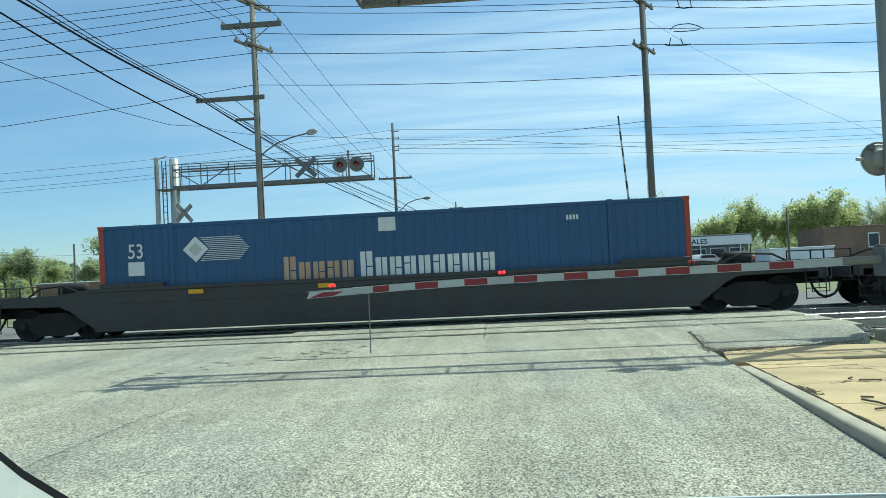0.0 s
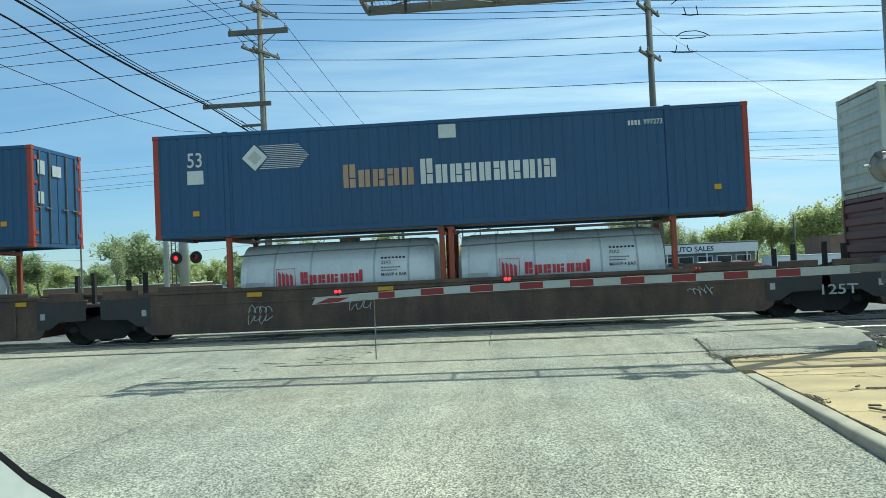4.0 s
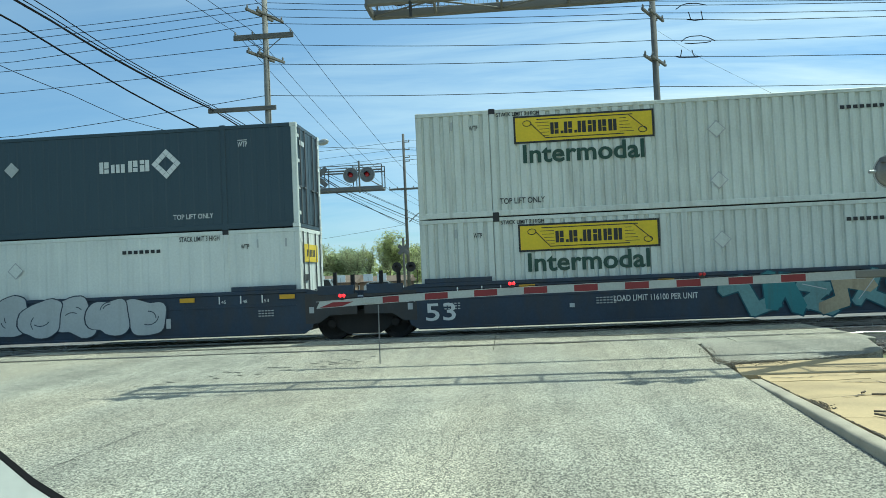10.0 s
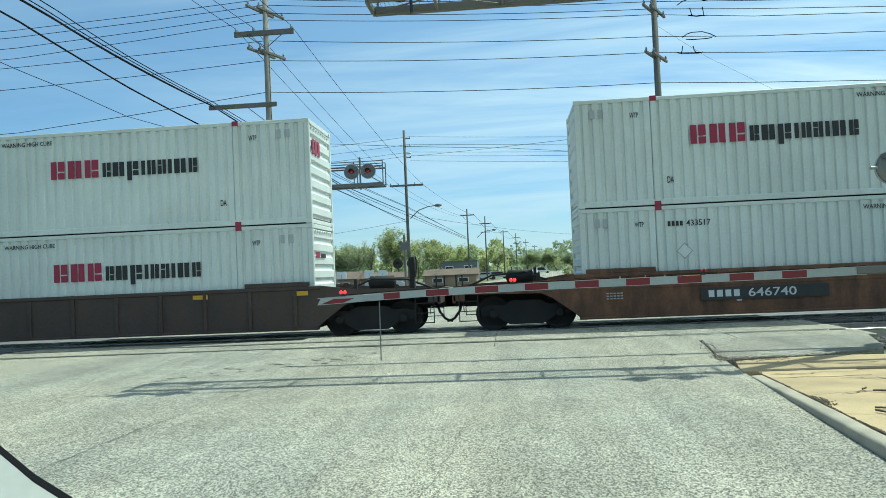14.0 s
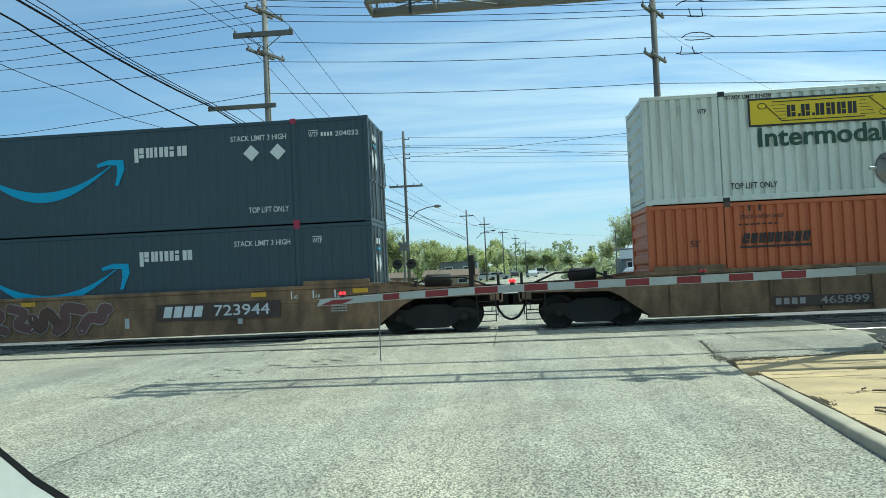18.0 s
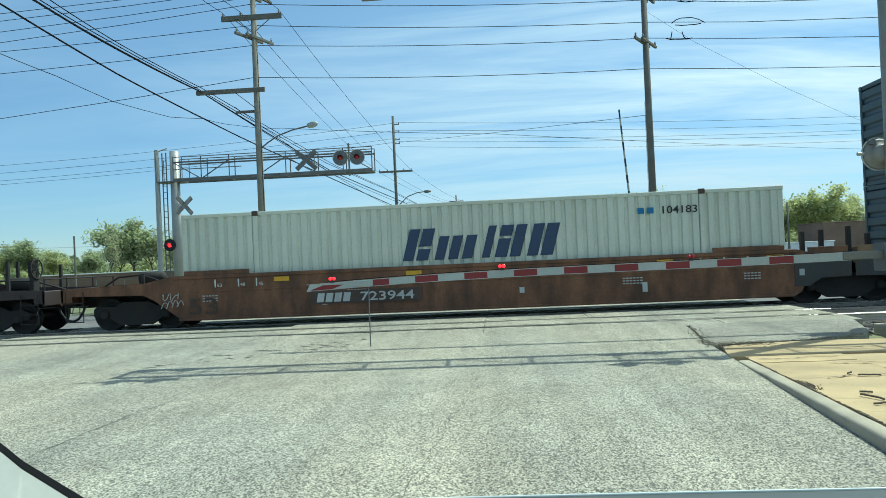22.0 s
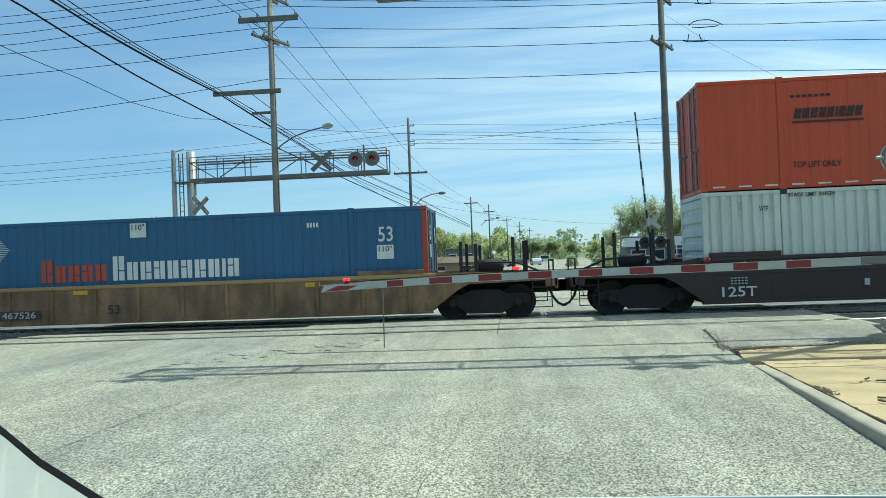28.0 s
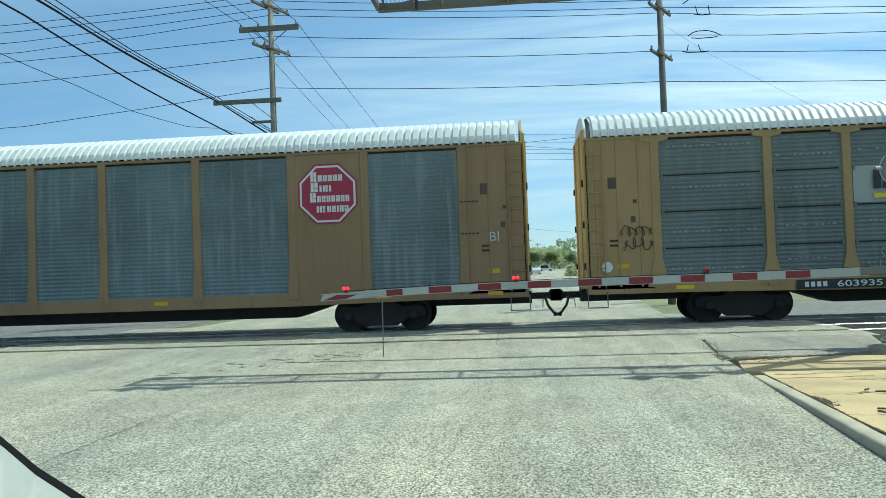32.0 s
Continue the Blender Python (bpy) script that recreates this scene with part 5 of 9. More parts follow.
def azure_marks(box, z, left53=True, faded="dec_faded", plate110=False, du=0.0):
    """Diamond with speed lines, two rows of letter blocks, plates and numerals; z: height of the floor."""
    d = z - 3.17
    diamond(box, 2.90 + du, 5.31 + d, 0.36, "dec_white", z, name="emblem")
    diamond(box, 2.90 + du, 5.31 + d, 0.2, "azure_light" if plate110 else "dec_grey", z, FY - 0.005, name="emblem")
    if plate110:
        mark_plate(box, 2.84 + du, 2.92 + du, 5.16 + d, 5.50 + d, "dec_white", z, t=0.008, name="emblem")
    for i in range(13):
        zz = 4.99 + d - z + i * 0.052
        plate(box, "speed_line", 3.30 + du - abs(6 - i) * 0.045 - CL / 2, 4.42 + du - abs(i - 6) * 0.045 - CL / 2, zz, zz + 0.018, FY, M["dec_white"])
    mark_glyphs(box, "Hhhhh", 5.35 + du, 7.36 + du, 4.34 + d, 4.98 + d, faded, z, heavy=0.24)
    mark_glyphs(box, "Hhhhhhhhih", 7.47 + du, 11.18 + du, 4.34 + d, 5.02 + d, "dec_white", z, heavy=0.24)
    if plate110:
        mark_plate(box, 8.0 + du, 8.47 + du, 5.52 + d, 5.92 + d, "dec_white", z)
        letter(box, '110"', 8.05 + du - CL / 2, 8.42 + du - CL / 2, 5.72 + d - z, 5.89 + d - z, FY - 0.007, M["dec_black"], 0.01)
        mark_blocks(box, 6, 8.06 + du, 8.41 + du, 5.56 + d, 5.63 + d, "dec_black", z)
    else:
        mark_plate(box, 8.0 + du, 8.47 + du, 5.55 + d, 5.92 + d, "dec_white", z)
    mark_blocks(box, 4, 13.05 + du, 13.40 + du, 5.58 + d, 5.74 + d, "dec_white", z)
    mark_text(box, "53", *((0.98 + du, 1.40 + du) if left53 else (15.02 + du, 15.42 + du)), 5.13 + d, 5.54 + d, "dec_white", z, bold=0.01)
    u = (0.97 if left53 else 14.97) + du
    mark_plate(box, u, u + 0.46, 4.66 + d, 5.04 + d, "dec_white", z)
    if plate110:
        letter(box, '110"', u + 0.05 - CL / 2, u + 0.41 - CL / 2, 4.86 + d - z, 5.01 + d - z, FY - 0.007, M["dec_black"], 0.01)
        mark_blocks(box, 6, u + 0.06, u + 0.40, 4.70 + d, 4.77 + d, "dec_black", z)
    for y0, y1, z0, z1 in ((-0.74, -0.28, 1.5, 1.86), (0.45, 0.75, 1.9, 2.35)) if not left53 else ((-1.02, -0.68, 2.1, 2.5), (-0.3, 0.15, 2.1, 2.42), (-1.02, -0.75, 1.25, 1.6)):
        end_plate(box, y0, y1, z0, z1, "dec_grey")
    if not left53:
        letter(box, "53", -0.72, -0.28, 1.98, 2.38, CL / 2 + 0.018, M["dec_white"], 0.01, face="right")
    for uu in (1.1, 15.2):
        mark_plate(box, uu, uu + 0.18, 3.78 + d, 3.92 + d, "dec_amber", z)


def scrollsign_marks(box, z, wide=True, tall=False, sign_u=2.65, number=True):
    """Yellow sign framed in black with a scroll of bars, the word below it, and handling notices."""
    d = z - 3.17
    a, b = sign_u, sign_u + 3.7
    z1 = 5.66 if tall else 5.84
    h = 1.12 if tall else 0.74
    mark_plate(box, a, b, z1 - h + d, z1 + d, "dec_black", z, t=0.004)
    mark_plate(box, a + 0.05, b - 0.05, z1 - h + 0.05 + d, z1 - 0.05 + d, "dec_yellow", z, t=0.007)
    mid = (z1 - h / 2) + d
    # scroll: two thin edges joined by slanted lines, a curl at each end, fine rules beside the word
    la, lb, y3 = a - CL / 2, b - CL / 2, FY - 0.0085
    for zz, xa, xb in ((mid + h * 0.33, la + 0.62, lb - 0.55), (mid - h * 0.35, la + 0.85, lb - 0.78)):
        plate(box, "scroll_edge", xa, xb, zz - z, zz + 0.025 - z, y3, M["dec_black"], 0.002)
    for cx, cz, xe, ze in ((la + 0.36, mid + h * 0.22, la + 0.85, mid - h * 0.35), (lb - 0.30, mid - h * 0.22, lb - 0.55 - 0.1, mid + h * 0.33)):
        ring = Shape()
        ring.path([(cx + 0.11 * math.cos(k * 0.5236), y3, cz - z + 0.075 * h / 0.74 * math.sin(k * 0.5236)) for k in range(13)], 0.012, 4)
        ring.path([(cx + 0.1, y3, cz - z), (xe, y3, ze - z)], 0.013, 4)
        part("scroll_curl", ring, M["dec_black"], box)
    rules = Shape()
    for i in range(5):
        zz = mid - z - h * 0.26 + i * h * 0.12
        rules.box(la + 0.78 - 0.05 * i, la + 0.95, FY - 0.009, FY - 0.0075, zz, zz + 0.014)
        rules.box(lb - 0.9, lb - 0.52 - 0.05 * i, FY - 0.009, FY - 0.0075, zz, zz + 0.014)
    part("scroll_line", rules, M["dec_black"], box)
    glyph_bars(box, "H.H.HHHH", la + 0.98, lb - 0.92, mid - h * 0.21 - z, mid + h * 0.21 - z, FY - 0.010, M["dec_black"], heavy=0.24)
    if tall:
        mark_text(box, "Intermodal", a + 0.6, a + 3.2, 4.08 + d, 4.48 + d, "dec_green", z, bold=0.022)
    else:
        mark_text(box, "Intermodal", a + 0.22, a + 3.42, 4.56 + d, 5.06 + d, "dec_green", z, bold=0.022)
    mark_text(box, "WTP", 1.45, 1.68, 5.52 + d, 5.66 + d, "dec_black", z)
    mark_text(box, "WTP", 14.5, 14.73, 5.52 + d, 5.66 + d, "dec_black", z)
    mark_text(box, "STACK LIMIT 3 HIGH", 2.2, 3.35, 5.86 + d, 5.97 + d, "dec_black", z)
    mark_text(box, "STACK LIMIT 3 HIGH", 12.75, 13.9, 5.80 + d, 5.94 + d, "dec_black", z)
    mark_text(box, "TOP LIFT ONLY", 2.2, 3.4, 3.50 + d, 3.66 + d, "dec_black", z)
    mark_text(box, "TOP LIFT ONLY", 12.6, 13.75, 3.50 + d, 3.66 + d, "dec_black", z)
    for zz in (5.2, 3.85):
        diamond(box, 7.95, zz + d, 0.24, "dec_grey", z)
        diamond(box, 7.95, zz + d, 0.20, "box_white" if tall else "ash_grey", z, FY - 0.005)
    mark_blocks(box, 7, 11.1, 12.25, 5.52 + d, 5.64 + d, "dec_black", z, gap=0.5)
    for u in (0.95, 14.95, 15.75):
        mark_plate(box, u, u + 0.05, 5.55 + d, 5.78 + d, "dec_grey", z)


def trio_marks(box, z, u, ud):
    d = z - 3.17
    mark_glyphs(box, "HHH", u, u + 1.50, 4.74 + d, 5.24 + d, "dec_maroon", z, heavy=0.27)
    mark_glyphs(box, "rhpirrihr", u + 1.52, u + 4.32, 4.74 + d, 5.24 + d, "dec_black", z, low=0.8, heavy=0.22)
    mark_text(box, "WARNING HIGH CUBE", 7.25, 8.75, 5.72 + d, 5.84 + d, "dec_black", z)
    mark_text(box, "WTP", 1.45, 1.68, 5.52 + d, 5.66 + d, "dec_black", z)
    mark_text(box, "WTP", 14.45, 14.68, 5.52 + d, 5.66 + d, "dec_black", z)
    for uu in (0.42, 0.62, 15.25, 15.5):
        mark_plate(box, uu, uu + 0.12, 5.55 + d, 5.78 + d, "dec_grey", z)
    mark_text(box, "DA", 2.35, 2.52, 3.75 + d, 3.92 + d, "dec_black", z)
    mark_text(box, "DA", 13.6, 13.77, 3.75 + d, 3.92 + d, "dec_black", z)
    mark_blocks(box, 4, ud, ud + 0.42, 5.50 + d, 5.66 + d, "dec_black", z, gap=0.4)
    diamond(box, ud + 0.4, 4.85 + d, 0.22, "dec_grey", z)
    diamond(box, ud + 0.4, 4.85 + d, 0.18, "box_white", z, FY - 0.005)


def arrow_marks(box, z, u, num_left=True):
    """A curved blue arrow, a word of blocks, handling notices and placards."""
    d = z - 3.17
    n = 22
    top, bot = [], []
    for i in range(n + 1):
        f = i / n
        x = u + 3.75 * f
        c = 4.98 - 2.55 * f * (1 - f) * 0.95 + 0.10 * f + d
        th = 0.03 + 0.40 * math.sin(math.pi * min(1, f * 1.05)) ** 0.9 * (0.75 - 0.25 * f)
        top.append((x - CL / 2, c - z))
        bot.append((x + 0.02 - CL / 2, c - th - z))
    polygon(box, "curved_arrow", top + bot[::-1], FY, M["dec_cyan"])
    hx = u + 3.35 - CL / 2
    hz = 5.02 + d - z
    polygon(box, "arrow_tip", [(hx, hz + 0.12), (hx + 0.35, hz + 0.22), (hx + 0.78, hz + 0.20), (hx + 0.81, hz - 0.06), (hx + 0.62, hz - 0.50), (hx + 0.52, hz - 0.52), (hx + 0.60, hz - 0.15), (hx + 0.58, hz + 0.06), (hx + 0.3, hz + 0.08), (hx + 0.02, hz + 0.02)], FY - 0.002, M["dec_cyan"])
    mark_glyphs(box, "priWh", u + 4.46, u + 6.04, 5.24 + d, 5.60 + d, "dec_white", z, low=0.78, heavy=0.19, drop=0.34)
    mark_text(box, "STACK LIMIT 3 HIGH", 2.45, 4.05, 5.54 + d, 5.69 + d, "dec_white", z, bold=0.01)
    mark_text(box, "STACK LIMIT 3 HIGH", 12.3, 13.88, 5.54 + d, 5.69 + d, "dec_white", z, bold=0.01)
    mark_text(box, "TOP LIFT ONLY", 2.45, 3.65, 3.54 + d, 3.70 + d, "dec_white", z, bold=0.01)
    mark_text(box, "TOP LIFT ONLY", 12.75, 13.88, 3.54 + d, 3.70 + d, "dec_white", z, bold=0.01)
    for uu in (1.65, 14.5):
        mark_text(box, "WTP", uu, uu + 0.27, 5.54 + d, 5.68 + d, "dec_white", z)
        mark_plate(box, uu, uu + 0.27, 5.71 + d, 5.73 + d, "dec_white", z)
    mark_blocks(box, 4, 0.3 if num_left else 14.85, 0.68 if num_left else 15.2, 5.54 + d, 5.68 + d, "dec_white", z, gap=0.4)


def lattice_marks(box, z, u, num_u):
    d = z - 3.17
    mark_glyphs(box, "HWHH", u, u + 1.52, 4.92 + d, 5.24 + d, "dec_white", z, heavy=0.17)
    for k in range(4):
        a = k * math.pi / 2
        for m in range(3):
            f = m / 3
            cu = u + 1.94 + 0.32 * (math.cos(a) * (1 - f) - math.sin(a) * f)
            cz = 5.10 + 0.32 * (math.sin(a) * (1 - f) + math.cos(a) * f)
            diamond(box, cu, cz + d, 0.10, "dec_white", z, name="emblem")
    mark_blocks(box, 4, num_u, num_u + 0.42, 5.50 + d, 5.66 + d, "dec_white", z, gap=0.4)
    for uu in (1.45, 14.5):
        mark_text(box, "WTP", uu, uu + 0.27, 5.45 + d, 5.60 + d, "dec_white", z)
        mark_plate(box, uu, uu + 0.27, 5.63 + d, 5.65 + d, "dec_white", z)
    mark_text(box, "TOP LIFT ONLY", 2.3, 3.45, 3.52 + d, 3.66 + d, "dec_white", z)
    mark_text(box, "TOP LIFT ONLY", 12.6, 13.75, 3.52 + d, 3.66 + d, "dec_white", z)


def slanted_marks(box, z, red=False):
    d = z - 3.17
    mark_glyphs(box, "HHHHHIHHH", 2.42, 4.14, 4.98 + d, 5.24 + d, "dec_black", z, heavy=0.22, slant=0.2)
    mark_plate(box, 2.36, 4.16, 4.86 + d, 4.91 + d, "dec_black", z)
    diamond(box, 7.95, 5.42 + d, 0.22, "dec_grey", z)
    if red:
        diamond(box, 7.95, 4.25 + d, 0.22, "dec_grey", z)
        mark_text(box, "TOP LIFT ONLY", 2.35, 3.55, 3.70 + d, 3.86 + d, "dec_black", z)
        mark_plate(box, 7.93, 7.98, 5.70 + d, 6.0 + d, "dec_white", z)
        for i in range(24):
            mark_plate(box, 0.3 + i * 0.665, 0.62 + i * 0.665, 3.26 + d, 3.30 + d, "dec_white", z, name="reflector")
    else:
        for uu in (2.62, 2.88, 13.4, 13.6):
            mark_plate(box, uu, uu + 0.05, 5.82 + d, 5.98 + d, "dec_black", z)
        mark_text(box, "STACK 3 HIGH ONLY", 2.4, 3.5, 5.62 + d, 5.72 + d, "dec_black", z)
        mark_text(box, "STACK 3 HIGH ONLY", 12.6, 13.7, 5.62 + d, 5.72 + d, "dec_black", z)
        mark_text(box, "53'", 1.1, 1.35, 4.95 + d, 5.12 + d, "dec_black", z)
    mark_blocks(box, 7, 2.35, 3.4, 5.52 + d if red else 5.45 + d, 5.6 + d if red else 5.5 + d, "dec_black", z, gap=0.5)


def tank_container(base, z, num):
    """A 20-foot tank: white barrel with bands in an orange frame."""
    L, H = 6.058, 2.591
    hx, hy = L / 2, 1.22
    t = thing("tank_container", pose(base + hx, TY, z), "white 20-foot tank container in an orange steel frame", "tank container", "containers on the train")
    MOVING.append((t, t.matrix_basis.copy()))
    R = 1.10
    prof = [(0.05, -2.86), (0.5, -2.82), (0.9, -2.70), (R - 0.03, -2.55), (R, -2.45), (R, 2.45), (R - 0.03, 2.55), (0.9, 2.70), (0.5, 2.82), (0.05, 2.86)]
    part("barrel", Shape().lathe(prof, (0, 0, 1.28), (1, 0, 0), 40), M["tank_white"], t, smooth=True)
    for x in (-1.75, -0.72, 1.05, 2.0):
        part("band", Shape().lathe([(R + 0.004, -0.025), (R + 0.012, -0.025), (R + 0.012, 0.025), (R + 0.004, 0.025)], (x, 0, 1.28), (1, 0, 0), 40, True), M["dec_grey"], t)
    for sx in (-1, 1):
        for sy in (-1, 1):
            part("corner_post", Shape().cbox(*sorted((sx * hx, sx * (hx - 0.14))), *sorted((sy * hy, sy * (hy - 0.14))), 0, H, 0.02), M["tank_frame"], t)
            part("brace", Shape().tube((sx * (hx - 0.1), sy * hy * 0.95, 0.9), (sx * (hx - 0.9), sy * hy * 0.95, 0.12), 0.045, 6), M["tank_frame"], t)
            part("corner_casting", Shape().cbox(*sorted((sx * (hx + 0.004), sx * (hx - 0.18))), *sorted((sy * (hy + 0.004), sy * (hy - 0.17))), H - 0.118, H + 0.002, 0.01), M["tank_frame"], t)
        for zz in (0.0, H - 0.12):
            part("end_rail", Shape().cbox(*sorted((sx * hx, sx * (hx - 0.1))), -hy + 0.14, hy - 0.14, zz, zz + 0.12, 0.01), M["tank_frame"], t)
        part("skirt", Shape().lathe([(0.99, -0.1), (1.075, -0.1), (1.075, 0.1), (0.99, 0.1)], (sx * (hx - 0.42), 0, 1.28), (1, 0, 0), 32, True), M["tank_white"], t)
    for sy in (-1, 1):
        part("bottom_rail", Shape().cbox(-hx + 0.14, hx - 0.14, *sorted((sy * hy, sy * (hy - 0.1))), 0, 0.13, 0.01), M["tank_frame"], t)
    part("walkway", Shape().cbox(-hx + 0.2, hx - 0.2, -0.75, -0.3, 2.44, 2.49, 0.01), M["alu"], t)
    part("top_hatch", Shape().lathe([(0.3, 0), (0.3, 0.12), (0.1, 0.16)], (0.2, 0, 2.36), (0, 0, 1), 16), M["alu"], t)
    part("cladding_edge", Shape().path([(-hx + 0.3, -1.08, 2.05), (-1.0, -1.05, 2.1), (hx - 0.3, -1.08, 2.12)], 0.02, 5), M["alu"], t)
    yb = -R - 0.02
    glyph_bars(t, "HphWhrd", -1.0, 0.78, 1.22, 1.54, yb, M["dec_red"], low=0.72, heavy=0.17)
    # square emblem of slanted bars
    for i in range(4):
        a = -1.62 + i * 0.11
        polygon(t, "emblem", [(a, 1.18), (a + 0.07, 1.14), (a + 0.07, 1.50 - i * 0.02), (a, 1.60 - i * 0.03)], yb, M["dec_red"])
    blocks(t, 1.25, 1.95, 1.80, 1.86, yb + 0.03, M["dec_black"], 7)
    letter(t, "22K2", 1.25, 1.52, 1.67, 1.75, yb + 0.03, M["dec_black"], 0.01)
    blocks(t, 1.25, 1.80, 1.55, 1.585, yb + 0.02, M["dec_black"], 7)
    blocks(t, 1.25, 1.70, 1.47, 1.505, yb + 0.01, M["dec_black"], 7)
    letter(t, "MAWP 4 BAR", 1.25, 1.95, 1.33, 1.42, yb, M["dec_black"], 0.01)
    for a, b, c, d in ((-1.68, -1.14, 1.64, 1.655), (-1.68, -1.14, 1.09, 1.105), (-1.68, -1.665, 1.09, 1.655), (-1.155, -1.14, 1.09, 1.655)):
        part("emblem_frame", Shape().box(a, b, yb - 0.004, yb, c, d), M["dec_red"], t)
    part("data_plate", Shape().box(-2.55, -2.0, yb + 0.02, yb + 0.03, 1.15, 1.3), M["dec_grey"], t)
    return t


# ---- wheels and trucks ----
WHEEL_R = 0.46
wheel_shape = Shape()
for sy in (-1, 1):
    wheel_shape.lathe([(0.10, -0.07), (0.34, -0.045), (0.38, -0.065), (WHEEL_R, -0.065), (WHEEL_R + 0.003, 0.045), (WHEEL_R + 0.026, 0.055), (WHEEL_R + 0.026, 0.085), (0.38, 0.075), (0.34, 0.03), (0.10, 0.06)], (0, sy * 0.72, 0), (0, -sy, 0), 28)
wheel_shape.tube((0, -0.98, 0), (0, 0.98, 0), 0.085, 12)
for k in range(3):
    a = k * 2 * math.pi / 3
    wheel_shape.cbox(math.cos(a) * 0.06 - 0.02, math.cos(a) * 0.06 + 0.02, -1.02, -0.975, math.sin(a) * 0.06 - 0.02, math.sin(a) * 0.06 + 0.02)
wheel_mesh = wheel_shape.mesh("wheel_set")
wheel_mesh.materials.append(M["truck_iron"])
frame_poly = [(-1.22, 0.42), (-1.22, 0.62), (-1.02, 0.70), (-0.62, 0.68), (-0.38, 0.80), (0.38, 0.80), (0.62, 0.68), (1.02, 0.70), (1.22, 0.62), (1.22, 0.42), (0.80, 0.38), (0.45, 0.16), (-0.45, 0.16), (-0.80, 0.38)]
WHEELS = []


def truck(car, x, spread=0.89):
    """A two-axle truck with cast side frames, springs and wheel sets."""
    t = part("truck", Shape().cbox(-0.2, 0.2, -1.0, 1.0, 0.45, 0.75, 0.04), M["truck_iron"], car, at=pose(x, 0, 0))
    for sy in (-1, 1):
        part("side_frame", Shape().prism(frame_poly, *sorted((sy * 1.06, sy * 0.92))), M["truck_iron"], t)
        for dx in (-0.16, 0, 0.16):
            part("spring", Shape().tube((dx, sy * 0.99, 0.2), (dx, sy * 0.99, 0.5), 0.065, 8), M["truck_iron"], t)
        for dx in (-spread, spread):
            part("bearing", Shape().lathe([(0.13, 0), (0.13, 0.1), (0.09, 0.14)], (dx, sy * 1.03, WHEEL_R), (0, sy, 0), 12), M["truck_iron"], t)
    for dx in (-spread, spread):
        w = part("wheel_set", wheel_mesh, None, t, at=pose(dx, 0, WHEEL_R))
        WHEELS.append((w, dx, car, x))
    part("brake_beam", Shape().tube((-0.3, -0.7, 0.35), (-0.3, 0.7, 0.35), 0.04, 6).tube((0.3, -0.7, 0.35), (0.3, 0.7, 0.35), 0.04, 6), M["truck_iron"], t)
    return t


def coupler(car, x, sx):
    """Shank, knuckle head and a hanging air hose."""
    part("coupler", Shape().cbox(*sorted((x - sx * 0.9, x - sx * 0.2)), -0.08, 0.08, 0.72, 0.90, 0.02).cbox(*sorted((x - sx * 0.28, x + sx * 0.06)), -0.17, 0.17, 0.66, 0.98, 0.05), M["truck_iron"], car)
    part("air_hose", Shape().path([(x - sx * 0.42, -0.5, 0.80), (x - sx * 0.34, -0.52, 0.55), (x - sx * 0.20, -0.52, 0.36), (x - sx * 0.08, -0.5, 0.30), (x + sx * 0.02, -0.5, 0.28)], 0.036, 8), M["black"], car, smooth=True)
    part("uncoupling_lever", Shape().path([(x - sx * 0.35, -0.1, 0.75), (x - sx * 0.5, -0.6, 0.72), (x - sx * 0.5, -1.3, 0.74), (x - sx * 0.52, -1.42, 0.55)], 0.014, 5), M["galv"], car)


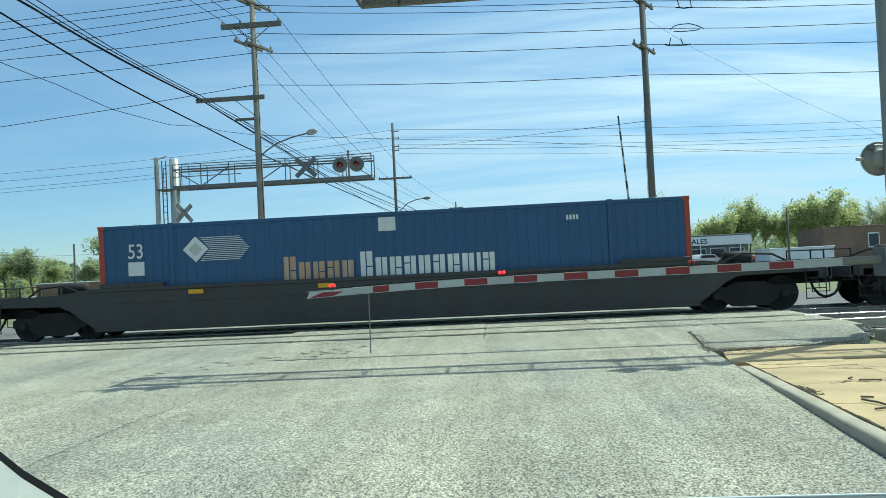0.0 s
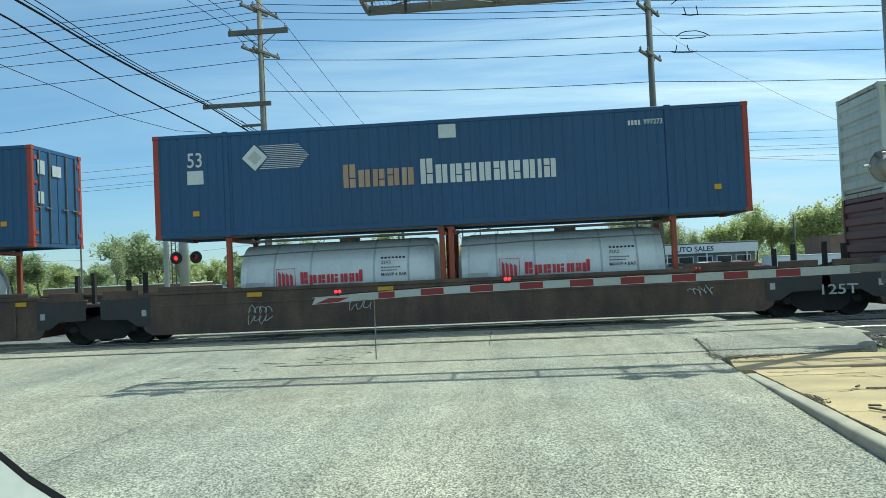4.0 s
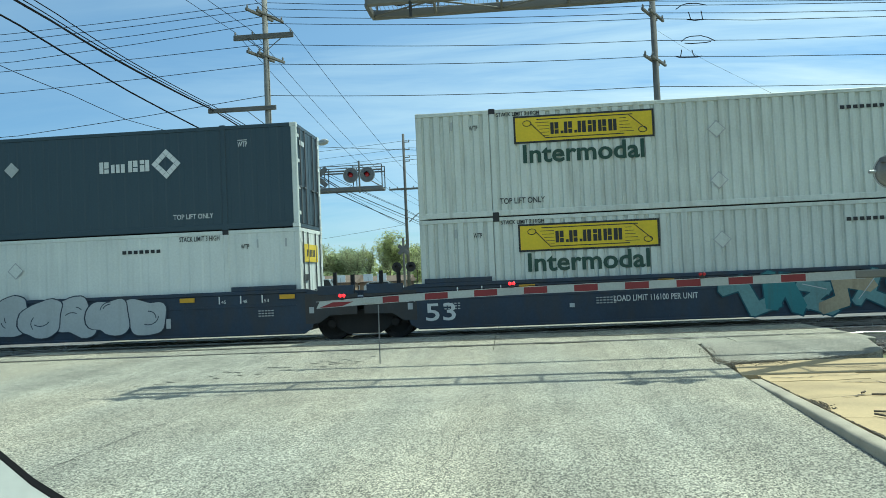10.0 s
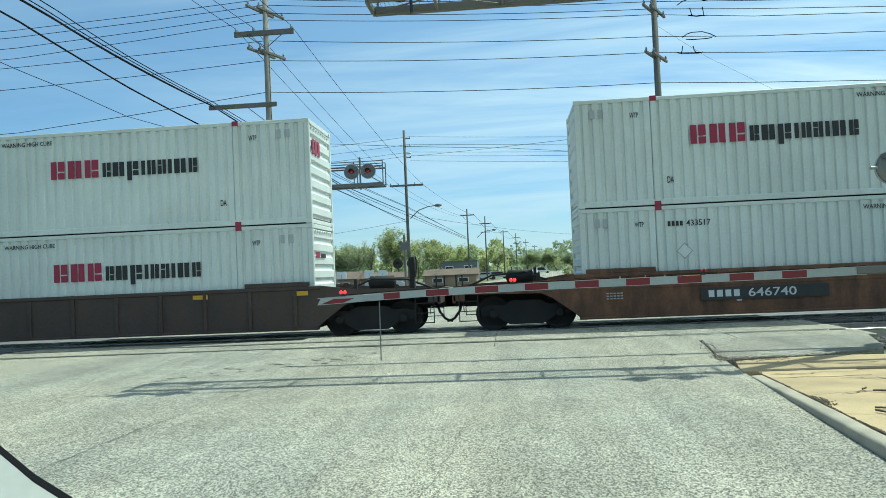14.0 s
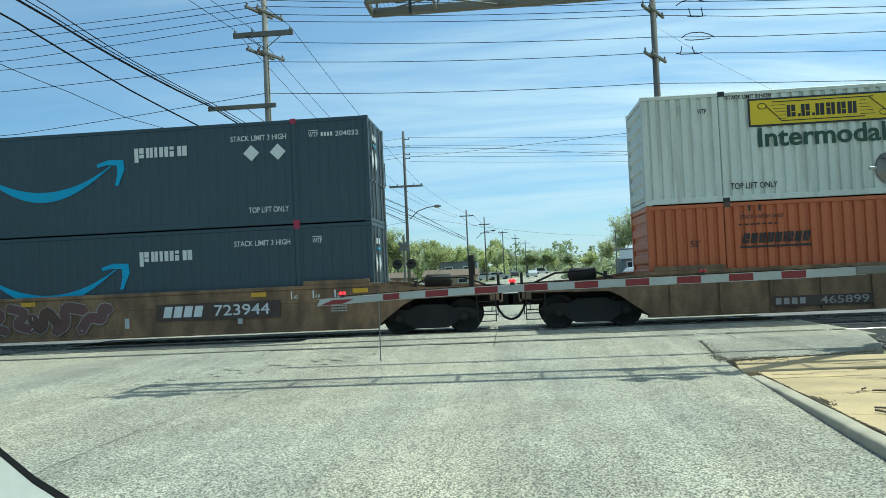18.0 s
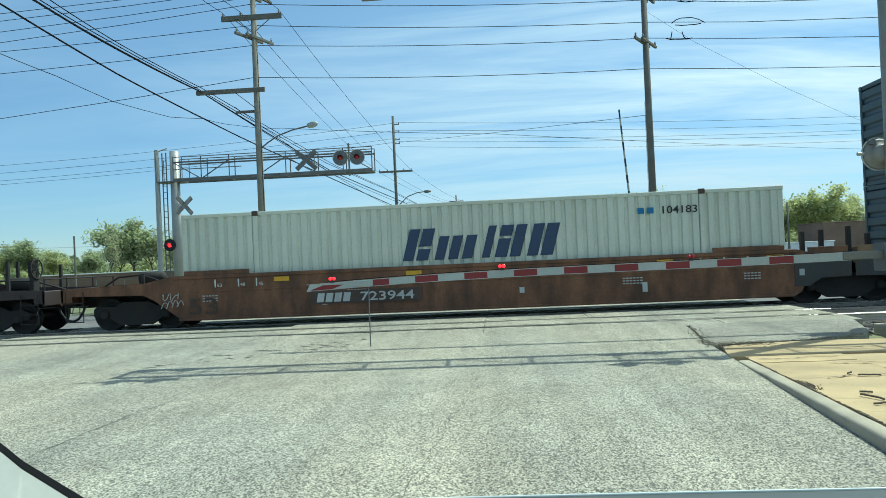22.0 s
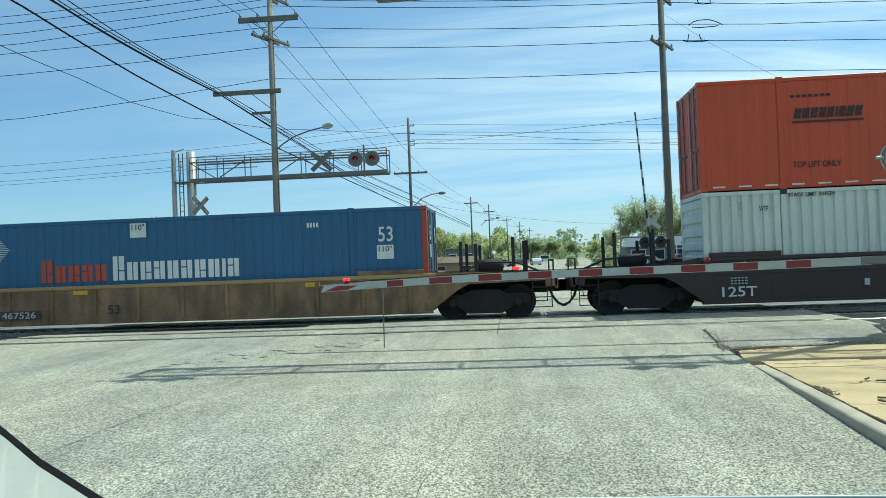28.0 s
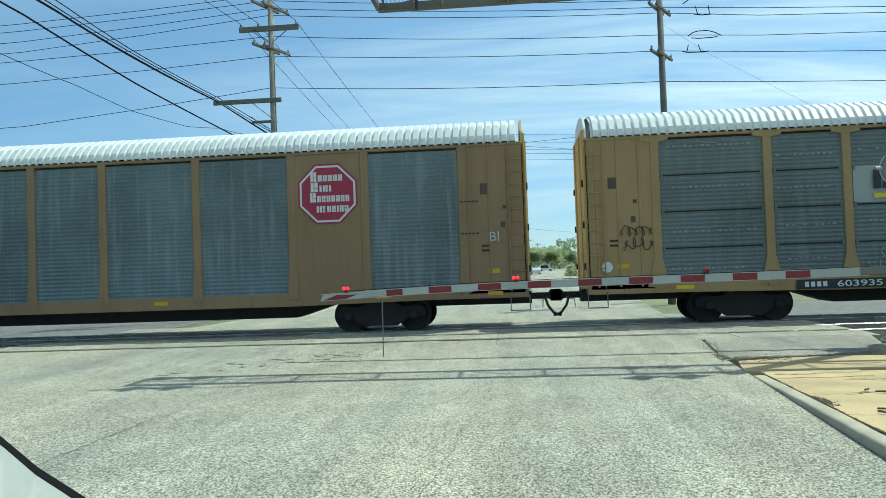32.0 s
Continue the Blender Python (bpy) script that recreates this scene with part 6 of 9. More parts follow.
def well_car(base, skin, left="out", right="out", ribs=False, seed=1, label="well car", own_left=True, tall=1.42, trim="dec_amber", stencils=True, posts=False, brake=True, chord=""):
    """A double-stack well car. left, right: 'out' has a coupler, 'joint' shares a truck with its neighbour.
    base: train coordinate of the left end of its container."""
    r = random.Random(seed)
    car = thing("well_car", pose(base + CL / 2, TY, 0), label, "railway wagon", "railway wagons")
    MOVING.append((car, car.matrix_basis.copy()))
    ends = {}
    hx = CL / 2
    W = 1.47
    for side, sx in ((left, -1), (right, 1)):
        ends[sx] = hx + (3.42 if side == "out" else 1.58)
    # side walls: one profile with the arches over the trucks
    def half(side, sx):
        e = ends[sx]
        if side == "out":
            return [(hx - 0.10, 0.245), (hx + 0.12, 0.34), (hx + 0.80, 0.84), (hx + 1.10, 0.98), (e - 0.3, 1.02), (e - 0.3, 0.86), (e, 0.86), (e, 1.24), (hx + 1.1, 1.30), (hx + 0.25, tall)]
        return [(hx + 0.10, 0.245), (hx + 0.30, 0.36), (hx + 0.55, 0.95), (e, 1.05), (e, 1.28), (hx + 0.7, 1.32), (hx + 0.2, tall)]
    poly = [(x, z) for x, z in half(right, 1)] + [(-x, z) for x, z in half(left, -1)[::-1]]
    for sy in (-1, 1):
        part("side_wall", Shape().prism(poly, *sorted((sy * W, sy * (W - 0.035)))), M[skin], car)
        part("top_chord", Shape().cbox(-hx - 0.2, hx + 0.2, *sorted((sy * (W + 0.03), sy * (W - 0.09))), tall - 0.10, tall + 0.01, 0.02), M[chord or skin], car)
        part("bottom_sill", Shape().cbox(-hx - 0.1, hx + 0.1, *sorted((sy * (W + 0.02), sy * (W - 0.20))), 0.235, 0.30, 0.015), M[skin], car)
        if ribs:
            for k in range(13):
                x = -hx + 0.5 + k * (CL - 1.0) / 12
                part("rib", Shape().cbox(x - 0.05, x + 0.05, *sorted((sy * (W + 0.055), sy * (W - 0.01))), 0.30, tall - 0.09, 0.012), M[skin], car)
        else:
            for k in range(1, 10):
                x = -hx + k * CL / 10 + 0.05 * r.random()
                part("weld_seam", Shape().box(x - 0.007, x + 0.007, *sorted((sy * (W + 0.004), sy * (W - 0.01))), 0.31, tall - 0.10), M[skin], car)
            part("belt", Shape().cbox(-hx + 0.1, hx - 0.1, *sorted((sy * (W + 0.012), sy * (W - 0.01))), 1.0, 1.05, 0.006), M[skin], car)
    for k in range(7):
        x = -hx + 0.4 + k * (CL - 0.8) / 6
        part("cross_bearer", Shape().cbox(x - 0.15, x + 0.15, -W + 0.21, W - 0.21, 0.236, 0.249, 0.004), M[skin], car)
    for side, sx in ((left, -1), (right, 1)):
        e = ends[sx]
        part("end_deck", Shape().cbox(*sorted((sx * (hx + 0.3), sx * e)), -W + 0.04, W - 0.04, 1.06, 1.16, 0.02), M[skin], car)
        part("bulkhead", Shape().cbox(*sorted((sx * (hx + 0.03), sx * (hx + 0.09))), -W + 0.04, W - 0.04, 0.28, 1.25, 0.02), M[skin], car)
        part("draft_sill", Shape().cbox(*sorted((sx * (hx + 0.2), sx * (e + 0.02))), -0.28, 0.28, 0.66, 1.05, 0.02), M["truck_iron"], car)
        if side == "out":
            truck(car, sx * (hx + 1.50))
            coupler(car, sx * (hx + 3.67), sx)
            part("end_sill", Shape().cbox(*sorted((sx * (e - 0.05), sx * (e + 0.03))), -W, W, 0.80, 1.22, 0.02), M[skin], car)
            # rails, posts and brake gear on the platform
            for y in (-1.3, 1.3):
                part("stanchion", Shape().tube((sx * (e - 0.08), y, 1.1), (sx * (e - 0.08), y, 1.55), 0.022, 6), M["truck_iron"], car)
            part("end_rail", Shape().tube((sx * (e - 0.08), -1.3, 1.55), (sx * (e - 0.08), 1.3, 1.55), 0.02, 6), M["truck_iron"], car)
            for dx in ((0.85, 1.25, 2.25) if posts else (1.1,)):
                part("guide_post", Shape().cbox(*sorted((sx * (hx + dx), sx * (hx + dx + 0.09))), -1.36, -1.27, 1.1, (1.95 if posts else 1.35) + 0.35 * r.random(), 0.01), M["truck_iron"], car)
                part("guide_post", Shape().cbox(*sorted((sx * (hx + dx), sx * (hx + dx + 0.09))), 1.27, 1.36, 1.1, (1.95 if posts else 1.35) + 0.35 * r.random(), 0.01), M["truck_iron"], car)
            part("brake_cylinder", Shape().lathe([(0.04, 0), (0.2, 0.06), (0.2, 0.75), (0.04, 0.82)], (sx * (hx + 1.2), 0.3, 1.42), (sx, 0, 0), 14), M["truck_iron"], car, smooth=True)
            part("air_pipe", Shape().path([(sx * (hx + 0.6), -0.6, 1.2), (sx * (hx + 1.5), -0.6, 1.55), (sx * (hx + 2.4), -0.2, 1.5), (sx * (hx + 3.1), 0.2, 1.2)], 0.03, 6), M["truck_iron"], car)
            if sx > 0 and brake:
                rim = Shape()
                pts = [(0, math.cos(a) * 0.28, math.sin(a) * 0.28) for a in (k * math.pi / 9 for k in range(19))]
                rim.path(pts, 0.02, 6)
                for k in range(4):
                    a = k * math.pi / 4
                    rim.tube((0, math.cos(a) * 0.28, math.sin(a) * 0.28), (0, -math.cos(a) * 0.28, -math.sin(a) * 0.28), 0.012, 5)
                part("brake_wheel", rim, M["truck_iron"], car, at=pose(hx + 2.7, -0.6, 1.85))
                part("brake_stand", Shape().cbox(hx + 2.55, hx + 2.68, -0.75, -0.45, 1.1, 2.1, 0.02), M["truck_iron"], car)
            for y in (-W - 0.05, W + 0.02):
                for zz in (0.32, 0.58, 0.84):
                    part("ladder_rung", Shape().tube((sx * (e - 0.65), y, zz), (sx * (e - 0.15), y, zz), 0.014, 5), M["truck_iron"], car)
                for dx in (0.65, 0.15):
                    part("ladder_rail", Shape().tube((sx * (e - dx), y, 0.3), (sx * (e - dx), y, 1.15), 0.014, 5), M["truck_iron"], car)
        else:
            if (sx > 0 and False) or (sx < 0 and own_left):
                truck(car, sx * (hx + 1.66))
            cover = [(hx + 0.14, 0.50), (hx + 0.14, 1.30), (e - 0.02, 1.27), (e - 0.02, 0.72), (hx + 0.8, 0.70), (hx + 0.5, 0.50)]
            part("joint_panel", Shape().prism([(sx * x, z) for x, z in cover], -W - 0.012, -W - 0.002), M["car_black"], car, "black steel panel over the shared truck")
            plate(car, "notice_plate", *sorted((sx * (hx + 0.25), sx * (hx + 0.38))), 0.78, 0.95, -W - 0.016, M["dec_grey"])
            part("side_step", Shape().cbox(*sorted((sx * (hx + 0.5), sx * (e - 0.1))), -W - 0.02, -W + 0.05, 1.25, 1.5, 0.01), M[skin], car)
            if posts:
                part("guide_frame", Shape().cbox(*sorted((sx * (hx + 0.45), sx * (hx + 1.45))), -0.75, -0.62, 1.92, 2.04, 0.01).cbox(*sorted((sx * (hx + 0.62), sx * (hx + 0.76))), -0.75, -0.62, 1.15, 1.95, 0.01)
                     .prism([(sx * (hx + 0.76), 1.45), (sx * (hx + 0.76), 1.92), (sx * (hx + 1.25), 1.92)], -0.72, -0.65), M["truck_iron"], car)
            for dx in (0.7, 1.2):
                part("guide_post", Shape().cbox(*sorted((sx * (hx + dx), sx * (hx + dx + 0.1))), -0.5, -0.35, 1.15, 1.75 + 0.3 * r.random(), 0.01), M["truck_iron"], car)
        for y in (-W + 0.1,):
            part("container_guide", Shape().cbox(*sorted((sx * (hx - 1.9), sx * (hx - 0.1))), -W - 0.015, -W + 0.06, tall, tall + 0.13, 0.02), M[skin], car)
    yb = -W - 0.036
    for u in (2.6, 6.2, 12.8, 15.6):
        plate(car, "reflector", u - hx, u + 0.42 - hx, tall - 0.24, tall - 0.12, yb, M[trim])
    if stencils:
        for u, n in ((0.6, 5), (4.6, 6), (11.9, 6), (15.0, 5)):
            for i in range(3):
                blocks(car, u - hx, u + n * 0.09 - hx, 0.88 - i * 0.07, 0.915 - i * 0.07, yb, M["dec_grey"], n, gap=0.4)
        for u in (0.95, 1.6, 2.1, 13.9, 14.5, 15.1):
            plate(car, "stripe", u - hx, u + 0.035 - hx, 1.12, 1.33, yb, M["dec_white"])
        for u, t in ((1.0, "53"), (1.65, "48"), (2.15, "45"), (13.95, "45"), (14.55, "48"), (15.15, "53")):
            letter(car, t, u + 0.02 - hx, u + 0.15 - hx, 1.13, 1.22, yb - 0.004, M["dec_white"])
        for u in (3.9, 9.2, 12.4):
            plate(car, "notice_plate", u - hx, u + 0.13 - hx, 0.5 + 0.2 * r.random(), 0.78, yb, M["dec_grey"])
    return car


def car_text(car, s, u0, u1, z0, z1, mat="dec_white", bold=0.01):
    return letter(car, s, u0 - CL / 2, u1 - CL / 2, z0, z1, -1.52, M[mat], bold)


FORMS = (
    ((0, 1), (0.25, 0.15), (0.6, 0.9), (1, 0.05)), ((0, 0.2), (0.55, 1), (0.35, 0.35), (1, 0.1)), ((0.1, 0.9), (0.9, 0.7), (0.3, 0.3), (1, 0)), ((0, 0.6), (0.4, 0), (0.6, 1), (1, 0.35)),
    ((-0.15, 0.1), (0.4, 0.25), (0.2, 0.95), (1.1, 0.8)), ((0, 0.05), (0.2, 0.6), (0.9, 0.45), (0.75, 1), (1.15, 0.85)), ((0.9, 0.1), (0.1, 0.3), (0.85, 0.65), (0.0, 0.95)), ((-0.2, 0.75), (0.3, 0.9), (0.6, 0.1), (1.2, 0.3)))


def stroke(s, pts, w, y, step=0.00012):
    """Thick bent strokes with pointed ends, each piece a hair in front of the last."""
    for i, (p, q) in enumerate(zip(pts, pts[1:])):
        d = (q - p).normalized()
        nrm = Vector((-d.y, d.x)) * w
        a, b = p - d * w * 0.55, q + d * w * 0.55
        poly = [a - nrm * 0.85, a - d * w * 0.35, a + nrm * 0.85, b + nrm, b + d * w * (0.9 if i == len(pts) - 2 else 0.3), b - nrm]
        yy = y - step * i
        k = len(s.v)
        s.v += [(v.x, yy, v.y) for v in poly]
        s.f.append(tuple(range(k, k + 6)))


def ribbon(s, pts, w, y, step=0.00005):
    """One smooth thick stroke with pointed ends along a curved line."""
    k, n = len(s.v), len(pts)
    for i, p in enumerate(pts):
        d = (pts[min(i + 1, n - 1)] - pts[max(i - 1, 0)]).normalized()
        nrm = Vector((-d.y, d.x)) * w
        s.v += [((p + nrm).x, y - step * i, (p + nrm).y), ((p - nrm).x, y - step * i, (p - nrm).y)]
    s.f += [(k + 2 * i, k + 2 * i + 1, k + 2 * i + 3, k + 2 * i + 2) for i in range(n - 1)]
    for i, j, q in ((0, 1, -1), (n - 1, n - 2, 1)):
        tip = pts[i] + (pts[i] - pts[j]).normalized() * w * 0.8
        s.v.append((tip.x, y - step * i, tip.y))
        a, b = (k + 2 * i, k + 2 * i + 1)
        s.f.append((a, b, len(s.v) - 1) if q > 0 else (b, a, len(s.v) - 1))


def graffiti(car, u0, u1, z0, z1, fills, outline, n, seed, y=-1.515, L=CL, fat=0.17, rim=0.028, curved=False):
    """A painted piece: interlocking bent forms, filled and outlined."""
    r = random.Random(seed)
    w = (u1 - u0) / n
    for i in range(n):
        x0, h = u0 + (i + 0.10) * w - L / 2, (z1 - z0) * r.uniform(0.78, 0.95)
        zz = z0 + r.uniform(0.0, (z1 - z0) * 0.1)
        lean = r.uniform(-0.12, 0.22) * w
        shape = FORMS[r.randrange(len(FORMS))]
        pts = [Vector((x0 + (0.0 + 1.0 * a + r.uniform(-0.08, 0.08)) * w + lean * c, zz + (0.12 + 0.76 * c + r.uniform(-0.04, 0.04)) * h)) for a, c in shape]
        wd = fat * min(w, h) * r.uniform(0.85, 1.15)
        if curved:
            for _ in range(2):
                pts = [pts[0]] + [p.lerp(q, f) for p, q in zip(pts, pts[1:]) for f in (0.25, 0.75)] + [pts[-1]]
        back, face = Shape(), Shape()
        draw = ribbon if curved else stroke
        draw(back, pts, wd + rim, y - 0.0008 * (i % 2), 0.00005)
        draw(face, pts, wd, y - 0.0025 - 0.0008 * (i % 2), 0.00005)
        part("painted_outline", back, M[outline], car)
        part("painted_fill", face, M[fills[i % len(fills)]], car)
        if r.random() < 0.5:
            line = Shape()
            stroke(line, [pts[0] + Vector((0.02, 0.03)), pts[1] + Vector((0.02, -0.03))], 0.012, y - 0.0045)
            part("painted_stroke", line, M["graf_shine"], car)


def bubbles(car, u0, u1, z0, z1, fill, outline, n, seed, y=-1.515, L=CL):
    """Swollen overlapping rounded forms with inner dark strokes."""
    r = random.Random(seed)
    w = (u1 - u0) / n
    for i in range(n):
        cx, cz = u0 + (i + 0.5) * w - L / 2, (z0 + z1) / 2 + r.uniform(-0.06, 0.06)
        rx, rz = w * r.uniform(0.52, 0.62), (z1 - z0) / 2 * r.uniform(0.85, 1.02)
        ph = [r.uniform(0, 6.28) for _ in range(3)]
        pts = []
        for k in range(32):
            a = 2 * math.pi * k / 32
            q = 1 + 0.14 * math.sin(2 * a + ph[0]) + 0.12 * math.sin(3 * a + ph[1]) + 0.05 * math.sin(5 * a + ph[2])
            cs, sn = math.cos(a), math.sin(a)
            pts.append((cx + rx * q * math.copysign(abs(cs) ** 0.75, cs), cz + rz * min(1.08, q) * math.copysign(abs(sn) ** 0.75, sn)))
        yy = y - 0.004 * (i % 2)
        polygon(car, "painted_outline", [(cx + (x - cx) * 1.06, cz + (z - cz) * 1.05) for x, z in pts], yy, M[outline], 0.001)
        polygon(car, "painted_fill", pts, yy - 0.0015, M[fill], 0.001)
        s = Shape()
        for _ in range(2):
            a0, sw, rr = r.uniform(0, 6.28), r.uniform(0.8, 1.9), r.uniform(0.25, 0.55)
            ox, oz = cx + r.uniform(-0.25, 0.25) * rx, cz + r.uniform(-0.3, 0.3) * rz
            stroke(s, [Vector((ox + rr * rx * math.cos(a0 + sw * k / 5), oz + rr * rz * math.sin(a0 + sw * k / 5))) for k in range(6)], 0.013, yy - 0.003 - 0.0008 * _)
        part("painted_stroke", s, M[outline], car)


def scrawl(car, u, z, size, mat, seed, y=-1.515, L=CL):
    """A small scribbled tag: a few quick looping strokes."""
    r = random.Random(seed * 7 + 3)
    for row in range(r.choice((1, 2, 2))):
        x, zz = u - L / 2 + r.uniform(0, 0.2) * size, z + (0.18 - 0.36 * row) * size
        f1, f2, p1, p2 = r.uniform(0.7, 1.2), r.uniform(1.3, 2.3), r.uniform(0, 6), r.uniform(0, 6)
        pts = []
        n = r.randrange(22, 38)
        for k in range(n):
            env = 0.5 + 0.5 * abs(math.sin(k * 0.31 + p1))
            pts.append((x + size * 0.95 * k / n + math.cos(k * f1 + p1) * size * 0.085, y, zz + size * env * (0.16 * math.sin(k * f1 + p2) + 0.07 * math.sin(k * f2 + p1))))
        part("painted_tag", Shape().path(pts, 0.011, 4), M[mat], car)


def autorack(base, L, skin, screen, posts_u, plain, label, bright, seed, rows=4, cap="roof_white"):
    """A tall enclosed rack wagon for cars: screens between posts, plain end bays, a wavy white roof."""
    hx = L / 2
    W = 1.50
    car = thing("autorack_wagon", pose(base + hx, TY, 0), label, "railway wagon", "railway wagons")
    MOVING.append((car, car.matrix_basis.copy()))
    zt, zb = 4.88, 1.02
    # deck and sill
    part("deck", Shape().cbox(-hx + 0.1, hx - 0.1, -W + 0.05, W - 0.05, 0.86, 1.05, 0.02), M[skin], car)
    sill = [(-hx + 0.05, 0.84), (-hx + 2.6, 0.84), (-hx + 5.2, 0.80), (-hx + 6.4, 0.55), (hx - 6.4, 0.55), (hx - 5.2, 0.80), (hx - 2.6, 0.84), (hx - 0.05, 0.84), (hx - 0.05, 1.12), (-hx + 0.05, 1.12)]
    for sy in (-1, 1):
        part("side_sill", Shape().prism([(x, max(z, 0.78)) for x, z in sill], *sorted((sy * W, sy * (W - 0.06)))), M[skin], car)
    part("centre_sill", Shape().prism([(-hx + 5.2, 0.86), (-hx + 6.6, 0.42), (hx - 6.6, 0.42), (hx - 5.2, 0.86)], -0.5, 0.5), M["truck_iron"], car)
    for i, (a, b) in enumerate(zip(posts_u, posts_u[1:])):
        if i in plain:
            part("plain_bay", Shape().cbox(a - hx + 0.02, b - hx - 0.02, -W + 0.01, -W + 0.06, zb, zt, 0.01), M[skin], car)
            continue
        for k in range(rows):
            z0 = zb + 0.03 + k * (zt - zb - 0.05) / rows
            z1 = zb + 0.03 + (k + 1) * (zt - zb - 0.05) / rows - 0.036
            part("screen", corrugated_flat(a - hx + 0.08, b - hx - 0.08, z0, z1, -W + 0.03, 0.014, 0.055), M[screen], car)
        # rows of small pale slots and a few long scratches
        slots, r2 = Shape(), random.Random(seed * 100 + i)
        if rows > 1:
            for k in range(rows):
                zz = zb + (k + r2.uniform(0.35, 0.75)) * (zt - zb) / rows
                x, end = a - hx + r2.uniform(0.2, 0.5), b - hx - r2.uniform(0.15, 0.6)
                while x < end:
                    if r2.random() < 0.8:
                        slots.box(x, x + 0.085, -W + 0.004, -W + 0.012, zz, zz + r2.uniform(0.03, 0.06))
                    x += 0.145
            for _ in range(4):
                x, zz, ln = r2.uniform(a + 0.15, b - 0.9) - hx, r2.uniform(1.5, 4.75), r2.uniform(0.2, 0.8)
                slots.box(x, min(x + ln, b - hx - 0.12), -W + 0.004, -W + 0.012, zz, zz + 0.016)
        if rows > 1:
            part("screen_slot", slots, M["slot_pale"], car)
            clips = Shape()
            for k in range(1, rows):
                zz = zb + 0.015 + k * (zt - zb - 0.05) / rows
                for x in (a - hx + 0.13, b - hx - 0.2):
                    clips.cbox(x, x + 0.07, -W - 0.012, -W + 0.02, zz - 0.07, zz + 0.07, 0.008)
            part("screen_clip", clips, M[screen], car)
        part("screen_seam", Shape().box(a - hx + 0.06, b - hx - 0.06, -W + 0.05, -W + 0.06, zb, zt), M["truck_iron"], car)
    for u in posts_u:
        part("post", Shape().cbox(u - hx - 0.115, u - hx + 0.115, -W - 0.02, -W + 0.10, 0.95, zt + 0.02, 0.02), M[skin], car)
        q = 0.30 if rows > 1 else 0.17
        part("post_foot", Shape().prism([(u - hx - q, 1.0), (u - hx + q, 1.0), (u - hx + q * 0.8, 1.18), (u - hx + 0.122, 1.7), (u - hx - 0.122, 1.7), (u - hx - q * 0.8, 1.18)], -W - 0.03, -W + 0.02), M[skin], car)
        if rows > 1:
            part("post_head", Shape().prism([(u - hx - 0.36, zt + 0.03), (u - hx + 0.36, zt + 0.03), (u - hx + 0.36, zt - 0.05), (u - hx + 0.13, zt - 0.1), (u - hx - 0.13, zt - 0.1), (u - hx - 0.36, zt - 0.05)], -W - 0.028, -W + 0.02), M[skin], car)
    part("far_side", Shape().cbox(-hx + 0.3, hx - 0.3, W - 0.08, W, 1.0, zt, 0.02), M[screen], car)
    part("top_plate", Shape().cbox(-hx + 0.1, hx - 0.1, -W - 0.02, -W + 0.1, zt, zt + 0.09, 0.02), M[skin], car)
    part("top_plate", Shape().cbox(-hx + 0.1, hx - 0.1, W - 0.1, W + 0.02, zt, zt + 0.09, 0.02), M[skin], car)
    # plain end bays with door columns
    for sx in (-1, 1):
        inner = posts_u[0] - hx if sx < 0 else posts_u[-1] - hx
        a, b = sorted((sx * (hx - 0.12), inner))
        part("end_bay", Shape().cbox(a, b, -W + 0.0, -W + 0.07, zb - 0.05, zt, 0.015), M[skin], car)
        part("end_bay", Shape().cbox(a, b, W - 0.07, W, zb - 0.05, zt, 0.015), M[skin], car)
        for k, (du, zz, wd, ht) in enumerate(((0.30, 3.6, 0.22, 0.30), (0.62, 2.7, 0.12, 0.16), (0.30, 2.2, 0.26, 0.06), (0.30, 2.08, 0.26, 0.06), (0.66, 3.2, 0.10, 0.10), (0.4, 1.5, 0.3, 0.12))):
            x = a + (b - a) * du
            part("stencil_bar", Shape().box(x, x + wd, -W - 0.006, -W + 0.002, zz, zz + ht), M["dec_black" if k in (2, 3) else ("dec_amber" if k == 5 else "car_brown")], car)
        for k in range(3):
            x = a + (b - a) * (0.12 + 0.32 * k)
            part("bay_rib", Shape().cbox(x - 0.03, x + 0.03, -W - 0.02, -W + 0.02, zb, zt, 0.01), M[skin], car)
        for sy in (-1, 1):
            d = part("end_door", Shape().cbox(*sorted((sx * (hx - 0.10), sx * (hx - 0.02))), *sorted((sy * 0.03, sy * (W - 0.06))), 1.0, 5.2, 0.03), M[bright], car)
            part("door_edge", Shape().cbox(*sorted((sx * (hx - 0.03), sx * (hx + 0.02))), *sorted((sy * 0.68, sy * 0.78)), 1.0, 5.1, 0.01), M[bright], d)
            for zz in (1.5, 2.6, 3.7):
                part("door_hinge", Shape().cbox(*sorted((sx * (hx - 0.03), sx * (hx + 0.02))), *sorted((sy * 1.2, sy * 1.4)), zz, zz + 0.18, 0.01), M["truck_iron"], d)
        x = sx * (hx - 0.28)
        for k in range(11):
            part("ladder_rung", Shape().tube((x - 0.22, -W - 0.07, 1.2 + k * 0.33), (x + 0.22, -W - 0.07, 1.2 + k * 0.33), 0.014, 5), M[skin], car)
        for dx in (-0.22, 0.22):
            part("ladder_rail", Shape().tube((x + dx, -W - 0.07, 1.0), (x + dx, -W - 0.07, 4.75), 0.016, 5), M[skin], car)
        part("side_step", Shape().path([(x - 0.25, -W - 0.02, 0.9), (x - 0.25, -W - 0.02, 0.5), (x + 0.25, -W - 0.02, 0.5), (x + 0.25, -W - 0.02, 0.9)], 0.018, 5), M["galv"], car)
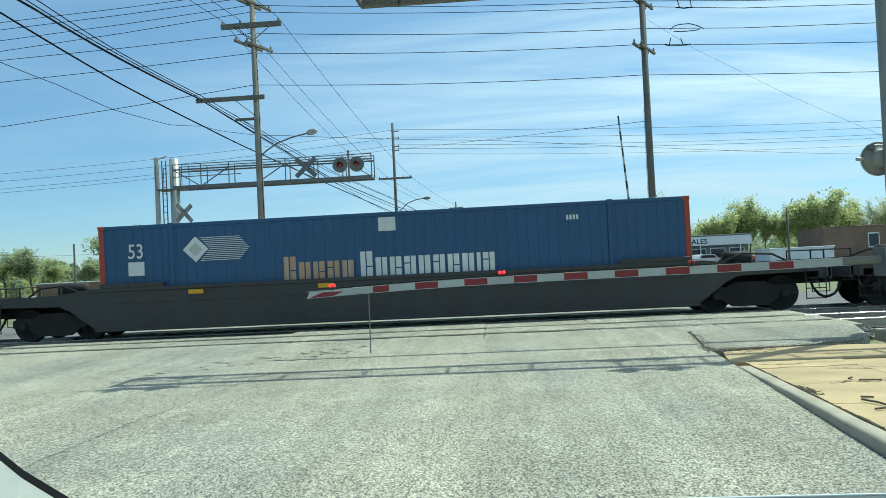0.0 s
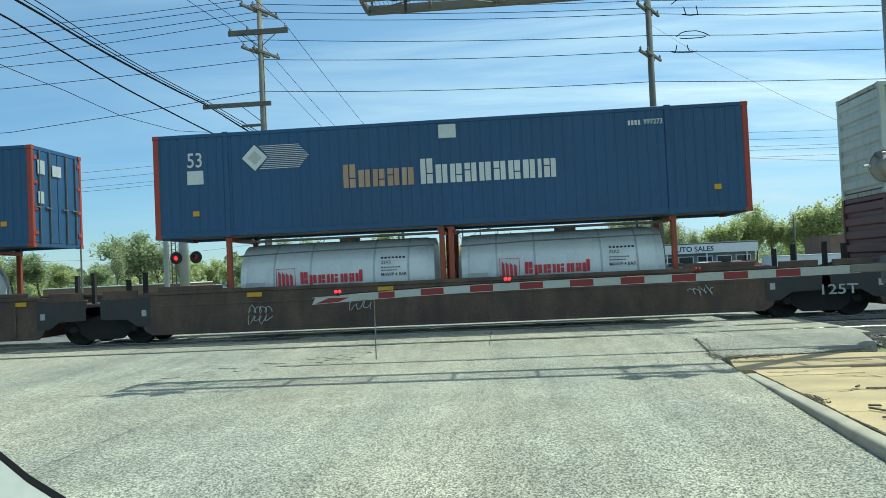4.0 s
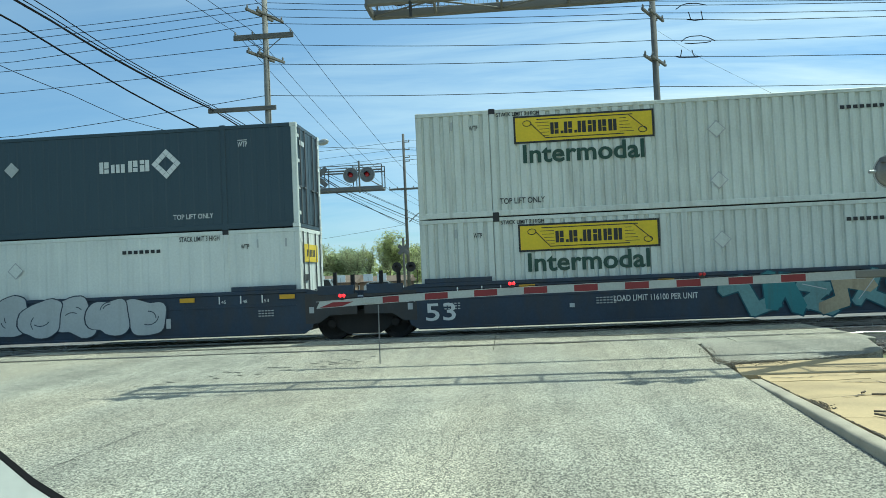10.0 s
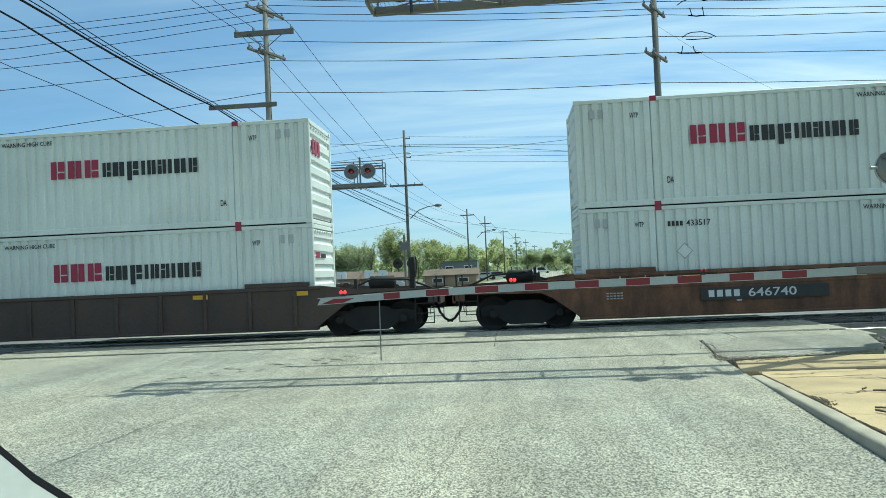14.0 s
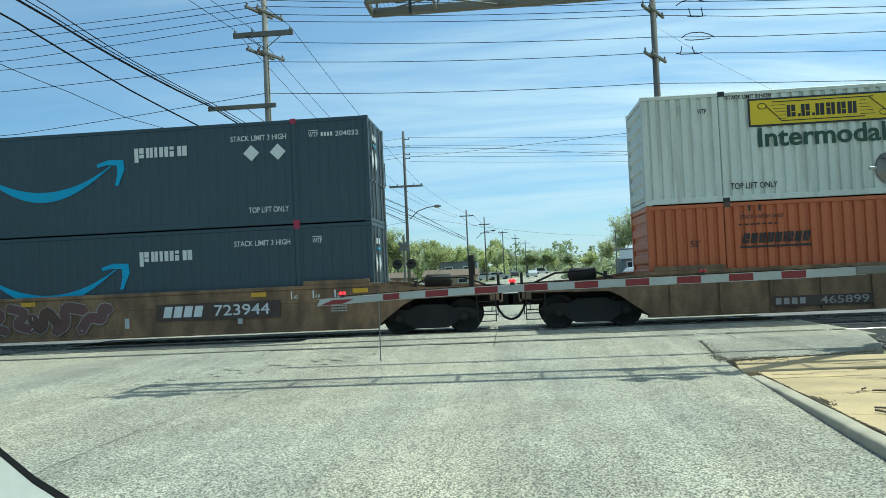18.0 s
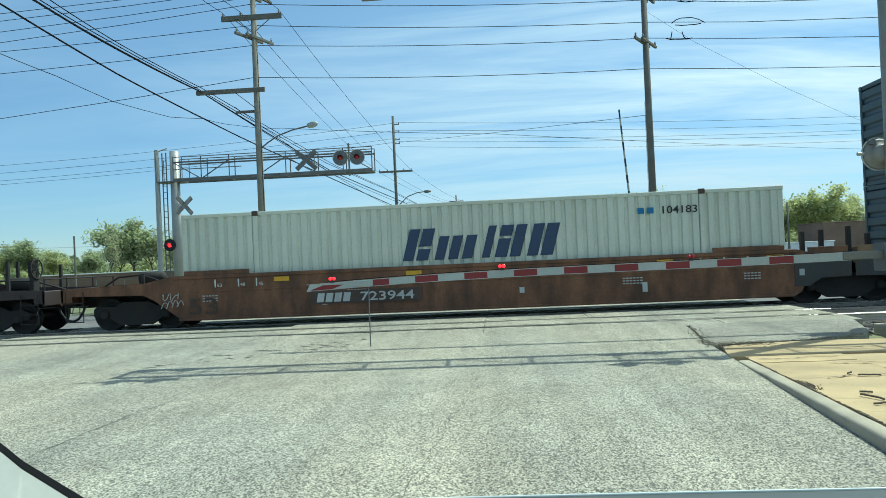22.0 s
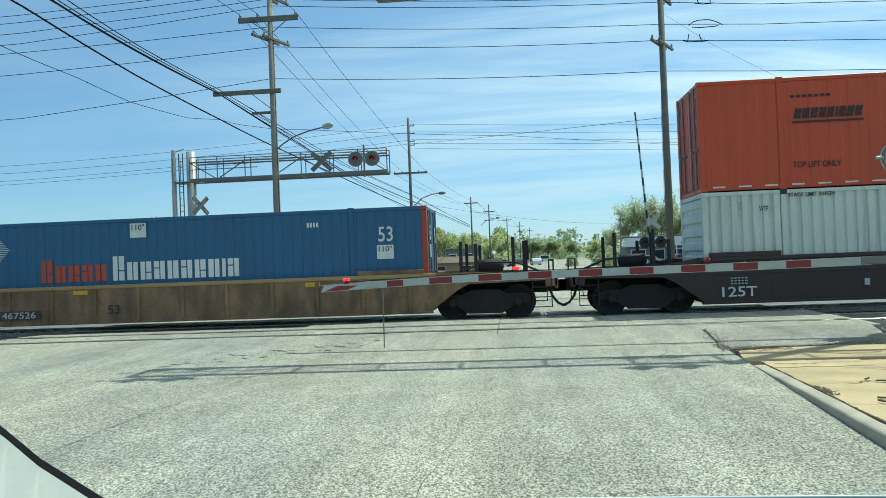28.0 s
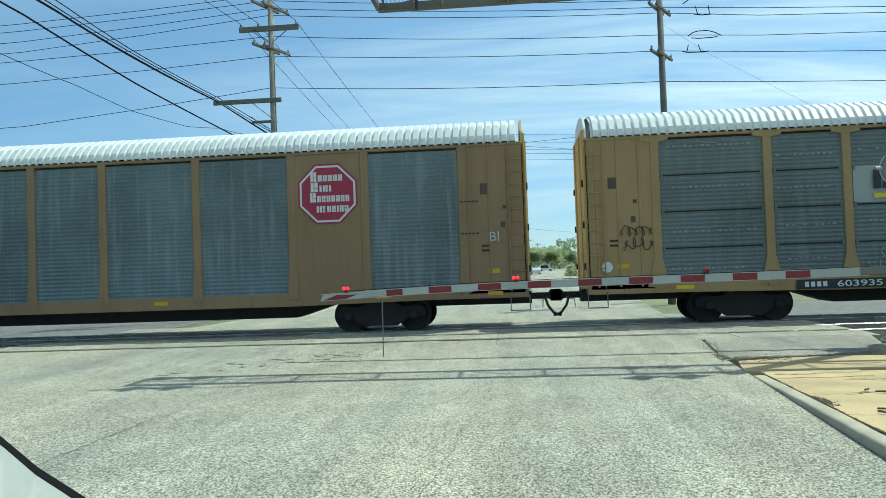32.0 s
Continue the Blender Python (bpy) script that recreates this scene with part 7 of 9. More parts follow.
        part("roof_cap", Shape().prism([(-W + 0.02, zt + 0.05), (W - 0.02, zt + 0.05), (W - 0.1, 5.25), (1.0, 5.62), (0, 5.75), (-1.0, 5.62), (-W + 0.1, 5.25)], *sorted((sx * (hx - 0.14), sx * (hx - 0.08))), "x"), M[cap], car)
        truck(car, sx * (hx - 4.1))
        coupler(car, sx * (hx + 0.82), sx)
        part("draft_sill", Shape().cbox(*sorted((sx * (hx - 3.4), sx * (hx + 0.05))), -0.3, 0.3, 0.62, 0.95, 0.02), M["truck_iron"], car)
    # roof: fine cross waves over a rounded section
    sect = [(-W - 0.01, zt + 0.06), (-W + 0.02, 5.12), (-1.22, 5.42), (-0.75, 5.63), (0, 5.74), (0.75, 5.63), (1.22, 5.42), (W - 0.02, 5.12), (W + 0.01, zt + 0.06)]
    s = Shape()
    ribs = int((L - 0.5) / 0.215)
    pitch = (L - 0.5) / ribs
    xs_ = []
    for i in range(ribs):
        x = -hx + 0.25 + pitch * i
        xs_ += [(x, 0.0), (x + pitch * 0.18, 0.0), (x + pitch * 0.30, 0.05), (x + pitch * 0.88, 0.05)]
    xs_.append((hx - 0.25, 0.0))
    n = len(xs_) - 1
    for x, k in xs_:
        for y, z in sect:
            s.v.append((x, y * (1 + k * 0.7), z + k))
    m = len(sect)
    for i in range(n):
        for j in range(m - 1):
            a = i * m + j
            s.f.append((a, a + 1, a + m + 1, a + m))
    part("roof", s, M["roof_white"], car, "bright ribbed white roof")
    return car


def corrugated_flat(u0, u1, z0, z1, y, amp, pitch):
    """A screen of fine horizontal ridges."""
    n = max(2, round((z1 - z0) / pitch))
    s = Shape()
    for i in range(n + 1):
        z = z0 + (z1 - z0) * i / n
        yy = y - (amp if i % 2 else 0)
        s.v += [(u0, yy, z), (u1, yy, z)]
    for i in range(n):
        s.f.append((2 * i, 2 * i + 1, 2 * i + 3, 2 * i + 2))
    return s


UP = 0.25 + CH + 0.012   # floor of an upper container
B = {"lead": 12.42, "azure0": -11.09, "chalk": -34.58, "pa1": -54.06, "pa2": -73.76, "ash1": -97.38, "ash2": -116.91, "um1": -136.38, "xp1": -160.03, "xp2": -183.4, "js": -206.86, "pr1": -230.35, "pr2": -249.76, "sw": -269.13, "pd": -292.62, "um2": -312.14, "sj": -331.78, "ps": -355.19}

# wagons
well_car(B["lead"], "car_black", label="black empty well wagon of the double-stack train", seed=1, stencils=False, brake=False)
c = well_car(B["azure0"], "car_black", label="black grimy well wagon loaded with one blue container", seed=2, stencils=False, brake=False)
c = well_car(B["chalk"], "car_brown", "joint", "out", label="dark brown well wagon with white scrawled tags", seed=3, stencils=False)
for u, z, k in ((1.0, 0.75, 1), (3.3, 0.7, 2), (7.2, 0.75, 3), (10.2, 0.85, 4), (13.2, 0.9, 5), (15.3, 0.9, 6)):
    scrawl(c, u, z, 0.75, "dec_grey", k)
car_text(c, "125T", -0.9 - 0.9, -0.9, 0.40 + 0.2, 0.66 + 0.2, "dec_grey")
c = well_car(B["pa1"], "car_brown", "joint", "joint", label="dark brown well wagon carrying tank containers", seed=4, stencils=False)
for u, k in ((2.6, 7), (5.4, 8), (14.3, 9)):
    scrawl(c, u, 0.7, 0.7, "dec_grey", k)
c = well_car(B["pa2"], "car_brown", "out", "joint", label="dark brown well wagon with violet painted graffiti", ribs=True, seed=5, stencils=False)
graffiti(c, 4.8, 10.9, 0.32, 1.2, ("graf_violet", "graf_umber", "graf_violet", "graf_pale"), "graf_umber", 7, 11, y=-1.53, fat=0.22, rim=0.03, curved=True)
for u, k in ((11.2, 12), (12.4, 13), (13.6, 14)):
    scrawl(c, u, 0.75, 0.7, "graf_pink", k, y=-1.53)

for key, lt, rt, seed in (("ash1", "joint", "out", 6), ("ash2", "joint", "joint", 7), ("um1", "out", "joint", 8)):
    c = well_car(B[key], "car_blue", lt, rt, label="dark blue well wagon with large white numerals", seed=seed, tall=1.44)
    if key == "ash1":
        bubbles(c, 4.8, 7.75, 0.38, 1.36, "graf_silver", "car_blue", 4, 21)
        car_text(c, "53", 0.0, 0.78, 0.48, 0.93)
        blocks(c, 10.1 - CL / 2, 10.95 - CL / 2, 0.80, 1.02, -1.52, M["dec_white"], 4)
        car_text(c, "888316", 11.05, 12.25, 0.80, 1.02)
        car_text(c, "B", 9.6, 9.75, 0.80, 1.02)
        car_text(c, "125T", -1.3, -0.6, 1.0, 1.18, "dec_grey")
    elif key == "ash2":
        graffiti(c, 8.05, 13.45, 0.22, 1.42, ("graf_mint", "graf_teal", "graf_mint", "graf_sand"), "graf_deep", 7, 22, fat=0.23, rim=0.04)
        car_text(c, "53", 0.1, 0.9, 0.45, 0.92)
        car_text(c, "LOAD LIMIT 116100 PER UNIT", 5.05, 7.2, 0.78, 0.94)
        car_text(c, "125T", -0.7, -0.1, 0.98, 1.16, "dec_grey")
    else:
        bubbles(c, 7.35, 12.25, 0.33, 1.5, "graf_silver", "car_blue", 5, 23)
        car_text(c, "53", -0.14, 0.66, 0.46, 0.91)
        blocks(c, 3.3 - CL / 2, 4.1 - CL / 2, 0.72, 0.95, -1.52, M["dec_grey"], 4)
        car_text(c, "888316", 4.3, 5.6, 0.72, 0.95, "dec_grey")
        car_text(c, "A", 6.0, 6.15, 0.72, 0.95)

c = well_car(B["xp1"], "car_rust", label="rust brown well wagon with faded panels", seed=9)
plate(c, "sign_plate", 9.9 - 8.077, 12.8 - 8.077, 0.35, 0.85, -1.507, M["car_tan"])
blocks(c, 10.8 - 8.077, 12.3 - 8.077, 0.42, 0.78, -1.514, M["car_rust"], 3)
plate(c, "sign_plate", 3.0 - 8.077, 6.2 - 8.077, 0.62, 0.95, -1.507, M["car_black"])
blocks(c, 3.2 - 8.077, 4.05 - 8.077, 0.68, 0.90, -1.514, M["dec_white"], 4)
car_text(c, "646740", 4.2, 5.4, 0.68, 0.90)
c = well_car(B["xp2"], "car_dark", ribs=True, label="dark brown ribbed well wagon", seed=10, stencils=False)
c = well_car(B["js"], "car_tan", ribs=True, label="tan ribbed well wagon with faint painted marks", seed=11, stencils=False)
plate(c, "sign_plate", 3.0 - 8.077, 5.5 - 8.077, 0.40, 0.66, -1.53, M["car_dark"])
letter(c, "465899", 4.2 - 8.077, 5.4 - 8.077, 0.43, 0.63, -1.54, M["graf_pale"], 0.01)
blocks(c, 3.1 - 8.077, 3.9 - 8.077, 0.43, 0.63, -1.535, M["graf_pale"], 4)
scrawl(c, 9.6, 0.7, 1.1, "car_dark", 31, -1.54)
for key, lt, rt, seed in (("pr1", "joint", "out", 12), ("pr2", "joint", "joint", 13), ("sw", "out", "joint", 14)):
    c = well_car(B[key], "car_tan" if key != "sw" else "car_rust", lt, rt, label="tan and rust well wagon with graffiti" if key != "sw" else "rust orange well wagon with white numerals", seed=seed, tall=1.46)
    if key == "pr1":
        graffiti(c, 1.5, 8.6, 0.30, 1.42, ("graf_rose", "graf_umber", "graf_rose"), "graf_pale", 10, 41, fat=0.19, rim=0.026, curved=True)
        plate(c, "sign_plate", 10.1 - 8.077, 13.6 - 8.077, 0.66, 1.12, -1.507, M["car_dark"])
        blocks(c, 10.3 - 8.077, 11.45 - 8.077, 0.75, 1.05, -1.514, M["dec_white"], 4, slant=0.2)
        letter(c, "723944", 11.75 - 8.077, 13.3 - 8.077, 0.75, 1.05, -1.52, M["dec_white"], 0.01)
        car_text(c, "125T", -1.0, -0.40, 0.98, 1.16, "dec_grey")
    elif key == "pr2":
        blocks(c, 6.5 - 8.077, 8.7 - 8.077, 0.55, 1.2, -1.514, M["car_rust"], 3, gap=0.3)
        graffiti(c, 10.4, 12.0, 0.25, 1.42, ("graf_silver", "car_black"), "car_black", 4, 42, fat=0.3)
        scrawl(c, 9.3, 0.8, 0.6, "dec_black", 43)
        car_text(c, "53", 0.4, 1.2, 0.45, 0.9, "dec_faded")
        car_text(c, "125T", -1.0, -0.40, 0.98, 1.16, "dec_grey")
    else:
        plate(c, "sign_plate", 3.6 - 8.077, 6.6 - 8.077, 0.55, 0.9, -1.507, M["car_dark"])
        blocks(c, 3.75 - 8.077, 4.7 - 8.077, 0.60, 0.84, -1.514, M["dec_grey"], 4, slant=0.2)
        letter(c, "723944", 4.95 - 8.077, 6.4 - 8.077, 0.60, 0.84, -1.52, M["dec_grey"], 0.01)
        scrawl(c, -0.6, 0.8, 0.6, "dec_grey", 44)
        car_text(c, "53", 0.2, 1.0, 0.4, 0.85, "car_dark")
for key, lt, rt, seed in (("pd", "joint", "out", 15), ("um2", "joint", "joint", 16), ("sj", "out", "joint", 17)):
    c = well_car(B[key], "car_maroon", lt, rt, label="black-brown well wagon with white numerals", seed=seed, tall=1.44, posts=True)
    car_text(c, "53", 8.5 if key != "um2" else 9.9, 9.33 if key != "um2" else 10.72, 0.44, 0.86)
    car_text(c, "125T", 0.37, 1.25, 0.42, 0.68)
    if key == "pd":
        blocks(c, 10.28 - 8.077, 10.88 - 8.077, 0.43, 0.62, -1.52, M["dec_white"], 4)
        car_text(c, "6500", 11.33, 11.94, 0.43, 0.62)
    for z in (0.40, 0.58):
        plate(c, "notice_edge", 6.0 - 8.077, 6.2 - 8.077, z, z + 0.02, -1.51, M["dec_grey"])
    for u in (6.0, 6.18):
        plate(c, "notice_edge", u - 8.077, u + 0.02 - 8.077, 0.42, 0.58, -1.51, M["dec_grey"])
c = well_car(B["ps"], "car_tan", ribs=True, label="tan ribbed well wagon carrying one blue container", chord="rack_yellow", posts=True, seed=18, stencils=False, tall=1.30)
plate(c, "sign_plate", 3.1 - 8.077, 5.2 - 8.077, 0.42, 0.66, -1.53, M["car_dark"])
letter(c, "467526", 4.1 - 8.077, 5.1 - 8.077, 0.45, 0.63, -1.54, M["dec_grey"], 0.01)
blocks(c, 3.2 - 8.077, 3.9 - 8.077, 0.45, 0.63, -1.535, M["dec_grey"], 4)
car_text(c, "53", 7.2, 7.55, 0.5, 0.75, "dec_black")

# containers
pac = dict(frame="azure_blue", posts="post_red", wave=0.016)
b = container("shipping_container", "dark blue corrugated container with red corner posts", B["azure0"], 0.25, "azure_blue", **pac)
azure_marks(b, 0.25, du=-0.13)
b = container("shipping_container", "dark maroon container with a cream painted panel", B["chalk"], 0.25, "maroon", smooth_side=True)
for i, (u, w, h) in enumerate(((9.85, 0.5, 0.62), (10.45, 0.85, 0.8), (11.4, 0.5, 0.98), (11.95, 0.72, 1.22))):
    polygon(b, "painted_panel", [(u - 8.077, 1.25), (u + w - 8.077, 1.25), (u + w - 8.077, 1.25 + h + 0.1), (u - 8.077, 1.25 + h)], FY, M["cream" if i < 3 else "dec_amber"])
mark_plate(b, 9.8, 12.7, 1.98, 2.04, "maroon", t=0.008)
mark_text(b, "WARNING HIGH CUBE", 7.35, 8.85, 2.82, 2.94, "dec_grey")
mark_text(b, "939121", 14.9, 15.78, 2.58, 2.78)
mark_blocks(b, 2, 14.25, 14.65, 2.58, 2.78, "dec_grey")
b = container("shipping_container", "grey-white weathered container with blue lettering", B["chalk"], UP, "chalk_grey", frame="chalk_post", posts="chalk_grey", rail="chalk_grey", casting="car_rust")
mark_glyphs(b, "HHH", 2.45, 5.02, 5.0, 5.72, "dec_blue", UP, heavy=0.28)
mark_text(b, "INTERMODAL", 2.55, 4.96, 4.55, 4.84, "dec_navy", UP, bold=0.0)
mark_text(b, "53'", 0.87, 1.22, 3.78, 3.98, "dec_black", UP)
mark_text(b, "53'", 14.86, 15.2, 3.80, 4.0, "dec_black", UP)
mark_text(b, "WARNING HIGH CUBE", 7.36, 8.8, 5.72, 5.84, "dec_black", UP)
mark_blocks(b, 4, 12.3, 12.6, 5.58, 5.75, "dec_black", UP)
for key in ("pa1", "pa2"):
    for u in (1.97, 8.13):
        tank_container(B[key] + u, 0.25, 1)
    b = container("shipping_container", "dark blue corrugated container on top of two tank containers", B[key], 0.25 + 2.591 + 0.012, "azure_blue", **pac)
    azure_marks(b, 0.25 + 2.591 + 0.012, du=0.0 if key == "pa1" else -0.12)
    mark_text(b, "997273", 13.46, 13.95, 0.25 + 2.591 + 2.43, 0.25 + 2.591 + 2.57, "dec_white", 0.25 + 2.591)
b = container("shipping_container", "orange 40-foot container with large dark blue lettering", B["ash1"] + 1.98, 0.25, "vivid_orange", L=12.192, lift=False)
polygon(b, "emblem", [(-4.55, 1.2), (-3.95, 2.25), (-3.42, 2.25), (-3.85, 1.62), (-3.55, 1.62), (-3.2, 2.25), (-2.75, 2.25), (-3.1, 1.5), (-2.8, 1.5), (-2.95, 1.2)], FY, M["dec_navy"])
glyph_bars(b, "Hhphp-IIhpd", -2.0, 4.25, 1.25, 2.12, FY, M["dec_ink"], low=0.68, heavy=0.19)
b = container("shipping_container", "smooth white container with a yellow framed sign", B["ash1"], UP, "box_white", smooth_side=True, casting="dec_black", pitch=0.6)
scrollsign_marks(b, UP, tall=True, sign_u=2.72)
end_scrollsign(b)
for z0 in (0.25, UP):
    b = container("shipping_container", "pale grey corrugated container with a yellow sign", B["ash2"], z0, "ash_grey", casting="dec_black")
    scrollsign_marks(b, z0)
    end_scrollsign(b)
b = container("shipping_container", "smooth white container with a yellow framed sign", B["um1"], 0.25, "box_white", smooth_side=True, casting="dec_black", pitch=0.6)
scrollsign_marks(b, 0.25, tall=True, sign_u=2.62)
for z0, z1 in ((0.75, 1.5), (1.75, 2.6)):
    mark_plate(b, 0.28, 0.72, z0, z1, "screen_grey", 0.25, name="vent_plate")
end_scrollsign(b)
b = container("shipping_container", "dark navy container with white end posts and emblem", B["um1"], UP, "navy", posts="box_white", smooth_side=True, pitch=0.4)
lattice_marks(b, UP, 10.5, 2.6)
end_blocks(b, "dec_white", -1.0, 2.3, 4, 0.14)
diamond(b, 7.9, 5.15, 0.22, "dec_grey", UP)
for key in ("xp1", "xp2"):
    for i, z0 in enumerate((0.25, UP)):
        b = container("shipping_container", "white corrugated container with red and black lettering blocks", B[key], z0, "box_white", casting="dec_maroon", door="R" if key == "xp1" else "L")
        trio_marks(b, z0, 8.68 if (i == 0 and key == "xp1") else (8.7 if key == "xp2" else 3.0), 2.3 if key == "xp2" or i == 0 else 12.6)
        mark_text(b, "420239" if i else "433517", *((2.78, 3.4) if key == "xp2" or i == 0 else (13.08, 13.7)), z0 + 2.33, z0 + 2.49, "dec_black", z0)
        end_blocks(b, "dec_maroon", -1.0, 1.95, 3, 0.42 if i else 0.16, 0.3 if i else 0.14)
        if not i:
            end_blocks(b, "dec_black", -0.5, 1.95, 5, 0.12, 0.12)
        end_dashes(b, "dec_grey")
b = container("shipping_container", "orange corrugated container with black lettering blocks", B["js"], 0.25, "burnt_orange", casting="car_brown")
slanted_marks(b, 0.25)
b = container("shipping_container", "pale grey corrugated container with a yellow sign", B["js"], UP, "ash_grey", casting="dec_black")
scrollsign_marks(b, UP, sign_u=2.75)
end_scrollsign(b)
for key, us in (("pr1", (5.12, 5.07)), ("pr2", (4.95, 4.9))):
    for i, z0 in enumerate((0.25, UP)):
        b = container("shipping_container", "dark slate-blue container with a curved light blue arrow", B[key], z0, "navy", smooth_side=False, wave=0.013, casting="dec_maroon")
        arrow_marks(b, z0, us[i], num_left=not (key == "pr1" and i == 1))
        mark_text(b, {"pr11": "204032", "pr10": "190105", "pr21": "190859", "pr20": "190284"}[key + str(i)], *((15.25, 15.9) if key == "pr1" and i else (0.74, 1.5)), z0 + 2.37, z0 + 2.51, "dec_white", z0)
        end_blocks(b, "dec_white", -0.7, 2.3, 5, 0.16)
        end_plate(b, -0.6, -0.1, 2.14, 2.2, "dec_cyan")
        for yc in (-0.75, -0.2):
            part("placard", Shape().prism([(yc - 0.2, 1.75), (yc, 1.5), (yc + 0.2, 1.75), (yc, 2.0)], CL / 2 + 0.004, CL / 2 + 0.016, "x"), M["dec_white"], b)
        du = (12.8, 13.55) if (key == "pr1" and i == 1) else (3.74, 4.37)
        for u in du:
            diamond(b, u + 0.08, (5.20 if key == "pr1" and i == 1 else 5.17) + z0 - 3.17, 0.225, "dec_white", z0)
b = container("shipping_container", "pale grey corrugated container with slanted blue lettering blocks", B["sw"], 0.25, "putty_grey", casting="car_dark")
mark_glyphs(b, "HWIHH", 6.1, 10.3, 1.60, 2.45, "dec_navy", heavy=0.24, slant=0.28)
end_blocks(b, "dec_navy", -0.6, 2.2, 5, 0.16)
end_dashes(b, "dec_grey")
mark_text(b, "104183", 13.05, 13.95, 2.55, 2.75, "dec_black")
mark_blocks(b, 2, 12.4, 12.9, 2.55, 2.75, "dec_blue")
for z0 in (0.25, UP):
    b = container("shipping_container", "blue corrugated container with red end posts", B["pd"], z0, "azure_deep" if z0 > 1 else "azure_mid", posts="post_red", casting="dec_grey", wave=0.016)
    azure_marks(b, z0, left53=False, faded="dec_orange", plate110=z0 < 1, du=-0.18)
for i, z0 in enumerate((0.25, UP)):
    b = container("shipping_container", "dark teal-navy container with white end posts and emblem", B["um2"], z0, "teal_navy", posts="box_white", wave=0.015, casting="dec_grey")
    lattice_marks(b, z0, 10.75 if i == 0 else 2.95, 12.3 if i == 0 else 2.65)
    end_blocks(b, "dec_white", -1.0, 2.3, 4, 0.14)
    mark_text(b, "634769" if i == 0 else "238788", *((12.78, 13.5) if i == 0 else (3.13, 3.85)), z0 + 2.33, z0 + 2.49, "dec_white", z0)
b = container("shipping_container", "pale grey corrugated container with a yellow sign", B["sj"], 0.25, "ash_grey", casting="dec_black")
scrollsign_marks(b, 0.25, sign_u=9.75)
end_scrollsign(b)
b = container("shipping_container", "red-orange smooth container with a dashed white stripe", B["sj"], UP, "burnt_red", smooth_side=True, pitch=0.5, door="L")
slanted_marks(b, UP, red=True)
b = container("shipping_container", "light blue corrugated container with red end posts", B["ps"], 0.25, "azure_light", posts="post_red", wave=0.016)
azure_marks(b, 0.25, left53=False, faded="dec_orange", plate110=True, du=-0.2)

# covered wagons for cars
RACK_POSTS = (1.87, 4.72, 6.68, 9.55, 12.34, 15.33, 18.28, 21.15, 23.1, 25.85)
a1 = autorack(-387.29, 27.73, "rack_yellow", "screen_grey", RACK_POSTS, (), "yellow-framed covered car-carrier wagon with grey screens and graffiti", "rack_bright", 1)
h1 = 27.73 / 2
plate(a1, "sign_plate", 6.82 - h1, 9.42 - h1, 2.98, 3.92, -1.488, M["sign_grey"])
glyph_bars(a1, "HHH", 7.3 - h1, 8.95 - h1, 3.32, 3.80, -1.54, M["dec_black"], heavy=0.3)
plate(a1, "stripe", 7.3 - h1, 8.95 - h1, 3.08, 3.2, -1.535, M["dec_yellow"])
graffiti(a1, 14.85, 19.2, 0.82, 2.05, ("dec_black",), "dec_white", 5, 51, -1.536, 27.73, 0.25, 0.065)
graffiti(a1, 19.75, 22.6, 0.85, 2.0, ("graf_violet",), "dec_white", 3, 52, -1.536, 27.73, 0.25, 0.06)
graffiti(a1, 22.5, 25.85, 0.85, 2.05, ("dec_black", "dec_ink"), "dec_white", 4, 57, -1.536, 27.73, 0.25, 0.06)
graffiti(a1, 9.9, 12.3, 1.15, 1.8, ("dec_black", "truck_iron"), "truck_iron", 4, 53, -1.535, 27.73, 0.22)
scrawl(a1, 0.85, 2.3, 0.9, "dec_black", 54, -1.54, 27.73)
scrawl(a1, 13.6, 1.6, 0.7, "dec_grey", 55, -1.54, 27.73)
scrawl(a1, 7.3, 1.5, 1.0, "dec_grey", 56, -1.54, 27.73)
plate(a1, "sign_plate", 5.3 - h1, 7.6 - h1, 0.82, 1.06, -1.53, M["dec_black"])
letter(a1, "603935", 6.3 - h1, 7.4 - h1, 0.86, 1.02, -1.54, M["dec_white"], 0.01)
blocks(a1, 5.5 - h1, 6.1 - h1, 0.86, 1.02, -1.535, M["dec_white"], 4)
for u in (0.55, 26.9):
    polygon(a1, "sticker", [(u - h1 + 0.14 * math.cos(k * math.pi / 8), 1.55 + 0.14 * math.sin(k * math.pi / 8)) for k in range(16)], -1.535, M["dec_white"])
for u in (2.3, 8.0, 11.2, 19.6, 24.2):
    plate(a1, "reflector", u - h1, u + 0.45 - h1, 0.92, 1.02, -1.505, M["dec_yellow"])

RACK2 = (1.73, 4.36, 6.39, 9.07, 11.77, 13.87, 15.96, 18.66, 21.34, 23.37, 26.0)
a2 = autorack(-388.75 - 27.73, 27.73, "rack_tan", "screen_pale", RACK2, (1, 8), "brown-framed covered car-carrier wagon with pale screens and a red octagon sign", "rack_bright", 2, rows=1, cap="rack_bright")
def octagon(r):
    return [(22.36 - h1 + r * math.cos(radians(22.5 + 45 * k)), 3.80 + r * math.sin(radians(22.5 + 45 * k))) for k in range(8)]


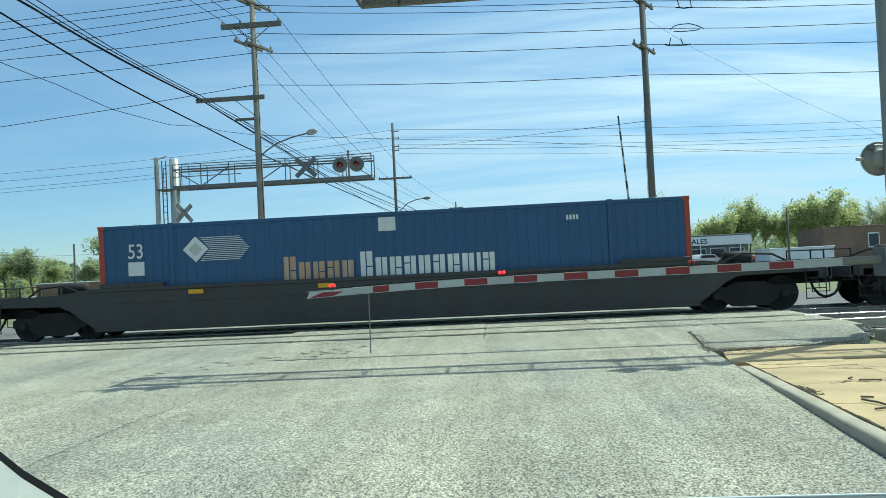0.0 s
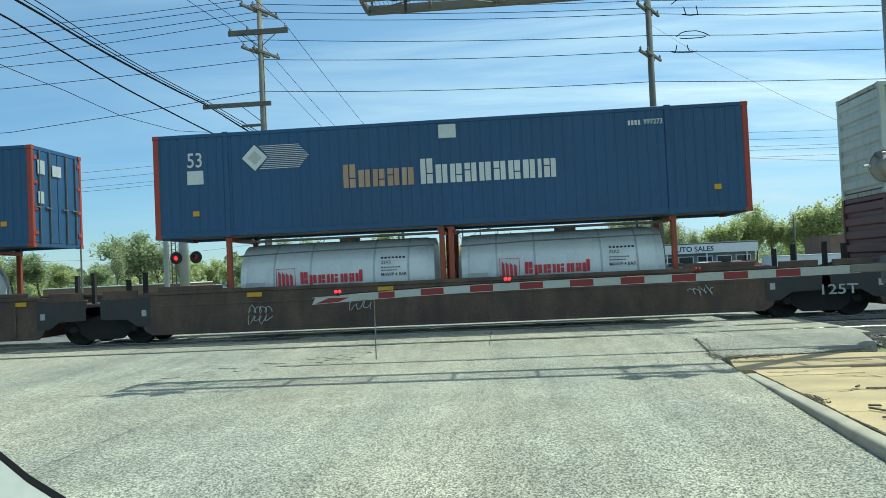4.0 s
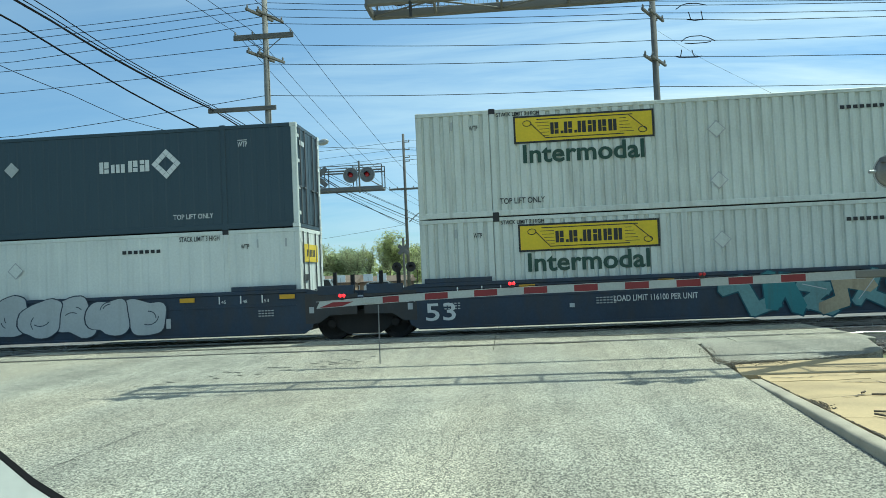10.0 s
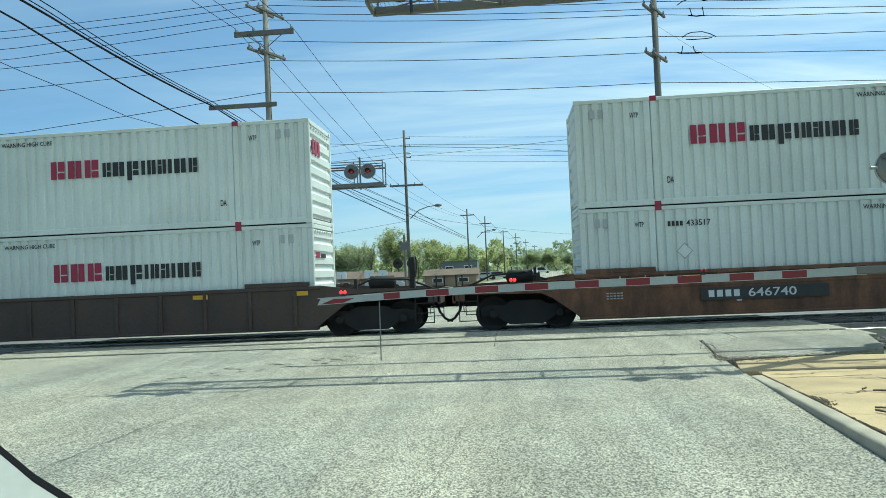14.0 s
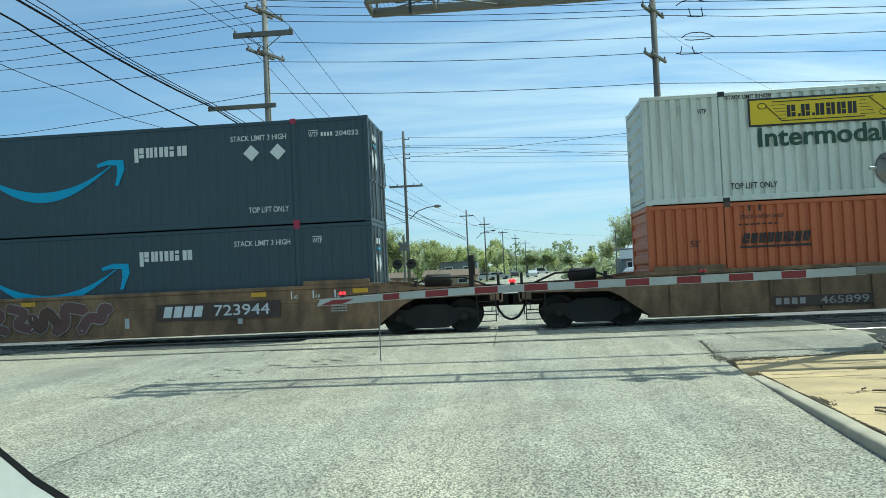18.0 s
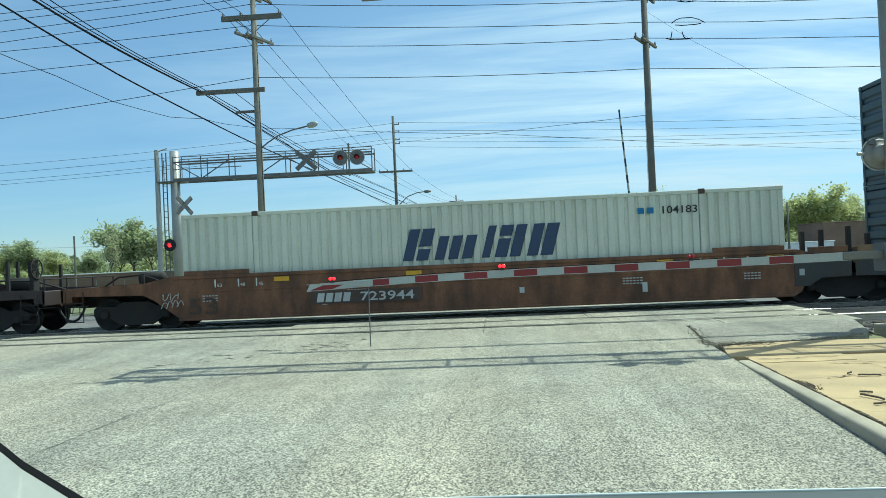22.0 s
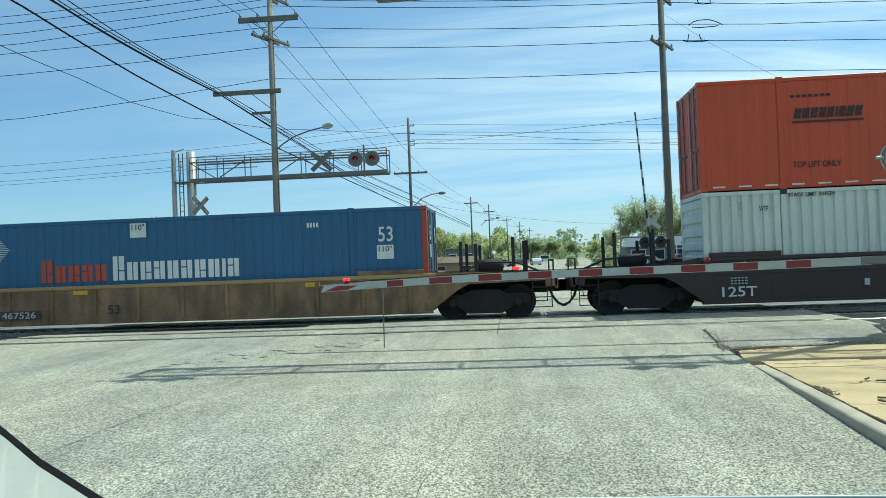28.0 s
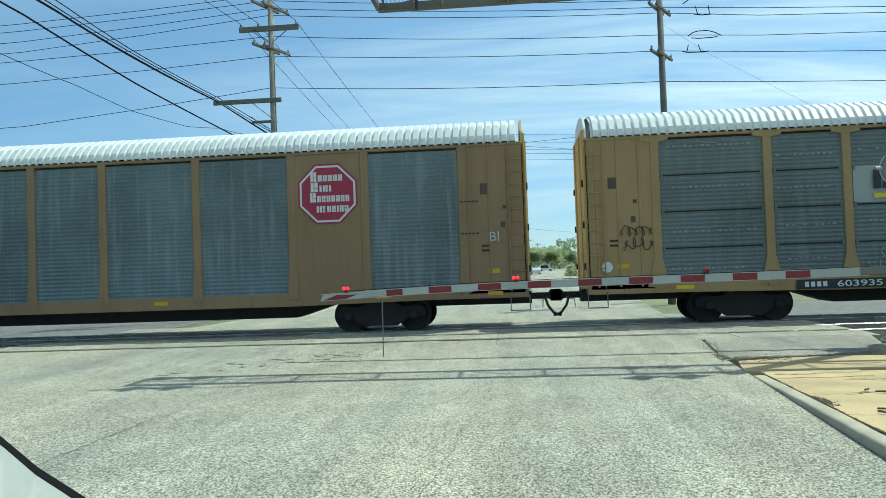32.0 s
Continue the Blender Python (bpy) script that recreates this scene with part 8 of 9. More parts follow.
polygon(a2, "emblem", octagon(0.88), -1.505, M["dec_maroon"])
polygon(a2, "emblem", octagon(0.83), -1.510, M["dec_white"])
polygon(a2, "emblem", octagon(0.77), -1.515, M["dec_maroon"])
for i, (word, u0, u1) in enumerate((("Hrrrrr", 21.90, 22.80), ("Hiri", 21.90, 22.5), ("Hrrrrrrr", 21.88, 22.98), ("Wrrirr", 22.05, 22.95))):
    glyph_bars(a2, word, u0 - h1, u1 - h1, 4.14 - i * 0.28, 4.40 - i * 0.28, -1.522, M["dec_white"], low=0.66, heavy=0.2)
letter(a2, "BI", 26.7 - h1, 26.95 - h1, 2.35, 2.6, -1.545, M["dec_grey"], 0.01)
for u in (17.4, 23.6, 26.6):
    plate(a2, "reflector", u - h1, u + 0.4 - h1, 0.92, 1.02, -1.505, M["dec_amber"])
for zz in (3.4, 2.55):
    blocks(a2, 25.95 - h1, 26.45 - h1, zz, zz + 0.05, -1.53, M["dec_black"], 5)
for sy in (-1, 1):
    part("painted_panel", Shape().cbox(h1 - 0.018, h1 - 0.008, *sorted((sy * 0.05, sy * 0.66)), 1.05, 3.75, 0.002), M["roof_white"], a2, "white lower end door panel")
    part("painted_panel", Shape().cbox(h1 - 0.018, h1 - 0.008, *sorted((sy * 0.80, sy * 1.18)), 1.05, 3.75, 0.002), M["roof_white"], a2, "white lower end door panel")

# ---- cracks and marks of the road ----
def crack_strip(pts, width, seed):
    """A thin wandering dark joint lying in the road surface."""
    r = random.Random(seed)
    pts = [Vector(p) for p in pts]
    line = []
    for p, q in zip(pts, pts[1:]):
        n = max(2, int((q - p).length / 0.16))
        line += [p.lerp(q, k / n) + Vector((r.gauss(0, 0.022), 0)) for k in range(n)]
    s = Shape()
    for i, p in enumerate(line):
        w = width * r.uniform(0.3, 1.0)
        s.v += [(p.x - w, p.y, road_z(p.y) + 0.005), (p.x + w, p.y, road_z(p.y) + 0.005)]
    for i in range(len(line) - 1):
        s.f.append((2 * i, 2 * i + 1, 2 * i + 3, 2 * i + 2))
    return part("crack", s, M["seam"], road)


M["seam"] = surface("tar_seam", (0.12, 0.115, 0.10), 0.9, vary=0.3, blotch=4, grain=40)
crack_strip([(-4.8, 4.0), (-4.4, 6.8), (-4.37, 8.11), (-4.0, 11.44), (-3.8, 13.0)], 0.008, 1)
crack_strip([(-3.0, 3.5), (-2.73, 6.21), (-2.5, 8.15), (-2.27, 9.97)], 0.004, 2)
crack_strip([(-0.9, 3.0), (-0.71, 5.74), (-0.61, 7.19), (-0.4, 10.14), (-0.35, 11.0)], 0.005, 3)
crack_strip([(-8.6, 6.0), (-8.2, 12.0), (-7.9, 15.7)], 0.005, 4)
crack_strip([(3.35, 12.9), (3.46, 13.75), (3.62, 15.0), (3.72, 15.85)], 0.02, 5)
crack_strip([(2.05, 14.2), (1.6, 14.6)], 0.010, 7)
crack_strip([(2.2, 12.3), (2.6, 13.6)], 0.012, 6)
s = Shape()
r = random.Random(11)
for _ in range(130):
    x, y = r.uniform(-7.5, 2.9), r.uniform(5.4, 15.0)
    n, rad = 7, r.uniform(0.006, 0.022)
    ring = [(x + rad * r.uniform(0.6, 1.2) * math.cos(k * 6.283 / n), y + rad * 1.3 * r.uniform(0.6, 1.2) * math.sin(k * 6.283 / n), road_z(y) + 0.006) for k in range(n)]
    s.add(ring, [tuple(range(n))])
for _ in range(46):
    f = r.random()
    x, y = -6.3 + 3.4 * f + r.gauss(0, 0.12), 13.0 + 2.3 * f + r.choice((-0.35, 0.0, 0.35)) + r.gauss(0, 0.06)
    ln, wd, z = r.uniform(0.03, 0.09), r.uniform(0.02, 0.05), road_z(y) + 0.007
    s.add([(x - ln, y - wd * 0.4, z), (x + ln * 0.6, y - wd, z), (x + ln, y + wd * 0.3, z), (x - ln * 0.5, y + wd, z)], [(0, 1, 2, 3)])
tagged(part("pock_mark", s, M["seam"], road), kind="stuff")

# ---- trees ----
def grow(seed, h, spread, leaves, leaf_size, leaf, bare=False):
    """Trunk and limbs in one mesh, crown of small separate leaves in another."""
    r = random.Random(seed)
    wood, crown = Shape(), Shape()
    tips = []

    def limb(p, d, length, rad, level):
        q = p
        steps = 3
        for k in range(steps):
            d2 = (d + Vector((r.uniform(-1, 1), r.uniform(-1, 1), r.uniform(-0.2, 0.6))) * 0.22).normalized()
            n = q + d2 * length / steps
            r0, r1 = rad * (1 - k / steps * 0.55), rad * (1 - (k + 1) / steps * 0.55)
            wood.tube(q, n, max(r0, 0.012), 6 if level < 2 else 4, max(r1, 0.01))
            q, d = n, d2
            if level < 3 and (k > 0 or level > 0):
                for _ in range(2 if level else 3):
                    a = r.uniform(0, 6.283)
                    out = Vector((math.cos(a), math.sin(a), r.uniform(0.25, 0.9))).normalized()
                    limb(q, (d * 0.45 + out * 0.75).normalized(), length * r.uniform(0.45, 0.68), r1 * 0.62, level + 1)
            if level >= 2:
                tips.append(q)
    limb(Vector((0, 0, -0.2)), Vector((0, 0, 1)), h * 0.62, h * 0.022, 0)
    if tips:
        mx = max(max(abs(t.x), abs(t.y)) for t in tips)
        k = spread / max(mx, 0.1)
        top = h / max(t.z for t in tips)
        wood.v = [(x * k, y * k, z * top) for x, y, z in wood.v]
        tips = [Vector((t.x * k, t.y * k, t.z * top)) for t in tips]
    for _ in range(leaves):
        t = r.choice(tips)
        p = t + Vector((r.gauss(0, 0.30), r.gauss(0, 0.30), r.gauss(0, 0.28)))
        u = Vector((r.uniform(-1, 1), r.uniform(-1, 1), r.uniform(-1, 1))).normalized()
        w = u.orthogonal().normalized() * leaf_size * r.uniform(0.4, 1.0)
        u = u * leaf_size * r.uniform(0.6, 1.2)
        crown.add([p - u, p + w * 0.6, p + u, p - w * 0.6], [(0, 1, 2, 3)])
    return wood.mesh("trunk"), crown.mesh("crown"), leaf


KINDS = [
    (grow(1, 8.0, 3.6, 5200, 0.21, "leaf_a"), "young green leafy tree with a full uneven crown"),
    (grow(2, 8.0, 3.0, 3600, 0.16, "leaf_c"), "half-bare spring tree with fine branches and buds"),
    (grow(3, 7.5, 4.2, 5200, 0.23, "leaf_b"), "broad darker green spring tree"),
    (grow(4, 9.0, 2.6, 2000, 0.14, "leaf_c"), "nearly bare tall tree with thin branches"),
    (grow(5, 7.0, 3.4, 5200, 0.20, "leaf_a"), "bright green drooping tree"),
]


def tree(kind, az, dist, top, seed, wide=1.0):
    """A tree standing at a bearing (degrees) and distance, as high as top metres."""
    (wood, crown, leaf), label = KINDS[kind]
    r = random.Random(seed)
    h0 = (8.0, 8.0, 7.5, 9.0, 7.0)[kind]
    k = top / h0
    ob = thing("tree", pose(dist * math.tan(radians(az)), dist, -0.2, 0, 0, r.uniform(0, 360)) @ Matrix.Diagonal((k * wide, k * wide, k, 1)), label, "tree", "trees beyond the tracks")
    part("trunk", wood, M["trunk"], ob)
    part("crown", crown, M[leaf], ob)
    return ob


def height(el, dist, az=0.0):
    return 1.86 + dist / math.cos(radians(az)) * math.tan(radians(el))


n = 0
for kind, az, dist, el, wide in (
        # left of the road
        (2, -35.5, 105, 2.3, 1.2), (0, -33.6, 110, 2.2, 1.3), (2, -32.0, 112, 2.3, 1.3), (0, -30.6, 118, 1.7, 1.2), (2, -29.0, 115, 1.5, 1.2),
        (1, -27.0, 98, 2.6, 1.2), (2, -25.8, 96, 3.45, 1.25), (1, -24.6, 96, 3.3, 1.1), (3, -27.6, 90, 3.0, 0.9), (1, -23.2, 100, 2.6, 1.0),
        (0, -21.6, 120, 1.6, 1.2), (0, -20.2, 125, 1.3, 1.2), (2, -18.8, 122, 1.4, 1.2),
        (3, -16.2, 118, 3.4, 1.1), (1, -14.6, 120, 2.6, 1.2), (1, -13.5, 122, 2.9, 1.2), (2, -12.4, 125, 2.2, 1.2), (1, -11.2, 118, 2.4, 1.1), (3, -10.2, 118, 2.6, 1.0),
        (1, -9.0, 122, 2.7, 1.1), (0, -7.9, 120, 3.4, 1.0), (1, -6.9, 125, 2.5, 1.0), (4, -5.7, 116, 2.3, 1.0), (0, -4.4, 150, 1.9, 1.2), (2, -3.2, 160, 1.8, 1.2), (0, -2.0, 170, 1.7, 1.2),
        (1, -1.0, 190, 1.6, 1.2), (2, 0.2, 230, 1.5, 1.3), (2, 1.2, 260, 1.35, 1.4), (2, 2.4, 300, 1.3, 1.5), (0, 3.4, 310, 1.0, 1.5), (2, 4.6, 290, 1.0, 1.5), (0, 5.6, 250, 1.0, 1.5),
        # right of the road
        (1, 7.0, 128, 2.0, 1.0), (1, 8.2, 124, 3.9, 0.9), (3, 9.0, 122, 4.1, 0.9), (1, 10.2, 124, 4.3, 0.9), (1, 11.3, 126, 3.4, 0.9), (1, 12.4, 128, 2.6, 1.0), (1, 13.4, 130, 2.1, 1.0),
        (4, 15.8, 120, 2.5, 1.1), (0, 16.6, 122, 3.5, 0.95), (4, 17.5, 122, 2.8, 1.0), (1, 18.6, 124, 2.7, 1.0), (4, 19.9, 122, 2.5, 1.1), (0, 21.2, 118, 3.0, 1.0), (4, 22.3, 116, 3.55, 1.1), (4, 23.4, 118, 2.9, 1.0),
        (3, 24.4, 120, 2.8, 0.9), (1, 25.4, 120, 2.7, 1.0), (1, 26.6, 122, 2.9, 1.0), (0, 28.0, 120, 2.6, 1.2), (2, 30.0, 122, 2.8, 1.2), (0, 32.0, 125, 2.7, 1.2)):
    n += 1
    tree(kind, az, dist, height(el, dist, az), n, wide)


def thicket(x0, x1, y0, y1, h, count, leaf, label, seed, size=0.45):
    """A far belt of brush: many separate leaves heaped in uneven mounds."""
    r = random.Random(seed)
    s = Shape()
    mounds = [(r.uniform(x0, x1), r.uniform(y0, y1), r.uniform(0.45, 1.0) * h, r.uniform(0.5, 1.0)) for _ in range(max(12, int((x1 - x0) / 4.5)))]
    for _ in range(count):
        mx, my, mh, mw = r.choice(mounds)
        a, b = r.uniform(0, 6.283), r.random() ** 0.5
        zz = r.random()
        rad = mh * 0.75 * mw * math.sqrt(max(0.05, 1 - zz * zz)) * b
        p = Vector((mx + rad * math.cos(a), my + rad * math.sin(a), -0.2 + zz * mh * (1 + 0.15 * r.random())))
        u = Vector((r.uniform(-1, 1), r.uniform(-1, 1), r.uniform(-1, 1))).normalized()
        w = u.orthogonal().normalized() * size * r.uniform(0.4, 0.9)
        u = u * size * r.uniform(0.5, 1.1)
        s.add([p - u, p + w * 0.7, p + u, p - w * 0.7], [(0, 1, 2, 3)])
    return whole("brush_belt", s, M[leaf], label, "brush", kind="stuff")


thicket(-150, -14, 132, 150, 6.6, 15000, "leaf_b", "far belt of green and brown spring brush", 1, 0.5)
thicket(-115, -45, 112, 126, 5.2, 9000, "leaf_a", "far belt of light green spring brush", 2, 0.42)
thicket(30, 120, 132, 150, 7.0, 11000, "leaf_a", "far belt of light green spring brush", 3, 0.5)
thicket(-260, 300, 330, 420, 13.0, 20000, "leaf_b", "distant dark green woods along the horizon", 4, 1.1)
thicket(-42, -4, 172, 205, 5.0, 7000, "leaf_b", "green hedges and brush beside the far yards", 6, 0.5)
thicket(-75, -2, 215, 250, 10.0, 9000, "leaf_a", "far belt of light green spring trees", 7, 0.8)
thicket(36, 90, 215, 260, 9.0, 8000, "leaf_c", "far belt of pale budding trees", 8, 0.8)
thicket(-105, -52, 100, 110, 3.0, 5000, "leaf_b", "low green bushes along the yard", 9, 0.36)
thicket(8, 34, 110, 122, 2.6, 2500, "leaf_c", "low brown brush behind the sign", 5, 0.35)

# ---- buildings and yards beyond the tracks ----
M["brick_brown"] = surface("brown_brick", (0.20, 0.135, 0.10), 0.9, vary=0.25, blotch=0.8, grain=12, bump=0.3)
M["tan_wall"] = surface("tan_wall", (0.33, 0.24, 0.16), 0.85, vary=0.15, blotch=0.6)
M["shingle"] = surface("brown_shingle", (0.17, 0.125, 0.09), 0.9, vary=0.3, blotch=1, grain=8, bump=0.5)
M["grey_wall"] = surface("grey_wall", (0.16, 0.18, 0.19), 0.7, vary=0.15, blotch=0.6)
M["white_wall"] = surface("white_fascia", (0.70, 0.73, 0.74), 0.6, vary=0.1, blotch=0.6)
M["glass"] = surface("dark_glass", (0.03, 0.035, 0.04), 0.08, vary=0.2, bump=0)
M["lot"] = road_surface("parking_asphalt", (0.26, 0.26, 0.25), (0.12, 0.12, 0.12), 0.2)


def hut(name, label, x, y, w, d, h, wall, roof, windows=0, gable=0.0, yaw=0.0, eave=0.3):
    ob = thing(name, pose(x, y, -0.2, 0, 0, yaw), label, "building")
    part("wall", Shape().cbox(-w / 2, w / 2, -d / 2, -d / 2 + 0.3, 0, h, 0.02), M[wall], ob)
    part("wall", Shape().cbox(-w / 2, w / 2, d / 2 - 0.3, d / 2, 0, h, 0.02), M[wall], ob)
    part("wall", Shape().cbox(-w / 2, -w / 2 + 0.3, -d / 2 + 0.3, d / 2 - 0.3, 0, h, 0.02), M[wall], ob)
    part("wall", Shape().cbox(w / 2 - 0.3, w / 2, -d / 2 + 0.3, d / 2 - 0.3, 0, h, 0.02), M[wall], ob)
    if gable:
        part("roof", Shape().prism([(-d / 2 - eave, h), (d / 2 + eave, h), (d / 2 + eave, h + 0.12), (0, h + gable), (-d / 2 - eave, h + 0.12)], -w / 2 - eave, w / 2 + eave, "x"), M[roof], ob)
    else:
        part("roof", Shape().cbox(-w / 2 - 0.1, w / 2 + 0.1, -d / 2 - 0.1, d / 2 + 0.1, h, h + 0.10, 0.03), M[roof], ob)
    for k in range(windows):
        cx = -w / 2 + w * (k + 0.5) / windows
        win = part("window", Shape().cbox(cx - 0.65, cx + 0.65, -d / 2 - 0.05, -d / 2 + 0.02, h * 0.35, h * 0.8, 0.02), M["white_wall"], ob)
        part("pane", Shape().box(cx - 0.55, cx + 0.55, -d / 2 - 0.065, -d / 2 - 0.05, h * 0.39, h * 0.76), M["glass"], win)
    return ob


# car sales lot with its long white fascia
lot = thing("sales_building", pose(23.3, 105.0, -0.2), "low car sales building with a long white fascia sign", "building")
part("wall", Shape().cbox(-8.8, 8.6, -3.0, 3.0, 0, 2.6, 0.03), M["grey_wall"], lot)
for k in range(7):
    win = part("window", Shape().cbox(-8.2 + k * 2.4, -6.3 + k * 2.4, -3.06, -2.98, 0.5, 2.2, 0.02), M["white_wall"], lot)
    part("pane", Shape().box(-8.1 + k * 2.4, -6.4 + k * 2.4, -3.075, -3.06, 0.6, 2.1), M["glass"], win)
part("fascia", Shape().cbox(-9.0, 8.9, -3.6, -3.3, 2.55, 3.72, 0.03), M["white_wall"], lot, "long white sign band")
part("roof", Shape().cbox(-9.1, 9.0, -3.65, 3.2, 3.74, 3.9, 0.03), M["grey_wall"], lot)
letter(lot, "AUTO SALES", -2.0, 3.35, 2.78, 3.45, -3.61, M["dec_navy"], 0.02)
blocks(lot, -6.3, -2.6, 2.8, 3.4, -3.61, M["dec_grey"], 7)
for x in (-7.5, -2.5, 2.5, 7.5):
    part("column", Shape().tube((x, -3.45, 0), (x, -3.45, 2.55), 0.08, 8), M["white_wall"], lot)
hut("shed", "low white shed with a flat roof", 33.8, 92.0, 7.0, 5.0, 1.7, "white_wall", "white_wall")
hut("brick_building", "plain brown brick building with a white window", 44.2, 99.0, 11.5, 8.0, 3.9, "brick_brown", "brick_brown", 1)
hut("house", "low house with a brown shingle roof and tan walls", -24.2, 96.0, 11.0, 7.0, 1.35, "tan_wall", "shingle", 4, 1.0)
hut("house", "low tan building with a brown roof", -16.5, 98.0, 8.0, 6.0, 1.3, "tan_wall", "shingle", 3, 0.8)
hut("house", "low house with a brown shingle roof", -7.5, 100.0, 6.5, 6.0, 1.3, "tan_wall", "shingle", 2, 0.9)
hut("store", "flat grey store building", -8.2, 128.0, 6.0, 8.0, 3.4, "grey_wall", "grey_wall", 2)
hut("long_shed", "long low dark shed with a white roof edge", -38.5, 77.0, 15.0, 6.0, 1.75, "brick_brown", "white_wall")
whole("parking_lot", Shape().box(-70, -8, 84, 140, -0.21, -0.17), M["lot"], "grey asphalt parking yard beyond the tracks", kind="structure")
whole("parking_lot", Shape().box(12, 60, 80, 104, -0.21, -0.17), M["lot"], "grey asphalt sales yard beyond the tracks", kind="structure")
for az, dist in ((-13.9, 90), (-12.4, 90), (-10.4, 90), (-9.4, 90)):
    x = dist * math.tan(radians(az))
    sg = thing("yard_sign", pose(x, dist, -0.2), "small white yard sign on a post", "sign", "yard signs")
    part("post", Shape().tube((0, 0, 0), (0, 0, 2.0), 0.05, 6), M["galv"], sg)
    part("board", Shape().cbox(-0.55, 0.55, -0.04, 0.04, 1.5, 2.35, 0.02), M["white_wall"], sg)
whole("light_pole", Shape().tube((0, 0, 0), (0, 0, 4.9), 0.09, 8, 0.07), M["alu"], "slim pale metal post", "pole", m=pose(-34.0, 60.0, -0.2))
p = thing("street_lamp", pose(88 * math.tan(radians(7.75)), 88.0, -0.2), "slim grey lot lamp post with a short arm", "street lamp")
part("post", Shape().tube((0, 0, 0), (0, 0, 5.6), 0.10, 8, 0.07), M["alu"], p)
part("head", Shape().cbox(-0.1, 0.55, -0.12, 0.12, 5.55, 5.68, 0.02), M["alu"], p)

# second crossbuck signal across the road, seen between the wagons
xb = thing("crossbuck_signal", pose(-6.3, 46.5, -0.2), "crossbuck post with two round dark signal lamps", "signal")
part("post", Shape().tube((0, 0, 0), (0, 0, 4.2), 0.07, 10), M["alu"], xb)
crossbuck(xb, 0, -0.12, 3.5, 0.38, M["galv"])
for x in (-0.42, 0.42):
    flasher(xb, x, -0.2, 2.45, -1, M["black"], r=0.3)


# ---- vehicles far down the road and in the yards ----
def vehicle(x, y, yaw, paint_rgb, label, van=False):
    key = "veh_%d_%d_%d" % tuple(int(c * 100) for c in paint_rgb)
    if key not in M:
        M[key] = surface(key, paint_rgb, 0.3, vary=0.05, bump=0, coat=0.5)
    car = thing("parked_car", pose(x, y, -0.17, 0, 0, yaw), label, "car", "vehicles beyond the tracks")
    hgt = 1.95 if van else 1.45
    body = [(-2.2, 0.35), (2.2, 0.35), (2.25, 0.75), (1.9, 0.92), (1.15, 0.98), (0.5, hgt - 0.03), (-1.2, hgt), (-2.0 if van else -1.75, hgt - 0.12), (-2.2, 0.95)]
    part("body", Shape().prism(body, -0.85, 0.85), M[key], car)
    for sy in (-1, 1):
        part("window", Shape().prism([(-1.7, 1.0), (0.85, 1.0), (0.42, hgt - 0.12), (-1.55, hgt - 0.12)], *sorted((sy * 0.852, sy * 0.862))), M["glass"], car)
        for wx in (-1.35, 1.35):
            w = part("wheel", Shape().lathe([(0.2, 0), (0.32, 0.0), (0.34, 0.05), (0.34, 0.17), (0.32, 0.2), (0.2, 0.2)], (wx, sy * 0.87, 0.34), (0, -sy, 0), 16), M["black"], car)
    part("windscreen", Shape().prism([(0.60, hgt - 0.08), (1.18, 1.0), (1.2, 1.02), (0.63, hgt - 0.05)], -0.7, 0.7), M["glass"], car)
    return car


for x, y, yaw, c, lb, v in ((4.2, 150, 95, (0.6, 0.62, 0.63), "white car on the far road", False), (1.0, 165, 90, (0.05, 0.05, 0.06), "dark car on the far road", False), (9.5, 230, 5, (0.7, 0.7, 0.7), "white van crossing the far road", True),
                          (-4.5, 140, 10, (0.55, 0.57, 0.6), "silver car in the yard", False), (-6.8, 142, 8, (0.65, 0.66, 0.66), "white car in the yard", False), (-2.2, 146, 15, (0.4, 0.42, 0.45), "grey car in the yard", False),
                          (16.0, 96, 30, (0.45, 0.47, 0.5), "silver car for sale", False), (20.5, 96, 30, (0.05, 0.06, 0.1), "dark car for sale", False), (25.0, 96, 30, (0.6, 0.6, 0.6), "white car for sale", False), (29.0, 96, 25, (0.3, 0.05, 0.05), "red car for sale", False),
                          (-21.0, 88, 0, (0.6, 0.62, 0.62), "white van in the yard", True), (-14.0, 86, 4, (0.5, 0.5, 0.52), "silver car in the yard", False), (-33, 86, 0, (0.62, 0.62, 0.62), "white car beside the shed", False)):
    vehicle(x, y, yaw, c, lb, v)
# a chain-link like fence of posts on the left beyond the tracks
fence = thing("fence", pose(-30, 52, -0.2), "low wire fence on metal posts", "fence")
for k in range(12):
    part("post", Shape().tube((k * 2.0 - 10, 0, 0), (k * 2.0 - 10, 0, 1.35), 0.035, 6), M["galv"], fence)
for z in (0.4, 0.85, 1.3):
    part("rail", Shape().tube((-10, 0, z), (12, 0, z), 0.015, 5), M["galv"], fence)

# ---- the car we look out of ----
M["dash"] = surface("pale_trim", (0.30, 0.315, 0.30), 0.45, vary=0.1, blotch=8, grain=120, bump=0.05)
M["seal"] = surface("black_rubber", (0.008, 0.008, 0.009), 0.9, vary=0.1, bump=0.05)
M["seal"].node_tree.nodes["Principled BSDF"].inputs["Specular IOR Level"].default_value = 0.08
M["bonnet"] = surface("grey_bonnet", (0.07, 0.085, 0.085), 0.55, vary=0.06, bump=0)
# near-white colour that stands in for the glint on the bonnet edge
M["edge_glint"] = surface("pale_glint", (0.62, 0.66, 0.64), 0.4, vary=0.05, bump=0)
ride = thing("car_interior", pose(0, 0, 0), "pale dashboard corner with black window seal and grey bonnet", "car")
E0 = Vector(EYE)
